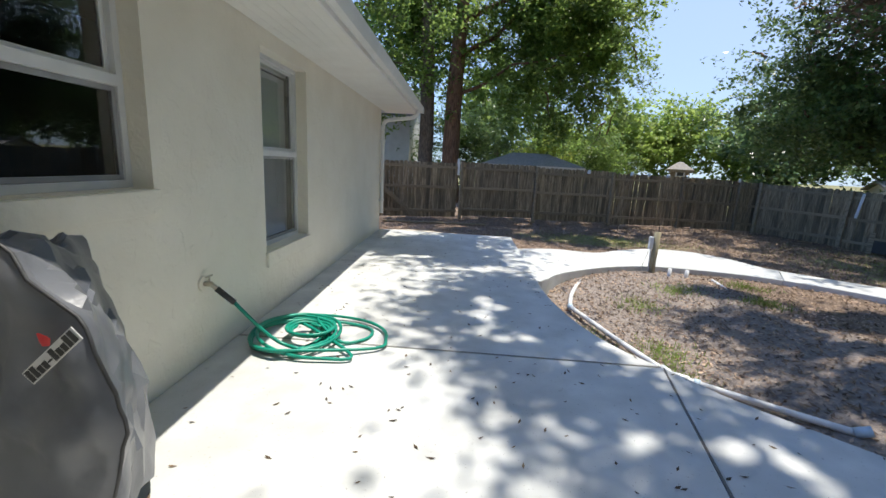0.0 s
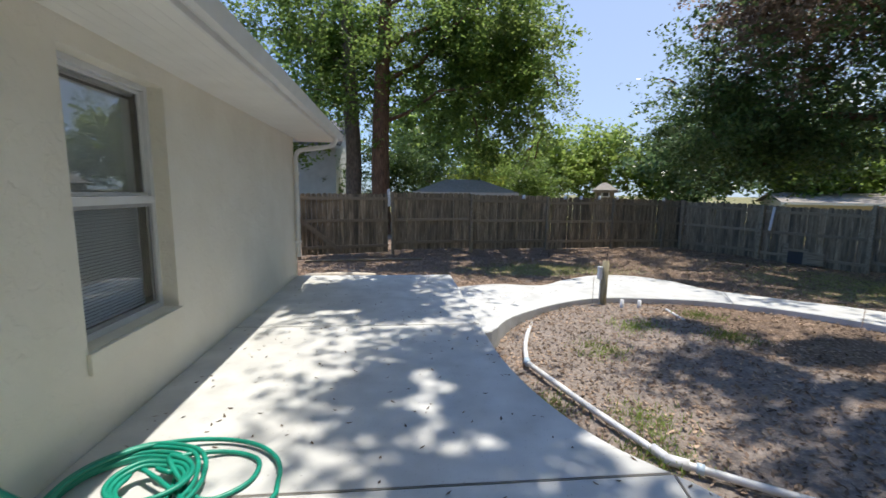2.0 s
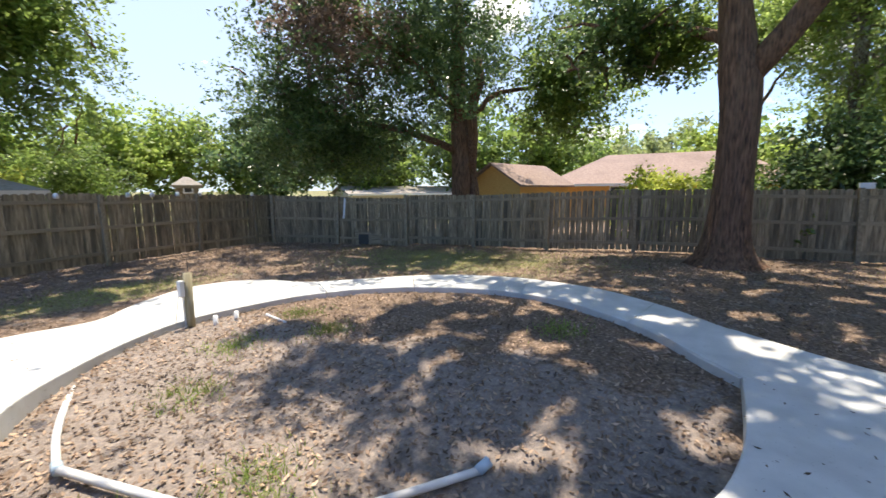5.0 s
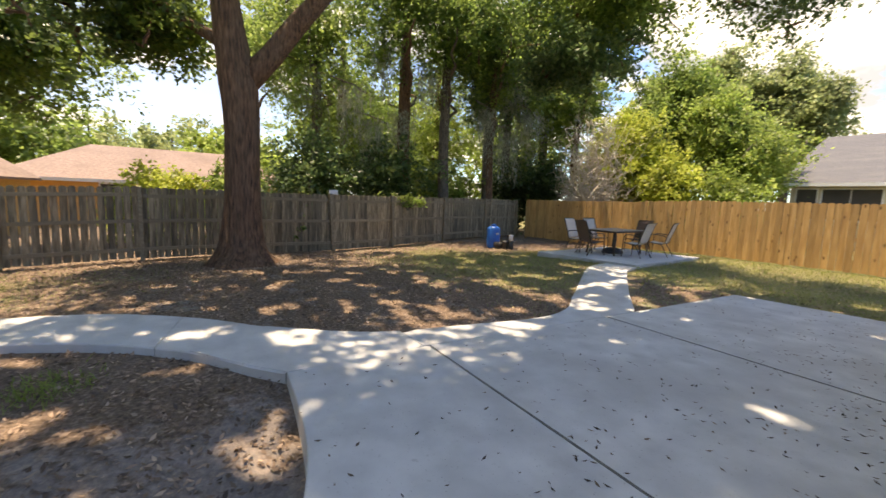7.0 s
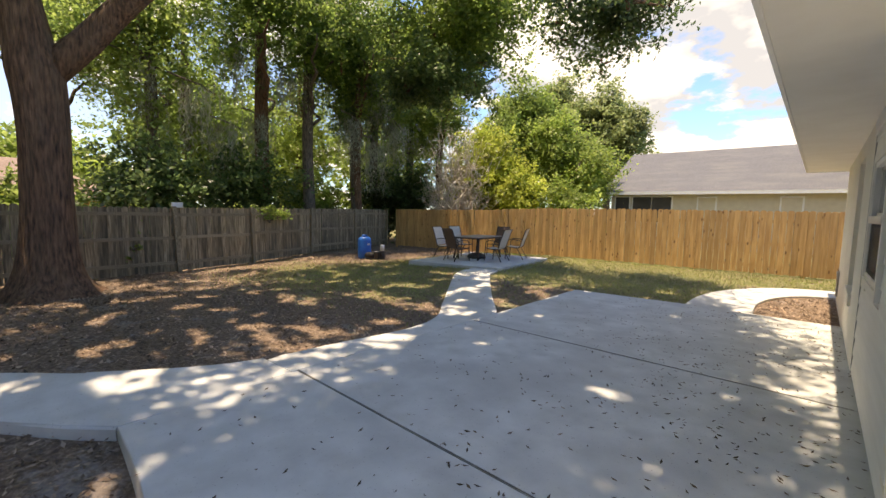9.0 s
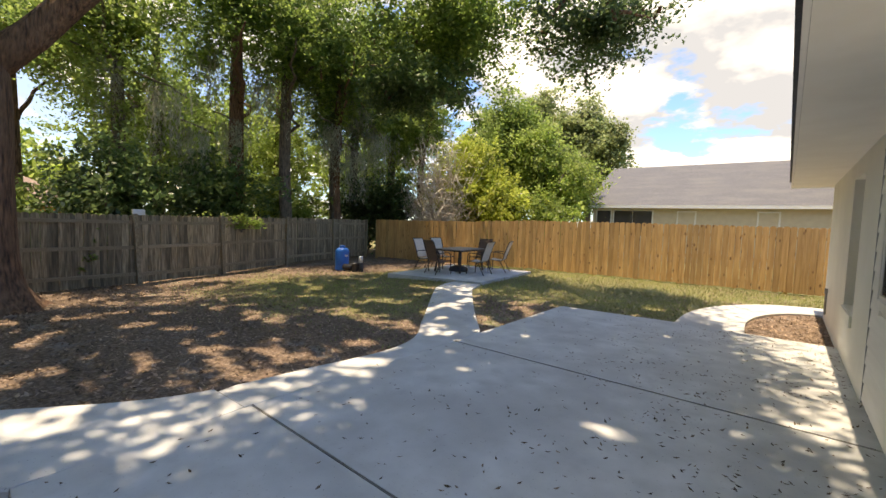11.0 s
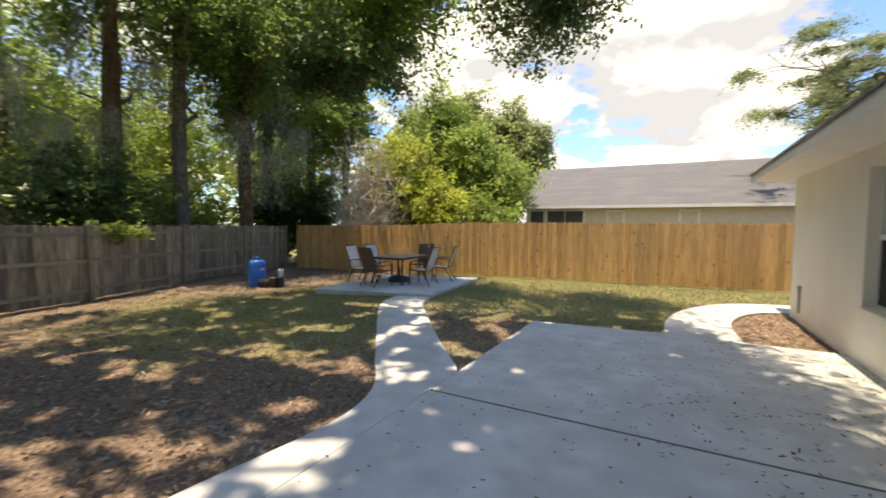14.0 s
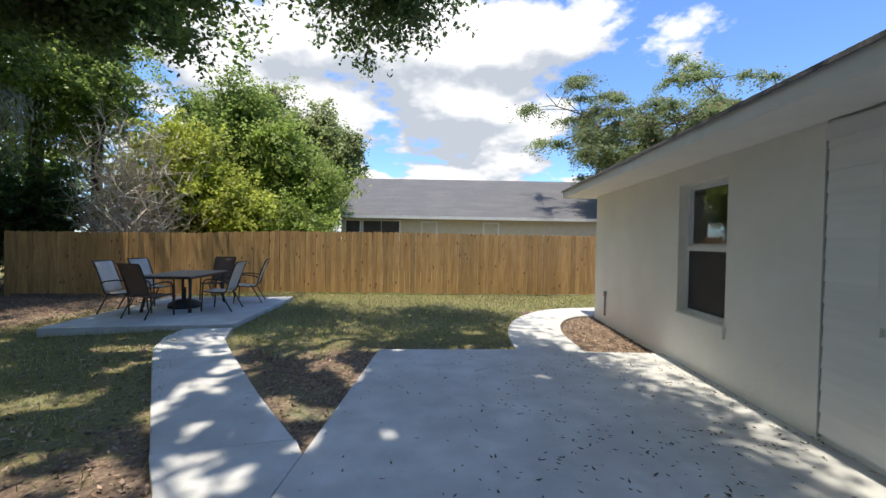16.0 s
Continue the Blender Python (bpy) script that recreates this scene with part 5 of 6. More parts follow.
# the wide dark tree past the corner
tree("oak_tree", (17.0, 11.6, -0.45), [(0.0, 0, 1.0), (0.0, 0, 3.2), (0, 0.1, 5.5), (0.1, 0.2, 9), (0.1, 0.2, 12)], [0.46, 0.41, 0.38, 0.28, 0.15], "broad dark oak with low sweeping boughs and rusty sprays", M_BARK,
     [C((-0.8, 1.2, 8.0), (7.0, 7.2, 5.4), 300, 85, 0.5, 0.15, 0.07, L_DARK, 0.6), C((-4.0, 5.4, 5.2), (4.4, 4.4, 3.6), 150, 85, 0.45, 0.14, 0.065, L_DARK, 0.6),
      # the thick mass at z 10.8 is unseen, added to shade the yard corner
      C((-4.4, 3.0, 8.0), (3.6, 3.2, 2.7), 110, 85, 0.36, 0.13, 0.06, L_RUST, 0.45), C((-4.6, -1.4, 10.8), (4.6, 4.0, 1.0), 80, 200, 0.5, 0.14, 0.065, L_DARK, 0.7), C((-3.4, 3.6, 3.9), (4.0, 3.6, 1.6), 90, 85, 0.42, 0.14, 0.065, L_DARK, 0.7), C((1.0, -4.4, 6.0), (3.2, 2.4, 2.8), 120, 85, 0.45, 0.15, 0.07, L_OAK, 0.6)],
     limbs=[((0, 0, 3.6), (-4.5, 4.5, 4.8), 0.17, 0.05), ((0, 0.1, 5.5), (-5, 2, 8), 0.14, 0.05), ((0, 0, 5), (1.5, -4, 6.5), 0.14, 0.05), ((0.35, -0.5, 0), (0.45, -0.6, 7.5), 0.26, 0.2)], seed=8)

# the wood beyond the far side fence
woods = [((20.5, -1.9), 0.24, 12, L_MID, (-0.4, 0.8, 8.6), (4.2, 4.0, 5.0), 210), ((19.3, -5.6), 0.32, 13, L_OAK, (0.2, 0, 9.0), (4.6, 4.2, 5.4), 270), ((18.45, -7.3), 0.26, 12, L_OAK, (-0.4, -0.6, 8.0), (3.8, 3.6, 5.0), 220),
         ((17.6, -9.4), 0.16, 10, L_MID, (0.0, -0.6, 7.4), (3.6, 3.2, 5.0), 200), ((19.2, -10.3), 0.18, 10, L_DARK, (0.2, -0.4, 6.4), (3.4, 3.2, 4.8), 180), ((23.5, 0.6), 0.22, 11, L_MID, (0, -0.8, 8.4), (2.6, 2.4, 3.0), 110),
         ((25.5, -4.5), 0.25, 13, L_OAK, (0, 0, 6.6), (5.0, 5.4, 6.0), 230), ((25.0, -10.5), 0.25, 12, L_BRIGHT, (0, 0, 6.0), (5.2, 5.4, 5.8), 240), ((20.5, -15.5), 0.25, 12, L_MID, (0, 0, 6.6), (4.6, 4.6, 5.6), 230), ((19.0, -16.6), 0.22, 12, L_MID, (0.2, 0.4, 8.2), (3.4, 3.2, 3.6), 210), ((20.2, -12.4), 0.24, 13, L_OAK, (0, 0, 9.0), (3.8, 3.6, 4.4), 200)]
for i, ((x, y), r, top, lm, cc, cr, ncl) in enumerate(woods):
    if 0 < i < 5:
        cc, cr = (cc[0], cc[1], cc[2] + 1.7), (cr[0], cr[1], cr[2] * 0.74)
    tree("wood_tree", (x, y, -0.35), [(0.02, 0, 1.2), (0.1, 0.05, 4), (-0.05, 0.1, 7.5), (0.1, 0, top * 0.9)], [r * 1.1, r, r * 0.85, r * 0.45], "slender woodland tree with leafy boughs behind the fence", M_BARK if i % 2 else M_BARK2,
         [C(cc, cr, int(ncl * 0.8), 85, 0.40, 0.14, 0.06, lm, 0.65)], limbs=[((0, 0, 5), (cr[0] * 0.6, -1.5, 7.5), r * 0.4, 0.03), ((0, 0, 6), (-cr[0] * 0.7, 1.2, 8.5), r * 0.4, 0.03)], seed=40 + i, group="wood beyond the fence", twigs=10)


def bush(name, base, radii, clumps, per, m, seed, label, leaf=(0.15, 0.095), spread=0.26, stems=7, shell=0.45, category="bush"):
    rng = np.random.default_rng(seed)
    b = thing(name, pose(*base), label, category)
    pts, cen = clump_points(rng, (0, 0, radii[2] * 0.95), radii, clumps, per, spread, shell, 0.8)
    pts[:, 2] = np.maximum(pts[:, 2], 0.02)
    mesh_quads("foliage", leaf_quads(rng, pts, *leaf), m, b)
    bm = bmesh.new()
    for q in cen[:stems]:
        add_tube(bm, limb_line(rng, (rng.normal() * 0.15, rng.normal() * 0.15, -0.1), q, 0.1, 4), [0.035, 0.03, 0.022, 0.015, 0.008], 5, False)
    part("stems", bm, M_BARK2, b)
    return b


bush("vine_thicket", (13.8, -14.7, -0.25), (3.0, 1.8, 3.25), 300, 100, L_YELLOW, 61, "tall thicket smothered in bright yellow-green vines")
bush("shrub", (11.4, -13.9, -0.2), (1.5, 1.2, 2.1), 100, 80, L_YELLOW, 62, "leafy bright green shrub behind the cedar fence")
bush("vine_thicket", (15.0, -14.2, -0.25), (1.5, 1.2, 2.7), 110, 90, L_YELLOW, 60, "rounded mound of yellow-green vines beside the dead shrub")
bush("shrub", (9.9, -15.2, -0.2), (1.6, 1.3, 1.7), 90, 80, L_BRIGHT, 69, "leafy low shrub behind the cedar fence")
tree("sweetgum_tree", (11.3, -17.8, -0.2), [(0, 0, 1.5), (0.1, 0, 4), (0, 0, 5.4), (0, 0, 6.6)], [0.2, 0.17, 0.12, 0.04], "upright green tree behind the vine thicket", M_BARK2, [C((-0.4, 0, 3.6), (2.4, 2.2, 2.4), 110, 80, 0.46, 0.12, 0.065, L_BRIGHT, 0.6), C((0.5, 0.2, 5.7), (1.5, 1.4, 1.9), 70, 80, 0.38, 0.12, 0.065, L_BRIGHT, 0.6)], seed=63)
tree("sweetgum_tree", (11.5, -19.6, -0.2), [(0, 0, 1.5), (0.1, 0, 3.6), (0, 0, 5), (0, 0, 6.6)], [0.18, 0.14, 0.1, 0.04], "rounded green tree beside the neighbouring roof", M_BARK2, [C((-0.5, 0, 3.6), (2.2, 2.0, 2.2), 90, 80, 0.40, 0.12, 0.065, L_BRIGHT, 0.6), C((0.7, 0, 4.6), (1.8, 1.7, 2.0), 90, 80, 0.40, 0.12, 0.065, L_MID, 0.6), C((-1.0, 0.2, 4.6), (0.9, 0.9, 1.2), 30, 80, 0.30, 0.12, 0.065, L_BRIGHT, 0.6)], seed=64)
tree("sweetgum_tree", (14.6, -18.6, -0.2), [(0, 0, 1.5), (0.1, 0, 4), (0, 0, 7), (0, 0, 9)], [0.2, 0.17, 0.12, 0.04], "dense green tree behind the dead shrub", M_BARK2, [C((0.4, 0, 4.6), (2.8, 2.6, 3.0), 130, 80, 0.42, 0.13, 0.07, L_OAK, 0.6), C((-0.8, 0.3, 7.4), (1.9, 1.8, 2.4), 80, 80, 0.4, 0.13, 0.07, L_MID, 0.6)], seed=65)
for i, (x, y, rx, rz, lm) in enumerate([(17.4, -1.0, 2.4, 2.3, L_DARK), (18.4, -4.2, 2.2, 2.4, L_DARK), (20.6, -8.2, 2.4, 2.0, L_MID), (19.2, -12.2, 2.4, 2.4, L_DARK), (17.6, -12.8, 1.6, 2.2, L_DARK), (19.0, 1.6, 2.0, 1.5, L_MID)]):
    bush("understorey_bush", (x, y, -0.3), (rx, rx * 0.8, rz), 100, 80, lm, 70 + i, "shady woodland undergrowth behind the fence", (0.18, 0.11), 0.34)
bush("bright_bush", (17.7, 4.0, -0.35), (1.6, 1.5, 1.35), 110, 90, L_YELLOW, 80, "sunlit yellow-green bush over the fence")
bush("fence_vine", (14.15, 0.25, -0.2), (0.35, 0.5, 0.95), 26, 60, L_MID, 81, "green creeper climbing over the old fence boards", (0.09, 0.06), 0.12)
bush("fence_creeper", (14.9, -3.6, 1.15), (0.3, 1.3, 0.22), 24, 60, L_MID, 82, "creeper trailing along the fence top", (0.08, 0.05), 0.12)
bush("privet_bush", (4.2, 24.0, -0.4), (2.2, 1.5, 1.9), 90, 80, L_YELLOW, 83, "yellow-leaved bush behind the far shed", (0.14, 0.08))
bush("hedge_bush", (0.2, 25.5, -0.4), (4.4, 1.6, 3.2), 200, 80, L_DARK, 84, "dark hedge bush beyond the gate", (0.14, 0.08), 0.34)
bush("shade_bush", (7.2, 25.0, -0.4), (2.6, 1.8, 2.3), 120, 80, L_OAK, 85, "deep green bush behind the board fence", (0.14, 0.08), 0.34)
for i, (x, y, r, hh, lm) in enumerate([(15.5, 44, 5.0, 5.2, L_BRIGHT), (21.5, 45, 5.2, 5.6, L_BRIGHT), (27.0, 41, 4.6, 4.6, L_MID), (10.5, 47, 4.6, 4.4, L_BRIGHT), (59, 13, 6.0, 5.8, L_MID), (66, 22, 6, 5.0, L_MID), (36, 32, 6, 4.6, L_DARK), (40, -14, 7, 6.5, L_BRIGHT), (34, -24, 7, 6.5, L_BRIGHT), (36, 0, 5, 3.6, L_BRIGHT), (33, -8, 6, 7, L_MID), (2, -46, 6, 4.4, L_MID), (-9, -42, 5, 4.2, L_MID), (-10, 40, 7, 7, L_OAK), (28, 27, 5, 4.5, L_OAK), (2.5, 36, 5.5, 6.5, L_OAK), (33, 20, 5.5, 5.5, L_OAK), (24, 33, 5.5, 5.0, L_DARK), (47, 5, 6, 4.4, L_HAZE), (42, 16, 6, 6.0, L_OAK)]):
    tree("distant_tree", (x, y, -0.5), [(0, 0, 1.2), (0.1, 0, 3), (0, 0, hh), (0, 0, hh * 1.5)], [0.3, 0.25, 0.2, 0.06], "distant sunlit tree beyond the neighbouring gardens", M_BARK2, [C((0, 0, hh * 0.95), (r, r, hh * 0.92), 170, 36, 0.55, 0.34, 0.19, lm, 0.45)], seed=90 + i, group="distant trees", twigs=5)

# tall trees beyond the neighbouring house
for i, (x, y, top, lm) in enumerate([(14.6, -32.5, 12.6, L_HAZE), (18.2, -31.0, 13.8, L_HAZE), (22.5, -29.5, 12.5, L_MID)]):
    tree("tall_tree", (x, y, -0.3), [(0, 0, 2.0), (0.1, 0, 5), (0, 0, top * 0.7), (0, 0, top * 0.95)], [0.32, 0.28, 0.2, 0.06], "tall sunlit tree with an uneven top beyond the neighbouring roof", M_BARK2,
         [C((0, 0, top * 0.55), (3.6, 3.4, top * 0.36), 170, 70, 0.55, 0.2, 0.11, lm, 0.55), C((0.4, 0, top * 0.84), (1.8, 1.8, top * 0.17), 60, 70, 0.45, 0.2, 0.11, lm, 0.6), C((-1.9, 0.5, top * 0.72), (1.5, 1.5, top * 0.15), 40, 70, 0.45, 0.2, 0.11, lm, 0.6), C((2.1, 0.3, top * 0.7), (1.4, 1.5, top * 0.14), 40, 70, 0.45, 0.2, 0.11, lm, 0.6)],
         seed=140 + i, group="tall trees beyond the roof", twigs=8)

# bare dead shrub in front of the thicket
rng = np.random.default_rng(17)
dead = thing("dead_shrub", pose(14.5, -13.1, -0.2), "bare tangled dead shrub with pale twigs", "shrub")
for i in range(125):
    bm = bmesh.new()
    a, s = rng.uniform(0, 2 * math.pi), rng.uniform(0.3, 2.0)
    topp = Vector((math.cos(a) * s * 1.2, math.sin(a) * s * 0.8, rng.uniform(2.6, 6.2) - 0.5 * s))
    line = limb_line(rng, (rng.normal() * 0.2, rng.normal() * 0.2, 0), topp, 0.14, 6)
    add_tube(bm, line, [0.028, 0.025, 0.022, 0.018, 0.014, 0.010, 0.006], 4, False)
    for k in range(13):
        p = line[int(rng.integers(2, 7))]
        q = p + Vector((rng.normal() * 0.35, rng.normal() * 0.3, rng.normal() * 0.3 + 0.1))
        add_tube(bm, [p, (p + q) / 2 + Vector((0, 0, 0.05)), q], [0.011, 0.009, 0.005], 3, False)
    part("stem", bm, M_TWIG, dead)

# grey moss that hangs in the wood
for i, (x, y, z_, n_) in enumerate([(18.9, -5.2, 5.2, 10), (18.3, -3.6, 4.6, 8), (19.6, -1.2, 6.6, 6), (17.4, -8.8, 5.6, 9), (17.3, -10.2, 7.4, 12), (17.0, -9.7, 4.6, 10), (18.4, -6.3, 7.2, 10), (17.6, -2.4, 5.6, 9), (16.8, -10.9, 5.6, 10), (19.2, -4.4, 8.0, 9)]):
    rng = np.random.default_rng(120 + i)
    mo = thing("hanging_moss", pose(x, y, z_), "grey moss hanging in ragged strands from a bough", "moss", "hanging moss")
    pts = []
    for s in range(n_ * 9):
        px, py = rng.normal(0, 0.35, 2)
        for k in range(int(rng.integers(6, 22))):
            pts.append((px + rng.normal(0, 0.03), py + rng.normal(0, 0.03), -k * 0.12 + rng.normal(0, 0.05)))
    pts = np.array(pts)
    tagged(mesh_quads("strand", leaf_quads(rng, pts, 0.2, 0.035, 0.0, 4.0), M_MOSS, mo), kind="stuff")
    part("bough", tube(limb_line(rng, (0.6, -0.9, 0.1), (-0.5, 0.9, 0.25), 0.05, 5), 0.03, 6), M_BARK2, mo)

# silk tree behind the house end: flat feathery layers
rng = np.random.default_rng(33)
silk = thing("silk_tree", pose(-5.6, -21.2, -0.1) @ Matrix.Scale(1.5, 4), "feathery silk tree in flat layers with faded blossom", "tree")
part("trunk", trunk_mesh((0, 0, 0), [(0.1, 0, 1.0), (0.2, 0, 2.4), (0.1, 0, 3.6)], [0.16, 0.13, 0.09], 1.4), M_BARK2, silk, smooth=True)
P_, B_ = [], []
for i in range(11):
    a = 2 * math.pi * i / 11 + rng.normal() * 0.2
    reach, rise = rng.uniform(2.2, 4.4), rng.uniform(0.4, 2.9)
    bm = bmesh.new()
    bough = limb_line(rng, (0.1, 0, 2.4 + 0.25 * (i % 4)), (math.cos(a) * reach, math.sin(a) * reach * 0.8, 3.4 + rise), 0.14, 7)
    add_tube(bm, bough, [0.065, 0.055, 0.047, 0.038, 0.03, 0.023, 0.016, 0.01], 6, False)
    for k in range(15):
        p = bough[int(rng.integers(2, 8))]
        q = p + Vector((rng.normal() * 0.85, rng.normal() * 0.75, rng.uniform(-0.25, 0.75)))
        add_tube(bm, limb_line(rng, p, q, 0.1, 3), [0.016, 0.013, 0.01, 0.006], 4, False)
        for f in range(12):                       # a spray of drooping fronds
            h = rng.uniform(0, 2 * math.pi)
            L = rng.uniform(0.3, 0.75)
            s_ = np.linspace(0, 1, 14)[:, None]
            line = np.array(q) + s_ * L * np.array((math.cos(h), math.sin(h), rng.uniform(0.1, 0.5))) - s_ ** 2 * np.array((0, 0, L * 0.7))
            P_.append(np.repeat(line, 3, 0) + rng.normal(size=(42, 3)) * 0.06)
        if rng.random() < 0.7:
            B_.append(np.array(q) + rng.normal(size=(10, 3)) * np.array((0.25, 0.25, 0.05)) + np.array((0, 0, 0.14)))
    part("limb", bm, M_BARK2, silk)
tagged(mesh_quads("frond", leaf_quads(rng, np.concatenate(P_), 0.10, 0.04, 0.8), L_SILK, silk), kind="stuff")
tagged(mesh_quads("blossom", leaf_quads(rng, np.concatenate(B_), 0.09, 0.07, 1.0), L_PINK, silk), kind="stuff")


# ---- neighbouring buildings ----
def gable_house(name, m, w, d, wall_h, rise, wall_m, roof_m, label, over=0.4, hip=0.0, windows=(), category="house", trim=None):
    """w along local x, d along local y; the ridge runs along x; the front faces -y."""
    ho = thing(name, m, label, category)
    bm = bmesh.new()
    if hip:
        add_box(bm, 0, w, 0, d, -0.5, wall_h)
    else:
        a = [bm.verts.new(v) for v in ((0, 0, -0.5), (0, d, -0.5), (0, d, wall_h), (0, d / 2, wall_h + rise), (0, 0, wall_h))]
        b = [bm.verts.new((w, v.co.y, v.co.z)) for v in a]
        bm.faces.new(a[::-1]); bm.faces.new(b)
        for i in range(5):
            bm.faces.new((a[i - 1], a[i], b[i], b[i - 1]))
        bmesh.ops.recalc_face_normals(bm, faces=bm.faces[:])
    part("wall", bm, wall_m, ho)
    bm = bmesh.new()
    k = rise / (d / 2)
    ze = wall_h - over * k + 0.03
    zr = wall_h + rise + 0.03
    o = over
    for s in (0, 1):
        ye = -o if s == 0 else d + o
        quad = [(-o, ye, ze), (w + o, ye, ze), (w + o - hip, d / 2, zr), (-o + hip, d / 2, zr)]
        lo = [bm.verts.new(v) for v in quad]
        hi = [bm.verts.new((v[0], v[1], v[2] + 0.09)) for v in quad]
        bm.faces.new(lo); bm.faces.new(hi)
        for i in range(4):
            bm.faces.new((lo[i - 1], lo[i], hi[i], hi[i - 1]))
    if hip:
        for x0, x1 in ((-o, -o + hip), (w + o, w + o - hip)):
            tri = [bm.verts.new(v) for v in ((x0, -o, ze + 0.09), (x1, d / 2, zr + 0.09), (x0, d + o, ze + 0.09))]
            bm.faces.new(tri)
    bmesh.ops.recalc_face_normals(bm, faces=bm.faces[:])
    part("roof", bm, roof_m, ho)
    part("fascia", box(-o, w + o, -o - 0.02, -o, ze - 0.06, ze + 0.085), trim or M_WHITE, ho)
    for x0, x1, z0, z1, dark in windows:
        wi = part("window", box(x0 - 0.07, x1 + 0.07, -0.03, -0.002, z0 - 0.07, z1 + 0.07), M_WHITE, ho)
        part("pane", box(x0, x1, -0.04, -0.032, z0, z1), M_UNLIT if dark else M_BEIGE, wi)
    return ho


ang = math.degrees(math.atan2(0.55, 11.96))
gable_house("neighbour_house", pose(9.9, -20.9, 0, 0, 0, 180 + ang), 22, 11, 2.88, 2.5, M_BEIGE, M_SHINGLE, "beige neighbouring house with a grey shingle roof", 0.5,
            windows=[(0.25, 0.95, 1.2, 2.5, True), (1.15, 2.05, 1.2, 2.5, True), (2.1, 3.0, 1.2, 2.5, True), (4.2, 4.9, 1.4, 2.45, False), (7.4, 8.1, 1.4, 2.45, False)])
gable_house("neighbour_house", pose(26.5, 10.3, -0.3, 0, 0, -88), 12, 9, 2.2, 1.75, M_ORANGE, M_SHINGLE_B, "orange neighbouring house with a tan hip roof", 0.5, hip=3.0, windows=[(3.4, 4.3, 1.0, 1.9, True), (8.0, 9.0, 1.0, 1.9, True)])
gable_house("shed", pose(24.2, 11.66, -0.3, 0, 0, 167), 4.6, 3.2, 2.05, 0.95, M_OCHRE, M_SHINGLE_B, "ochre sided garden shed with a tan roof", 0.25, category="shed")
gable_house("white_house", pose(-14.5, 24.0, -0.4, 0, 0, 0), 11.4, 8, 4.3, 1.8, M_GREYWALL, M_SHINGLE, "grey-white neighbouring house behind the gate", 0.3)
gable_house("shed", pose(0.9, 19.2, -0.4, 0, 0, -4), 4.0, 3.0, 1.95, 0.5, M_BEIGE, M_SHINGLE_C, "low shed with a grey hip roof", 0.2, hip=1.4, category="shed", trim=M_BEIGE)
gable_house("bird_house", pose(11.0, 23.7, 0.2, 0, 0, -20), 0.9, 0.9, 1.62, 0.3, M_OLDRAIL, M_SHINGLE_C, "small wooden bird house on a stand with a hip roof", 0.16, hip=0.5, windows=[(0.3, 0.6, 1.3, 1.5, True)], category="bird house", trim=M_OLDRAIL)
gable_house("far_house", pose(23.0, 24.0, -0.4, 0, 0, -35), 12, 8, 1.6, 0.55, M_BEIGE, M_SHINGLE_C, "pale house glimpsed below the boughs", 0.3)


# ---- things on the ground ----
def chair_parts(root, fabric):
    for sx in (-0.27, 0.27):
        side = smooth_line([(sx, 0.26, 0.0), (sx, 0.24, 0.3), (sx, 0.22, 0.58), (sx, 0.10, 0.645), (sx, -0.16, 0.62), (sx, -0.245, 0.58)], 5)
        part("arm", tube(side, 0.014, 7), M_BROWN, root, smooth=True)
        back = smooth_line([(sx * 0.9, 0.24, 0.40), (sx * 0.9, -0.05, 0.375), (sx * 0.9, -0.2, 0.40), (sx * 0.9, -0.27, 0.62), (sx * 0.9, -0.38, 0.92), (sx * 0.9, -0.43, 1.0)], 5)
        part("rail", tube(back, 0.013, 7), M_BROWN, root, smooth=True)
        part("leg", tube([(sx, -0.10, 0.40), (sx, -0.22, 0.2), (sx, -0.33, 0.0)], 0.014, 7), M_BROWN, root, smooth=True)
        part("leg", tube([(sx, 0.24, 0.40), (sx, 0.25, 0.2), (sx, 0.26, 0.0)], 0.0145, 7), M_BROWN, root, smooth=True)
    for y, zz in ((0.24, 0.39), (-0.05, 0.36), (-0.43, 0.995)):
        part("stretcher", tube([(-0.25, y, zz), (0.25, y, zz)], 0.011, 6), M_BROWN, root, smooth=True)

    def sling(name, line):
        bm = bmesh.new()
        pts = smooth_line(line, 5)
        rows = []
        for p in pts:
            rows.append([bm.verts.new((x, p.y, p.z - 0.02 * (1 - (x / 0.235) ** 2))) for x in (-0.235, -0.16, -0.08, 0, 0.08, 0.16, 0.235)])
        for a, b in zip(rows, rows[1:]):
            for i in range(6):
                bm.faces.new((a[i], a[i + 1], b[i + 1], b[i]))
        r = bmesh.ops.extrude_face_region(bm, geom=bm.faces[:])
        bmesh.ops.translate(bm, verts=[v for v in r["geom"] if isinstance(v, bmesh.types.BMVert)], vec=(0, 0.002, 0.007))
        bmesh.ops.recalc_face_normals(bm, faces=bm.faces[:])
        part(name, bm, fabric, root, smooth=True)

    sling("seat", [(0, 0.24, 0.41), (0, 0.05, 0.385), (0, -0.12, 0.385), (0, -0.19, 0.405)])
    sling("backrest", [(0, -0.205, 0.43), (0, -0.27, 0.62), (0, -0.34, 0.80), (0, -0.38, 0.92), (0, -0.435, 1.0)])


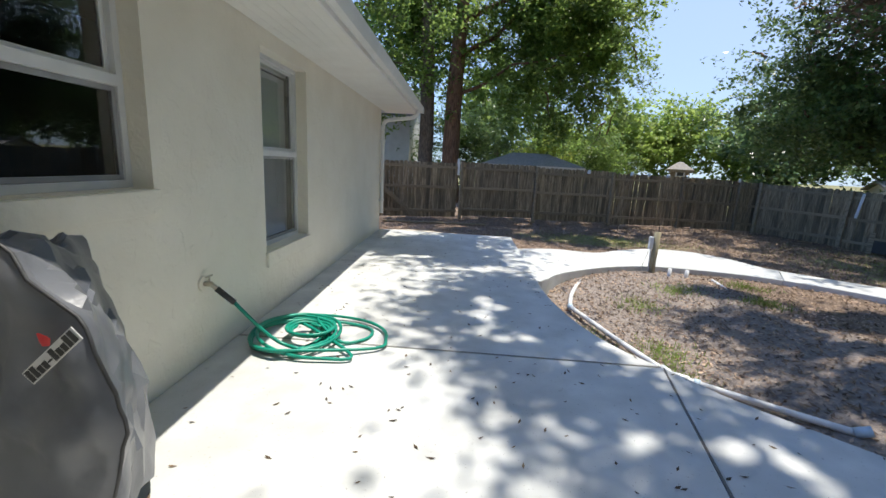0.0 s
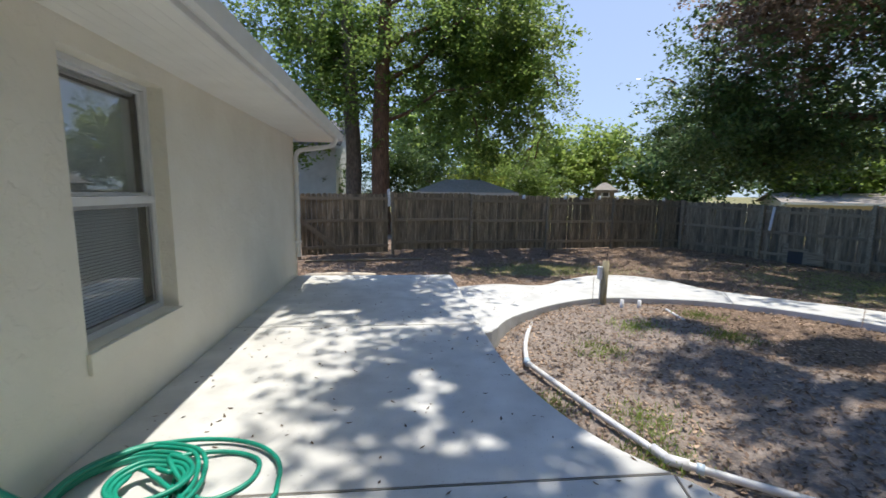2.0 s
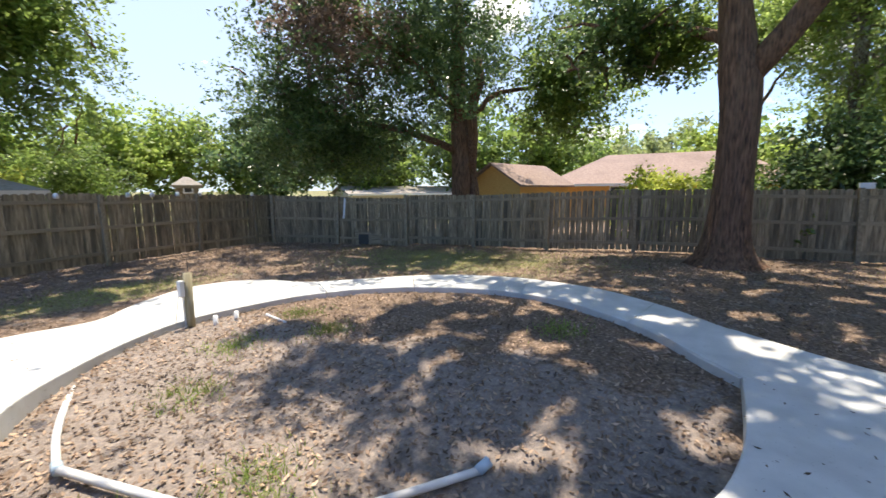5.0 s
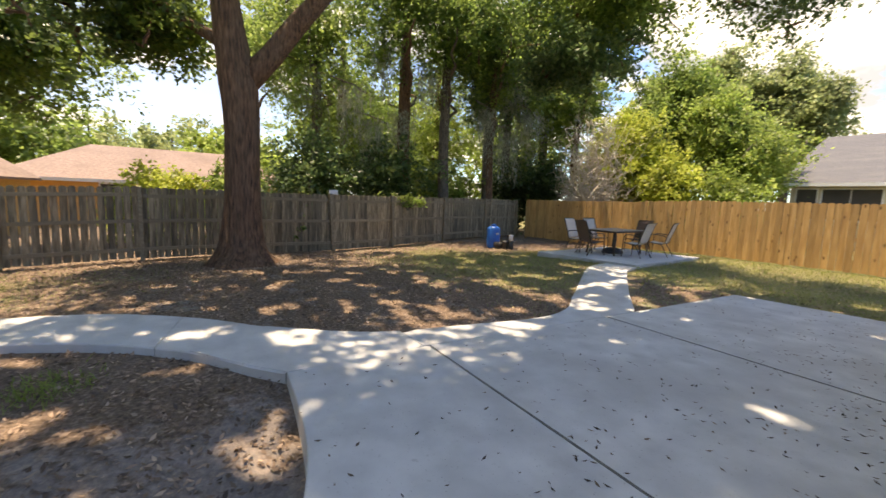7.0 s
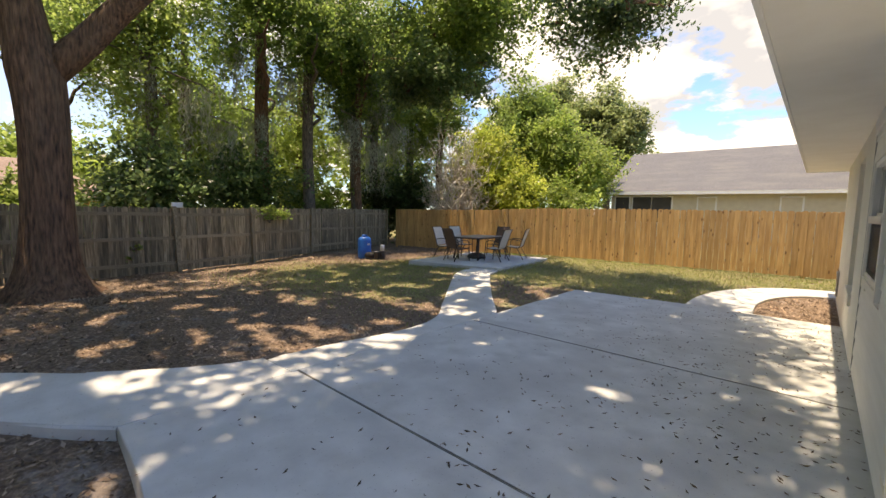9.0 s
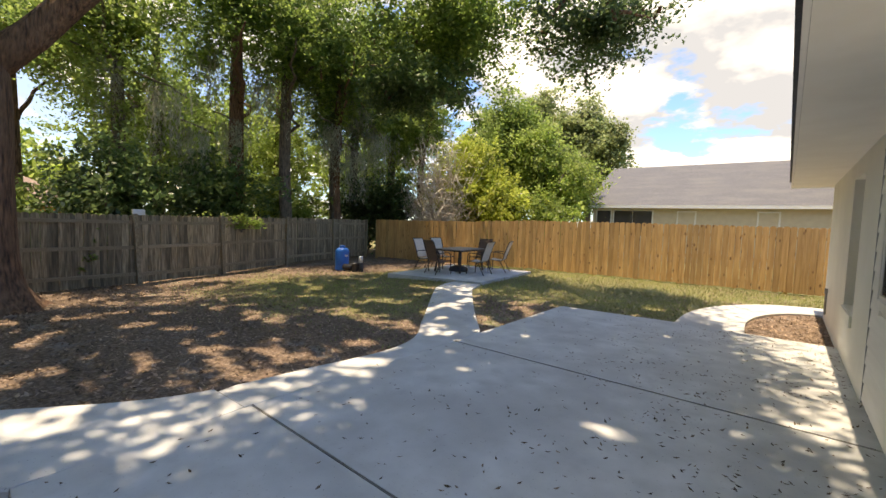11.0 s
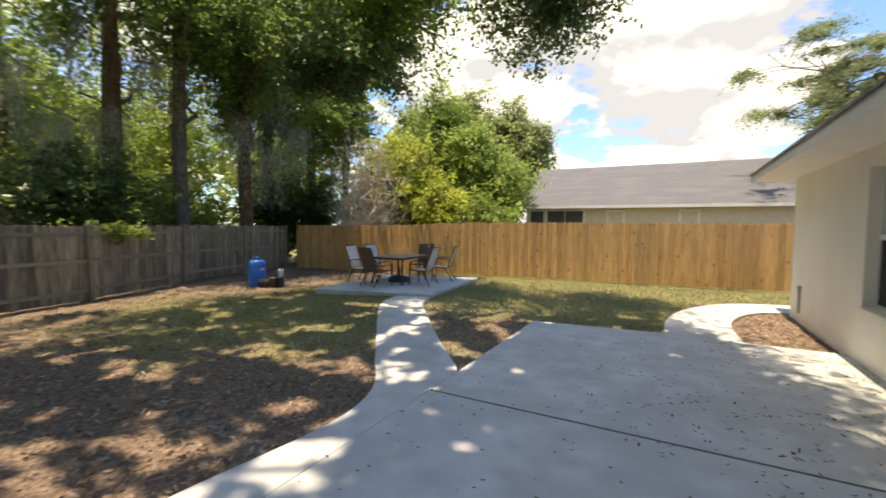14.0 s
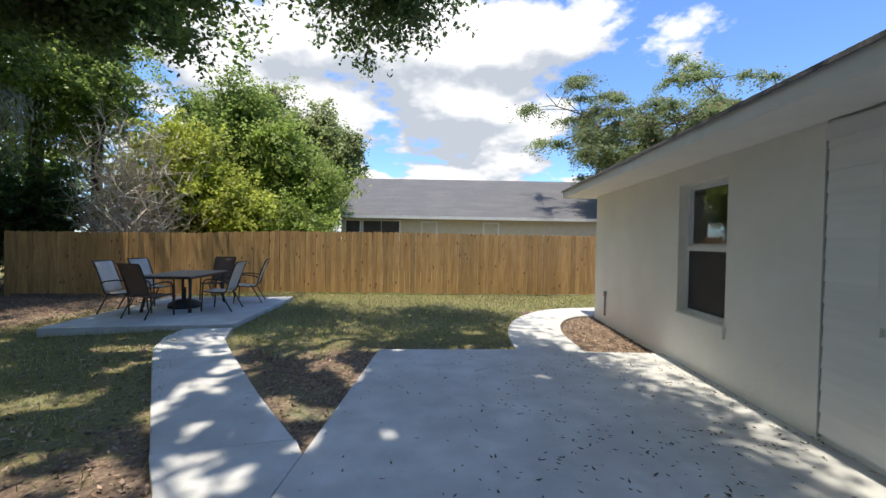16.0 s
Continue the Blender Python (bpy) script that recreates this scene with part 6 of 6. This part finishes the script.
PADZ = 0.031
light_chair = thing("patio_chair", pose(10.22, -7.5, PADZ, 0, 0, 96), "tan woven sling patio chair with brown metal arms", "chair", "chairs round the patio table")
chair_parts(light_chair, M_SLING)
dark_chair = thing("patio_chair", pose(9.42, -7.12, PADZ, 0, 0, 168), "brown woven sling patio chair with brown metal arms", "chair", "chairs round the patio table")
chair_parts(dark_chair, M_SLINGD)
copy_thing(light_chair, pose(10.35, -8.45, PADZ, 0, 0, 84))
copy_thing(light_chair, pose(8.62, -8.05, PADZ, 0, 0, -84))
copy_thing(light_chair, pose(8.62, -9.15, PADZ, 0, 0, -72))
copy_thing(dark_chair, pose(9.55, -9.45, PADZ, 0, 0, 4))

table = thing("patio_table", pose(9.5, -8.25, PADZ, 0, 0, 6), "rectangular slatted patio table with brown metal legs", "table")
part("table_frame", (lambda b: (add_box(b, -0.5, 0.5, -0.78, -0.74, 0.66, 0.70), add_box(b, -0.5, 0.5, 0.74, 0.78, 0.66, 0.70), add_box(b, -0.5, -0.46, -0.74, 0.74, 0.66, 0.70), add_box(b, 0.46, 0.5, -0.74, 0.74, 0.66, 0.70), b)[-1])(bmesh.new()), M_BROWN, table)
for i in range(9):
    x = -0.5 + 1.0 / 9 * i
    part("slat", box(x + 0.003, x + 0.108, -0.79, 0.79, 0.702, 0.722, 0.004), M_TABLE, table)
for sx in (-1, 1):
    for sy in (-1, 1):
        part("leg", tube([(sx * 0.44, sy * 0.68, 0.70), (sx * 0.43, sy * 0.66, 0.3), (sx * 0.46, sy * 0.72, 0.0)], [0.032, 0.028, 0.032], 8), M_BROWN, table, smooth=True)
ub = thing("umbrella_base", pose(9.5, -8.2, PADZ), "black round umbrella base standing under the table", "umbrella base")
part("weight", lathe([(0.30, 0.0), (0.31, 0.03), (0.29, 0.10), (0.16, 0.16), (0.06, 0.18)], 24), M_BLACK, ub, smooth=True)
part("tube", lathe([(0.03, 0.17), (0.03, 0.42), (0.026, 0.42), (0.026, 0.17)], 12), M_BLACK, ub)

bz = yard_z(13.45, -6.55)
barrel = thing("filter_barrel", pose(13.45, -6.6, bz), "bright blue plastic pool filter tank", "filter tank")
part("tank", lathe([(0.20, -0.02), (0.235, 0.02), (0.24, 0.1), (0.24, 0.66), (0.22, 0.74), (0.15, 0.79), (0.06, 0.81)], 28), M_BLUE, barrel, smooth=True)
part("valve", lathe([(0.09, 0.80), (0.10, 0.83), (0.09, 0.87), (0.03, 0.88)], 18), M_BLUE, barrel, smooth=True)
part("port", tube([(-0.2, 0.02, 0.22), (-0.36, 0.04, 0.22)], 0.035, 10), M_BLACK, barrel)
part("label", box(-0.246, -0.236, -0.06, 0.06, 0.5, 0.56), M_LOGO, barrel, "pale unreadable label")
pump = thing("pool_pump", pose(12.95, -6.55, bz), "black pool pump on the ground beside the blue tank", "pump")
part("motor", tube([(0.2, 0.08, 0.16), (-0.12, 0.0, 0.16)], 0.10, 16), M_BLACK, pump, smooth=True)
part("strainer_pot", lathe([(0.09, -0.02), (0.10, 0.02), (0.10, 0.26), (0.12, 0.27), (0.12, 0.31), (0.05, 0.33)], 20), M_BLACK, pump, smooth=True)
pump.children[-1].matrix_basis = pose(-0.24, -0.03, 0)
part("foot", box(-0.16, 0.2, -0.08, 0.12, -0.02, 0.05, 0.008), M_BLACK, pump)
cart = thing("filter_canister", pose(12.62, -6.75, bz), "black canister with a white cartridge on top", "canister")
part("canister", lathe([(0.10, -0.02), (0.105, 0.0), (0.105, 0.28), (0.09, 0.33)], 20), M_BLACK, cart, smooth=True)
part("cartridge", lathe([(0.075, 0.33), (0.075, 0.54), (0.07, 0.545)], 20), M_PVC, cart, "white cartridge", smooth=True)

DZ = -0.43


def pipe(label, pts, r, fittings=(), steps=5):
    p0 = pts[0]
    pi = thing("pvc_pipe", pose(p0[0], p0[1], DZ), label, "pipe", "pool pipes")
    line = smooth_line([(x - p0[0], y - p0[1], r + zz) for x, y, zz in pts], steps)
    part("pipe", tube(line, r, 12), M_PVC, pi, smooth=True)
    for (a, b, rr, m) in fittings:
        part("coupling", tube([(a[0] - p0[0], a[1] - p0[1], a[2] + r), (b[0] - p0[0], b[1] - p0[1], b[2] + r)], rr, 14), m, pi, "blue-stained coupling", smooth=True)
    return pi


pipe("grey-white plastic pool pipe curving across the soil", [(2.14, 7.82, 0.06), (1.86, 7.28, 0.05), (1.64, 6.74, 0.04), (1.49, 6.22, 0.04)], 0.029, [((1.505, 6.27, 0.04), (1.485, 6.16, 0.04), 0.037, M_PVCB)])
pipe("straight white plastic pool pipe lying on the soil", [(1.49, 6.19, 0.04), (1.62, 5.66, 0.04), (1.77, 5.12, 0.03), (1.98, 4.47, 0.02)], 0.030, [((1.955, 4.55, 0.03), (1.995, 4.42, 0.02), 0.040, M_PVC)])
pipe("white plastic pool pipe with an elbow at its end", [(1.99, 4.42, 0.02), (2.13, 4.30, 0.03), (2.45, 4.06, 0.03), (2.72, 3.87, 0.03), (3.02, 3.66, 0.03)], 0.029, [((1.98, 4.43, 0.02), (2.10, 4.33, 0.03), 0.041, M_PVC), ((2.13, 4.30, 0.03), (2.17, 4.27, 0.03), 0.039, M_PVCB), ((2.99, 3.68, 0.03), (3.07, 3.63, 0.08), 0.039, M_PVCB)])
pipe("thin white plastic pipe lying among the leaves", [(2.24, 7.75, 0.0), (2.6, 7.86, 0.02), (2.88, 7.94, 0.03)], 0.016)
pipe("short white plastic pipe lying on the soil", [(4.30, 7.80, 0.16), (4.25, 7.52, 0.16), (4.20, 7.24, 0.16)], 0.02)
for x, y in ((3.73, 8.12), (4.0, 8.06)):
    st = thing("pipe_stub", pose(x, y, -0.40), "short upright white pipe stub by the walk", "pipe", "pipe stubs")
    part("stub", lathe([(0.03, -0.02), (0.03, 0.24), (0.025, 0.24), (0.025, 0.1)], 16), M_PVC, st, smooth=True)
post = thing("utility_post", pose(3.52, 8.36, -0.38), "stubby wooden post with a grey outlet box", "post")
bm = bmesh.new()
add_tube(bm, [(0, 0, -0.1), (0.0, 0, 0.3), (0.012, 0.0, 0.83)], [0.058, 0.056, 0.054], 12)
part("stake", bm, M_POSTW, post, smooth=True)
part("outlet_box", box(-0.115, -0.055, -0.04, 0.04, 0.52, 0.74, 0.006), M_PVC, post)
part("conduit", tube([(-0.07, 0, 0.52), (-0.068, 0, 0.2), (-0.066, 0, -0.05)], 0.012, 8), M_PVC, post)
part("wire", tube([(0.02, 0.0, 0.83), (0.03, 0.01, 0.92), (0.025, 0.0, 1.0)], 0.005, 6), M_BLACK, post)

log = thing("fallen_log", pose(-0.9, 10.6, yard_z(-0.9, 10.6) + 0.05), "pale weathered log lying at the slab edge", "log")
part("wood", tube([(-1.0, 0.0, 0.02), (-0.4, 0.05, 0.03), (0.1, 0.02, 0.03), (0.45, 0.05, 0.02)], [0.075, 0.085, 0.08, 0.06], 12), M_TWIG, log, smooth=True)
plank = thing("loose_board", pose(-0.9, 13.05, yard_z(-0.9, 13.05) + 0.01, 0, 0, 6), "long grey board lying below the gate", "board")
part("wood", box(-1.5, 1.6, -0.06, 0.06, 0.0, 0.045, 0.006), M_OLDRAIL, plank)

for i, (x, y) in enumerate([(4.1, 14.9), (5.6, 15.15), (6.2, 15.25), (6.9, 15.36), (7.6, 15.47), (9.55, 15.79)]):
    lamp = thing("solar_cap", pose(x, y - 0.04, yard_z(x, y) + 1.70), "small white solar light fixed on the fence top", "solar light", "fence lights")
    part("cap", lathe([(0.05, 0.0), (0.055, 0.06), (0.045, 0.11), (0.02, 0.13)], 12), M_PVC, lamp, smooth=True)

# hose and tap
tap = thing("hose_tap", pose(-1.858, 3.44, 0.56), "brass hose tap on a rough plaster patch", "tap")
part("flange", tube([(0, 0, 0), (0.015, 0, 0)], 0.055, 16), M_STUCCO, tap)
part("body", tube([(0.01, 0, 0), (0.06, 0, 0), (0.10, 0, -0.03)], [0.018, 0.02, 0.017], 12), M_METAL, tap, smooth=True)
part("handle", (lambda b: (add_box(b, 0.045, 0.055, -0.04, 0.04, 0.05, 0.062, None, 0.004), add_tube(b, [(0.05, 0, 0.01), (0.05, 0, 0.055)], 0.006, 8), b)[-1])(bmesh.new()), M_METAL, tap)
hose = thing("garden_hose", pose(0, 0, 0), "green rubber garden hose coiled on the patio", "hose")
part("collar", tube([(-1.76, 3.44, 0.53), (-1.66, 3.48, 0.42)], 0.021, 12), M_BLACK, hose, "black strain-relief sleeve", smooth=True)
rng = np.random.default_rng(9)
hp = [(-1.66, 3.48, 0.42), (-1.60, 3.52, 0.32), (-1.50, 3.58, 0.17), (-1.38, 3.60, 0.075), (-1.24, 3.58, 0.05)]
for k in range(5 * 14):
    a = -0.9 + 2 * math.pi * k / 14
    lo = k // 14
    rx, ry = 0.27 + 0.018 * lo + rng.normal() * 0.006, 0.30 + 0.022 * lo + rng.normal() * 0.008
    hp.append((-1.45 + 0.02 * lo + rx * math.cos(a), 3.87 + ry * math.sin(a), 0.016 + 0.012 * lo + 0.006 * math.sin(3 * a)))
for k in range(1, 15):
    a = -0.9 + 2 * math.pi * k / 14
    hp.append((-1.16 + 0.52 * math.cos(a), 3.90 + 0.42 * math.sin(a), 0.03 + 0.05 * max(0, -math.cos(a))))
for k in range(3 * 10):
    a = 2.2 + 2 * math.pi * k / 10
    r = 0.15 + 0.02 * (k // 10)
    hp.append((-1.26 + r * math.cos(a), 3.88 + r * 0.9 * math.sin(a), 0.075 + 0.014 * (k // 10)))
hp += [(-1.08, 3.86, 0.05), (-0.95, 3.80, 0.02), (-0.80, 3.92, 0.016), (-0.80, 4.10, 0.016), (-0.98, 4.2, 0.016), (-1.2, 4.15, 0.05), (-1.3, 4.02, 0.07), (-1.2, 3.95, 0.08)]
part("tube", tube(smooth_line(hp, 4), 0.0135, 8), M_HOSE, hose, smooth=True)

# covered grill, seen from its end
grill = thing("covered_grill", pose(-1.55, 1.78, 0), "gas grill under a creased black vinyl cover", "grill")
NEAR = [(-0.27, 0.1), (-0.25, 0.721), (-0.2, 1.107), (0.1, 1.193), (0.221, 1.185), (0.298, 1.099), (0.41, 0.996), (0.462, 0.893), (0.496, 0.764), (0.513, 0.634), (0.47, 0.48), (0.393, 0.1)]
FAR = [(-0.096, 0.1), (-0.096, 0.721), (-0.087, 0.996), (-0.079, 1.065), (-0.061, 1.082), (-0.036, 1.047), (-0.018, 0.953), (0.007, 0.867), (0.076, 0.738), (0.111, 0.6), (0.154, 0.428), (0.154, 0.1)]
near = smooth_line([(a, 0, b) for a, b in NEAR], 3)
far = smooth_line([(a, 0.533, b) for a, b in FAR], 3)
bm = bmesh.new()
rows = []
NV = 12
crease = random.Random(21)
for j in range(NV + 1):
    v = j / NV
    row = []
    for i, (p, q) in enumerate(zip(near, far)):
        w = p.lerp(q, v)
        c = w * 6.0
        fold = abs(noise.noise(c * 0.8 + Vector((3, 1, 0)))) + 0.5 * abs(noise.noise(c * 1.9))
        tri = abs(((w.z * 2.1 + w.y * 3.4 + w.x * 1.3) % 1.0) - 0.5) + abs(((w.y * 4.2 - w.z * 2.7 + 0.3) % 1.0) - 0.5)
        k = ((fold - 0.35) * 0.06 + (tri - 0.5) * 0.05 + crease.uniform(-0.007, 0.007)) * (0.35 + 0.65 * S(v * 6))
        out = Vector((w.x + 0.02, 0, w.z - 0.45)).normalized()
        row.append(bm.verts.new(w + out * k + Vector((0, 0.02 * noise.noise(c * 1.4), 0))))
    rows.append(row)
for a, b in zip(rows, rows[1:]):
    for i in range(len(near) - 1):
        bm.faces.new((a[i], a[i + 1], b[i + 1], b[i]))
bm.faces.new(rows[-1])
bmesh.ops.recalc_face_normals(bm, faces=bm.faces[:])
edge = [v.co.copy() for v in rows[0]]
bmesh.ops.triangulate(bm, faces=bm.faces[:])
cover = part("cover", bm, M_COVER, grill, smooth=True)
cover.data.set_sharp_from_angle(angle=radians(20))
# the end panel: rings that shrink inwards from the piped edge, gently dented
bm = bmesh.new()
rings = []
mid = Vector((0.15, 0, 0.62))
for s in (1.0, 0.96, 0.88, 0.78, 0.66, 0.54, 0.42, 0.30, 0.18, 0.07):
    ring = []
    for e in edge:
        p = mid.lerp(e, s)
        dent = 0.035 * noise.noise(p * 5.0) + 0.02 * noise.noise(p * 11.0) - 0.02
        ring.append(bm.verts.new(p + Vector((0, dent * S((1 - s) * 6) - 0.004 * (s < 1), 0))))
    rings.append(ring)
for a, b in zip(rings, rings[1:]):
    for i in range(len(a)):
        bm.faces.new((a[i - 1], a[i], b[i], b[i - 1]))
bm.faces.new(rings[-1])
bmesh.ops.recalc_face_normals(bm, faces=bm.faces[:])
part("end_panel", bm, M_COVER, grill, smooth=True)
part("piping", tube([e + Vector((0, -0.004, 0)) for e in edge], 0.006, 6), M_BLACK, grill, smooth=True)
for sx in (-0.2, 0.0):
    for sy in (0.08, 0.5):
        part("leg", box(sx - 0.02, sx + 0.02, sy - 0.02, sy + 0.02, 0.0, 0.3), M_BLACK, grill)
logo = part("emblem", box(-0.16, 0.16, -0.004, 0.0, -0.032, 0.032, 0.002), M_LOGO, grill, "pale printed emblem bar")
logo.matrix_basis = pose(0.372, -0.045, 0.896) @ pose(0, 0, 0, 0, -43, 0) @ Matrix.Scale(0.68, 4)
for k in range(10):
    part("glyph", box(-0.152 + k * 0.0305, -0.1265 + k * 0.0305, -0.006, -0.0045, -0.026 + 0.014 * (k == 4), 0.008 + 0.018 * (k in (0, 1, 5, 8, 9)) - 0.012 * (k == 4)), M_BLACK, logo)
fl = part("flame", lathe([(0.004, 0.0), (0.026, 0.016), (0.022, 0.034), (0.004, 0.066)], 10), M_RED, logo)
fl.matrix_basis = pose(0.03, -0.004, 0.036) @ Matrix.Diagonal((1, 0.08, 1, 1))
pl_ = thing("wall_box", pose(WALL_S + 0.001, -7.95, 0), "small grey outlet pipe low on the wall", "conduit")
part("conduit", tube([(0.02, 0, 0.12), (0.02, 0, 0.55)], 0.018, 8), M_GREYF, pl_)
part("bracket", box(0, 0.045, -0.035, 0.035, 0.5, 0.6, 0.004), M_GREYF, pl_)


# ---- litter and grass ----
rng = np.random.default_rng(77)
ALL_CONC = [np.array(p) for p in PATIO_PIECES] + [np.array(RING_C + POOL_C[::-1]), np.array(PAD), np.array(side_l + side_r), np.array([(5.83, -2.5), (8.3, -6.42), (7.56, -6.62), (4.9, -2.8)]), np.array(w_left + [(4.79, -2.4), (4.79, 2.0), (6.1, 2.1)])]


def on_concrete(x, y):
    r = np.zeros(x.shape, bool)
    for p in ALL_CONC:
        r |= inside(p, x, y)
    return r


def floor_z(x, y):
    zz = -0.06 - 0.18 * sv((x - 8) / 6) - 0.24 * sv((y - 2) / 9)
    return np.where(inside(POOL, x, y), np.minimum(-0.43 + 0.33 * np.maximum(sv((x - 2.5) / 2.4), 0.42 * sv((y - 6.4) / 1.6)), zz - 0.045), zz)


x, y = rng.uniform(-2.5, 15.5, 210000), rng.uniform(-12.0, 15.5, 210000)
pit_ = inside(POOL, x, y)
keep = ~on_concrete(x, y) & ~((x < 0.8) & (y < 9.7)) & (rng.random(210000) > 1.1 * np.clip(grass_amount(x, y) - 0.15, 0, 0.8)) & (pit_ | (rng.random(210000) < 0.8))
x, y = x[keep], y[keep]
pts = np.stack((x, y, floor_z(x, y) + rng.uniform(0.004, 0.03, len(x))), 1)
tagged(mesh_quads("leaf_litter", leaf_quads(rng, pts, 0.056, 0.024, 1.6), L_LITTER), "brown fallen leaves strewn over the soil", "leaves", kind="stuff")
x, y = rng.uniform(-1.7, 5.8, 9500), rng.uniform(-5.6, 9.4, 9500)
thick = np.where(y < 1.0, np.clip(1.15 - np.abs(x - 1.6) / 2.6, 0.22, 1) * (0.35 + 0.65 * (np.sin(x * 2.3 + y * 1.7) + np.sin(y * 3.1 - x) > -0.3)), 0.22)
keep = on_concrete(x, y) & ~inside(POOL, x, y) & (rng.random(9500) < thick)
x, y = x[keep], y[keep]
pts = np.stack((x, y, np.where((x > 4.8), -0.012, 0.007) + 0 * x), 1)
tagged(mesh_quads("patio_leaves", leaf_quads(rng, pts, 0.042, 0.015, 5.0), L_FALLEN), "scattered dry oak leaves on the concrete", "leaves", kind="stuff")
x, y = rng.uniform(-1.0, 15.5, 260000), rng.uniform(-12.3, 15.0, 260000)
keep = ~on_concrete(x, y) & ~inside(POOL, x, y) & ~((x < 0.85) & (y > -8.7)) & (rng.random(260000) < np.clip(grass_amount(x, y) - 0.27, 0, 0.6) * 1.9)
x, y = x[keep], y[keep]
pts = np.stack((x, y, floor_z(x, y) + 0.018), 1)
n = len(pts)
a = rng.uniform(0, 2 * math.pi, n)
t = np.stack((np.cos(a), np.sin(a), np.zeros(n)), 1) * 0.004
up_ = np.stack((rng.normal(0, 0.018, n), rng.normal(0, 0.018, n), rng.uniform(0.02, 0.055, n)), 1)
tagged(mesh_quads("grass", np.stack((pts - t, pts + t, pts + up_ + t * 0.3, pts + up_ - t * 0.3), 1), L_GRASS), "short patchy lawn grass", "grass", kind="stuff")
x, y = rng.normal(0, 1, (2, 2600))
cx = np.array([(2.2, 5.0), (2.6, 6.6), (4.2, 6.4), (1.35, 5.3), (2.0, 4.5), (5.4, 3.8), (3.4, 7.2), (4.6, 7.4)])
k = rng.integers(0, len(cx), 2600)
x, y = cx[k, 0] + x * 0.16, cx[k, 1] + y * 0.16
pts = np.stack((x, y, floor_z(x, y) + 0.01), 1)
a = rng.uniform(0, 2 * math.pi, 2600)
t = np.stack((np.cos(a), np.sin(a), np.zeros(2600)), 1) * 0.005
up_ = np.stack((rng.normal(0, 0.03, 2600), rng.normal(0, 0.03, 2600), rng.uniform(0.02, 0.08, 2600)), 1)
tagged(mesh_quads("weeds", np.stack((pts - t, pts + t, pts + up_ + t * 0.3, pts + up_ - t * 0.3), 1), L_MID), "small green weeds in the bare soil", "weeds", kind="stuff")
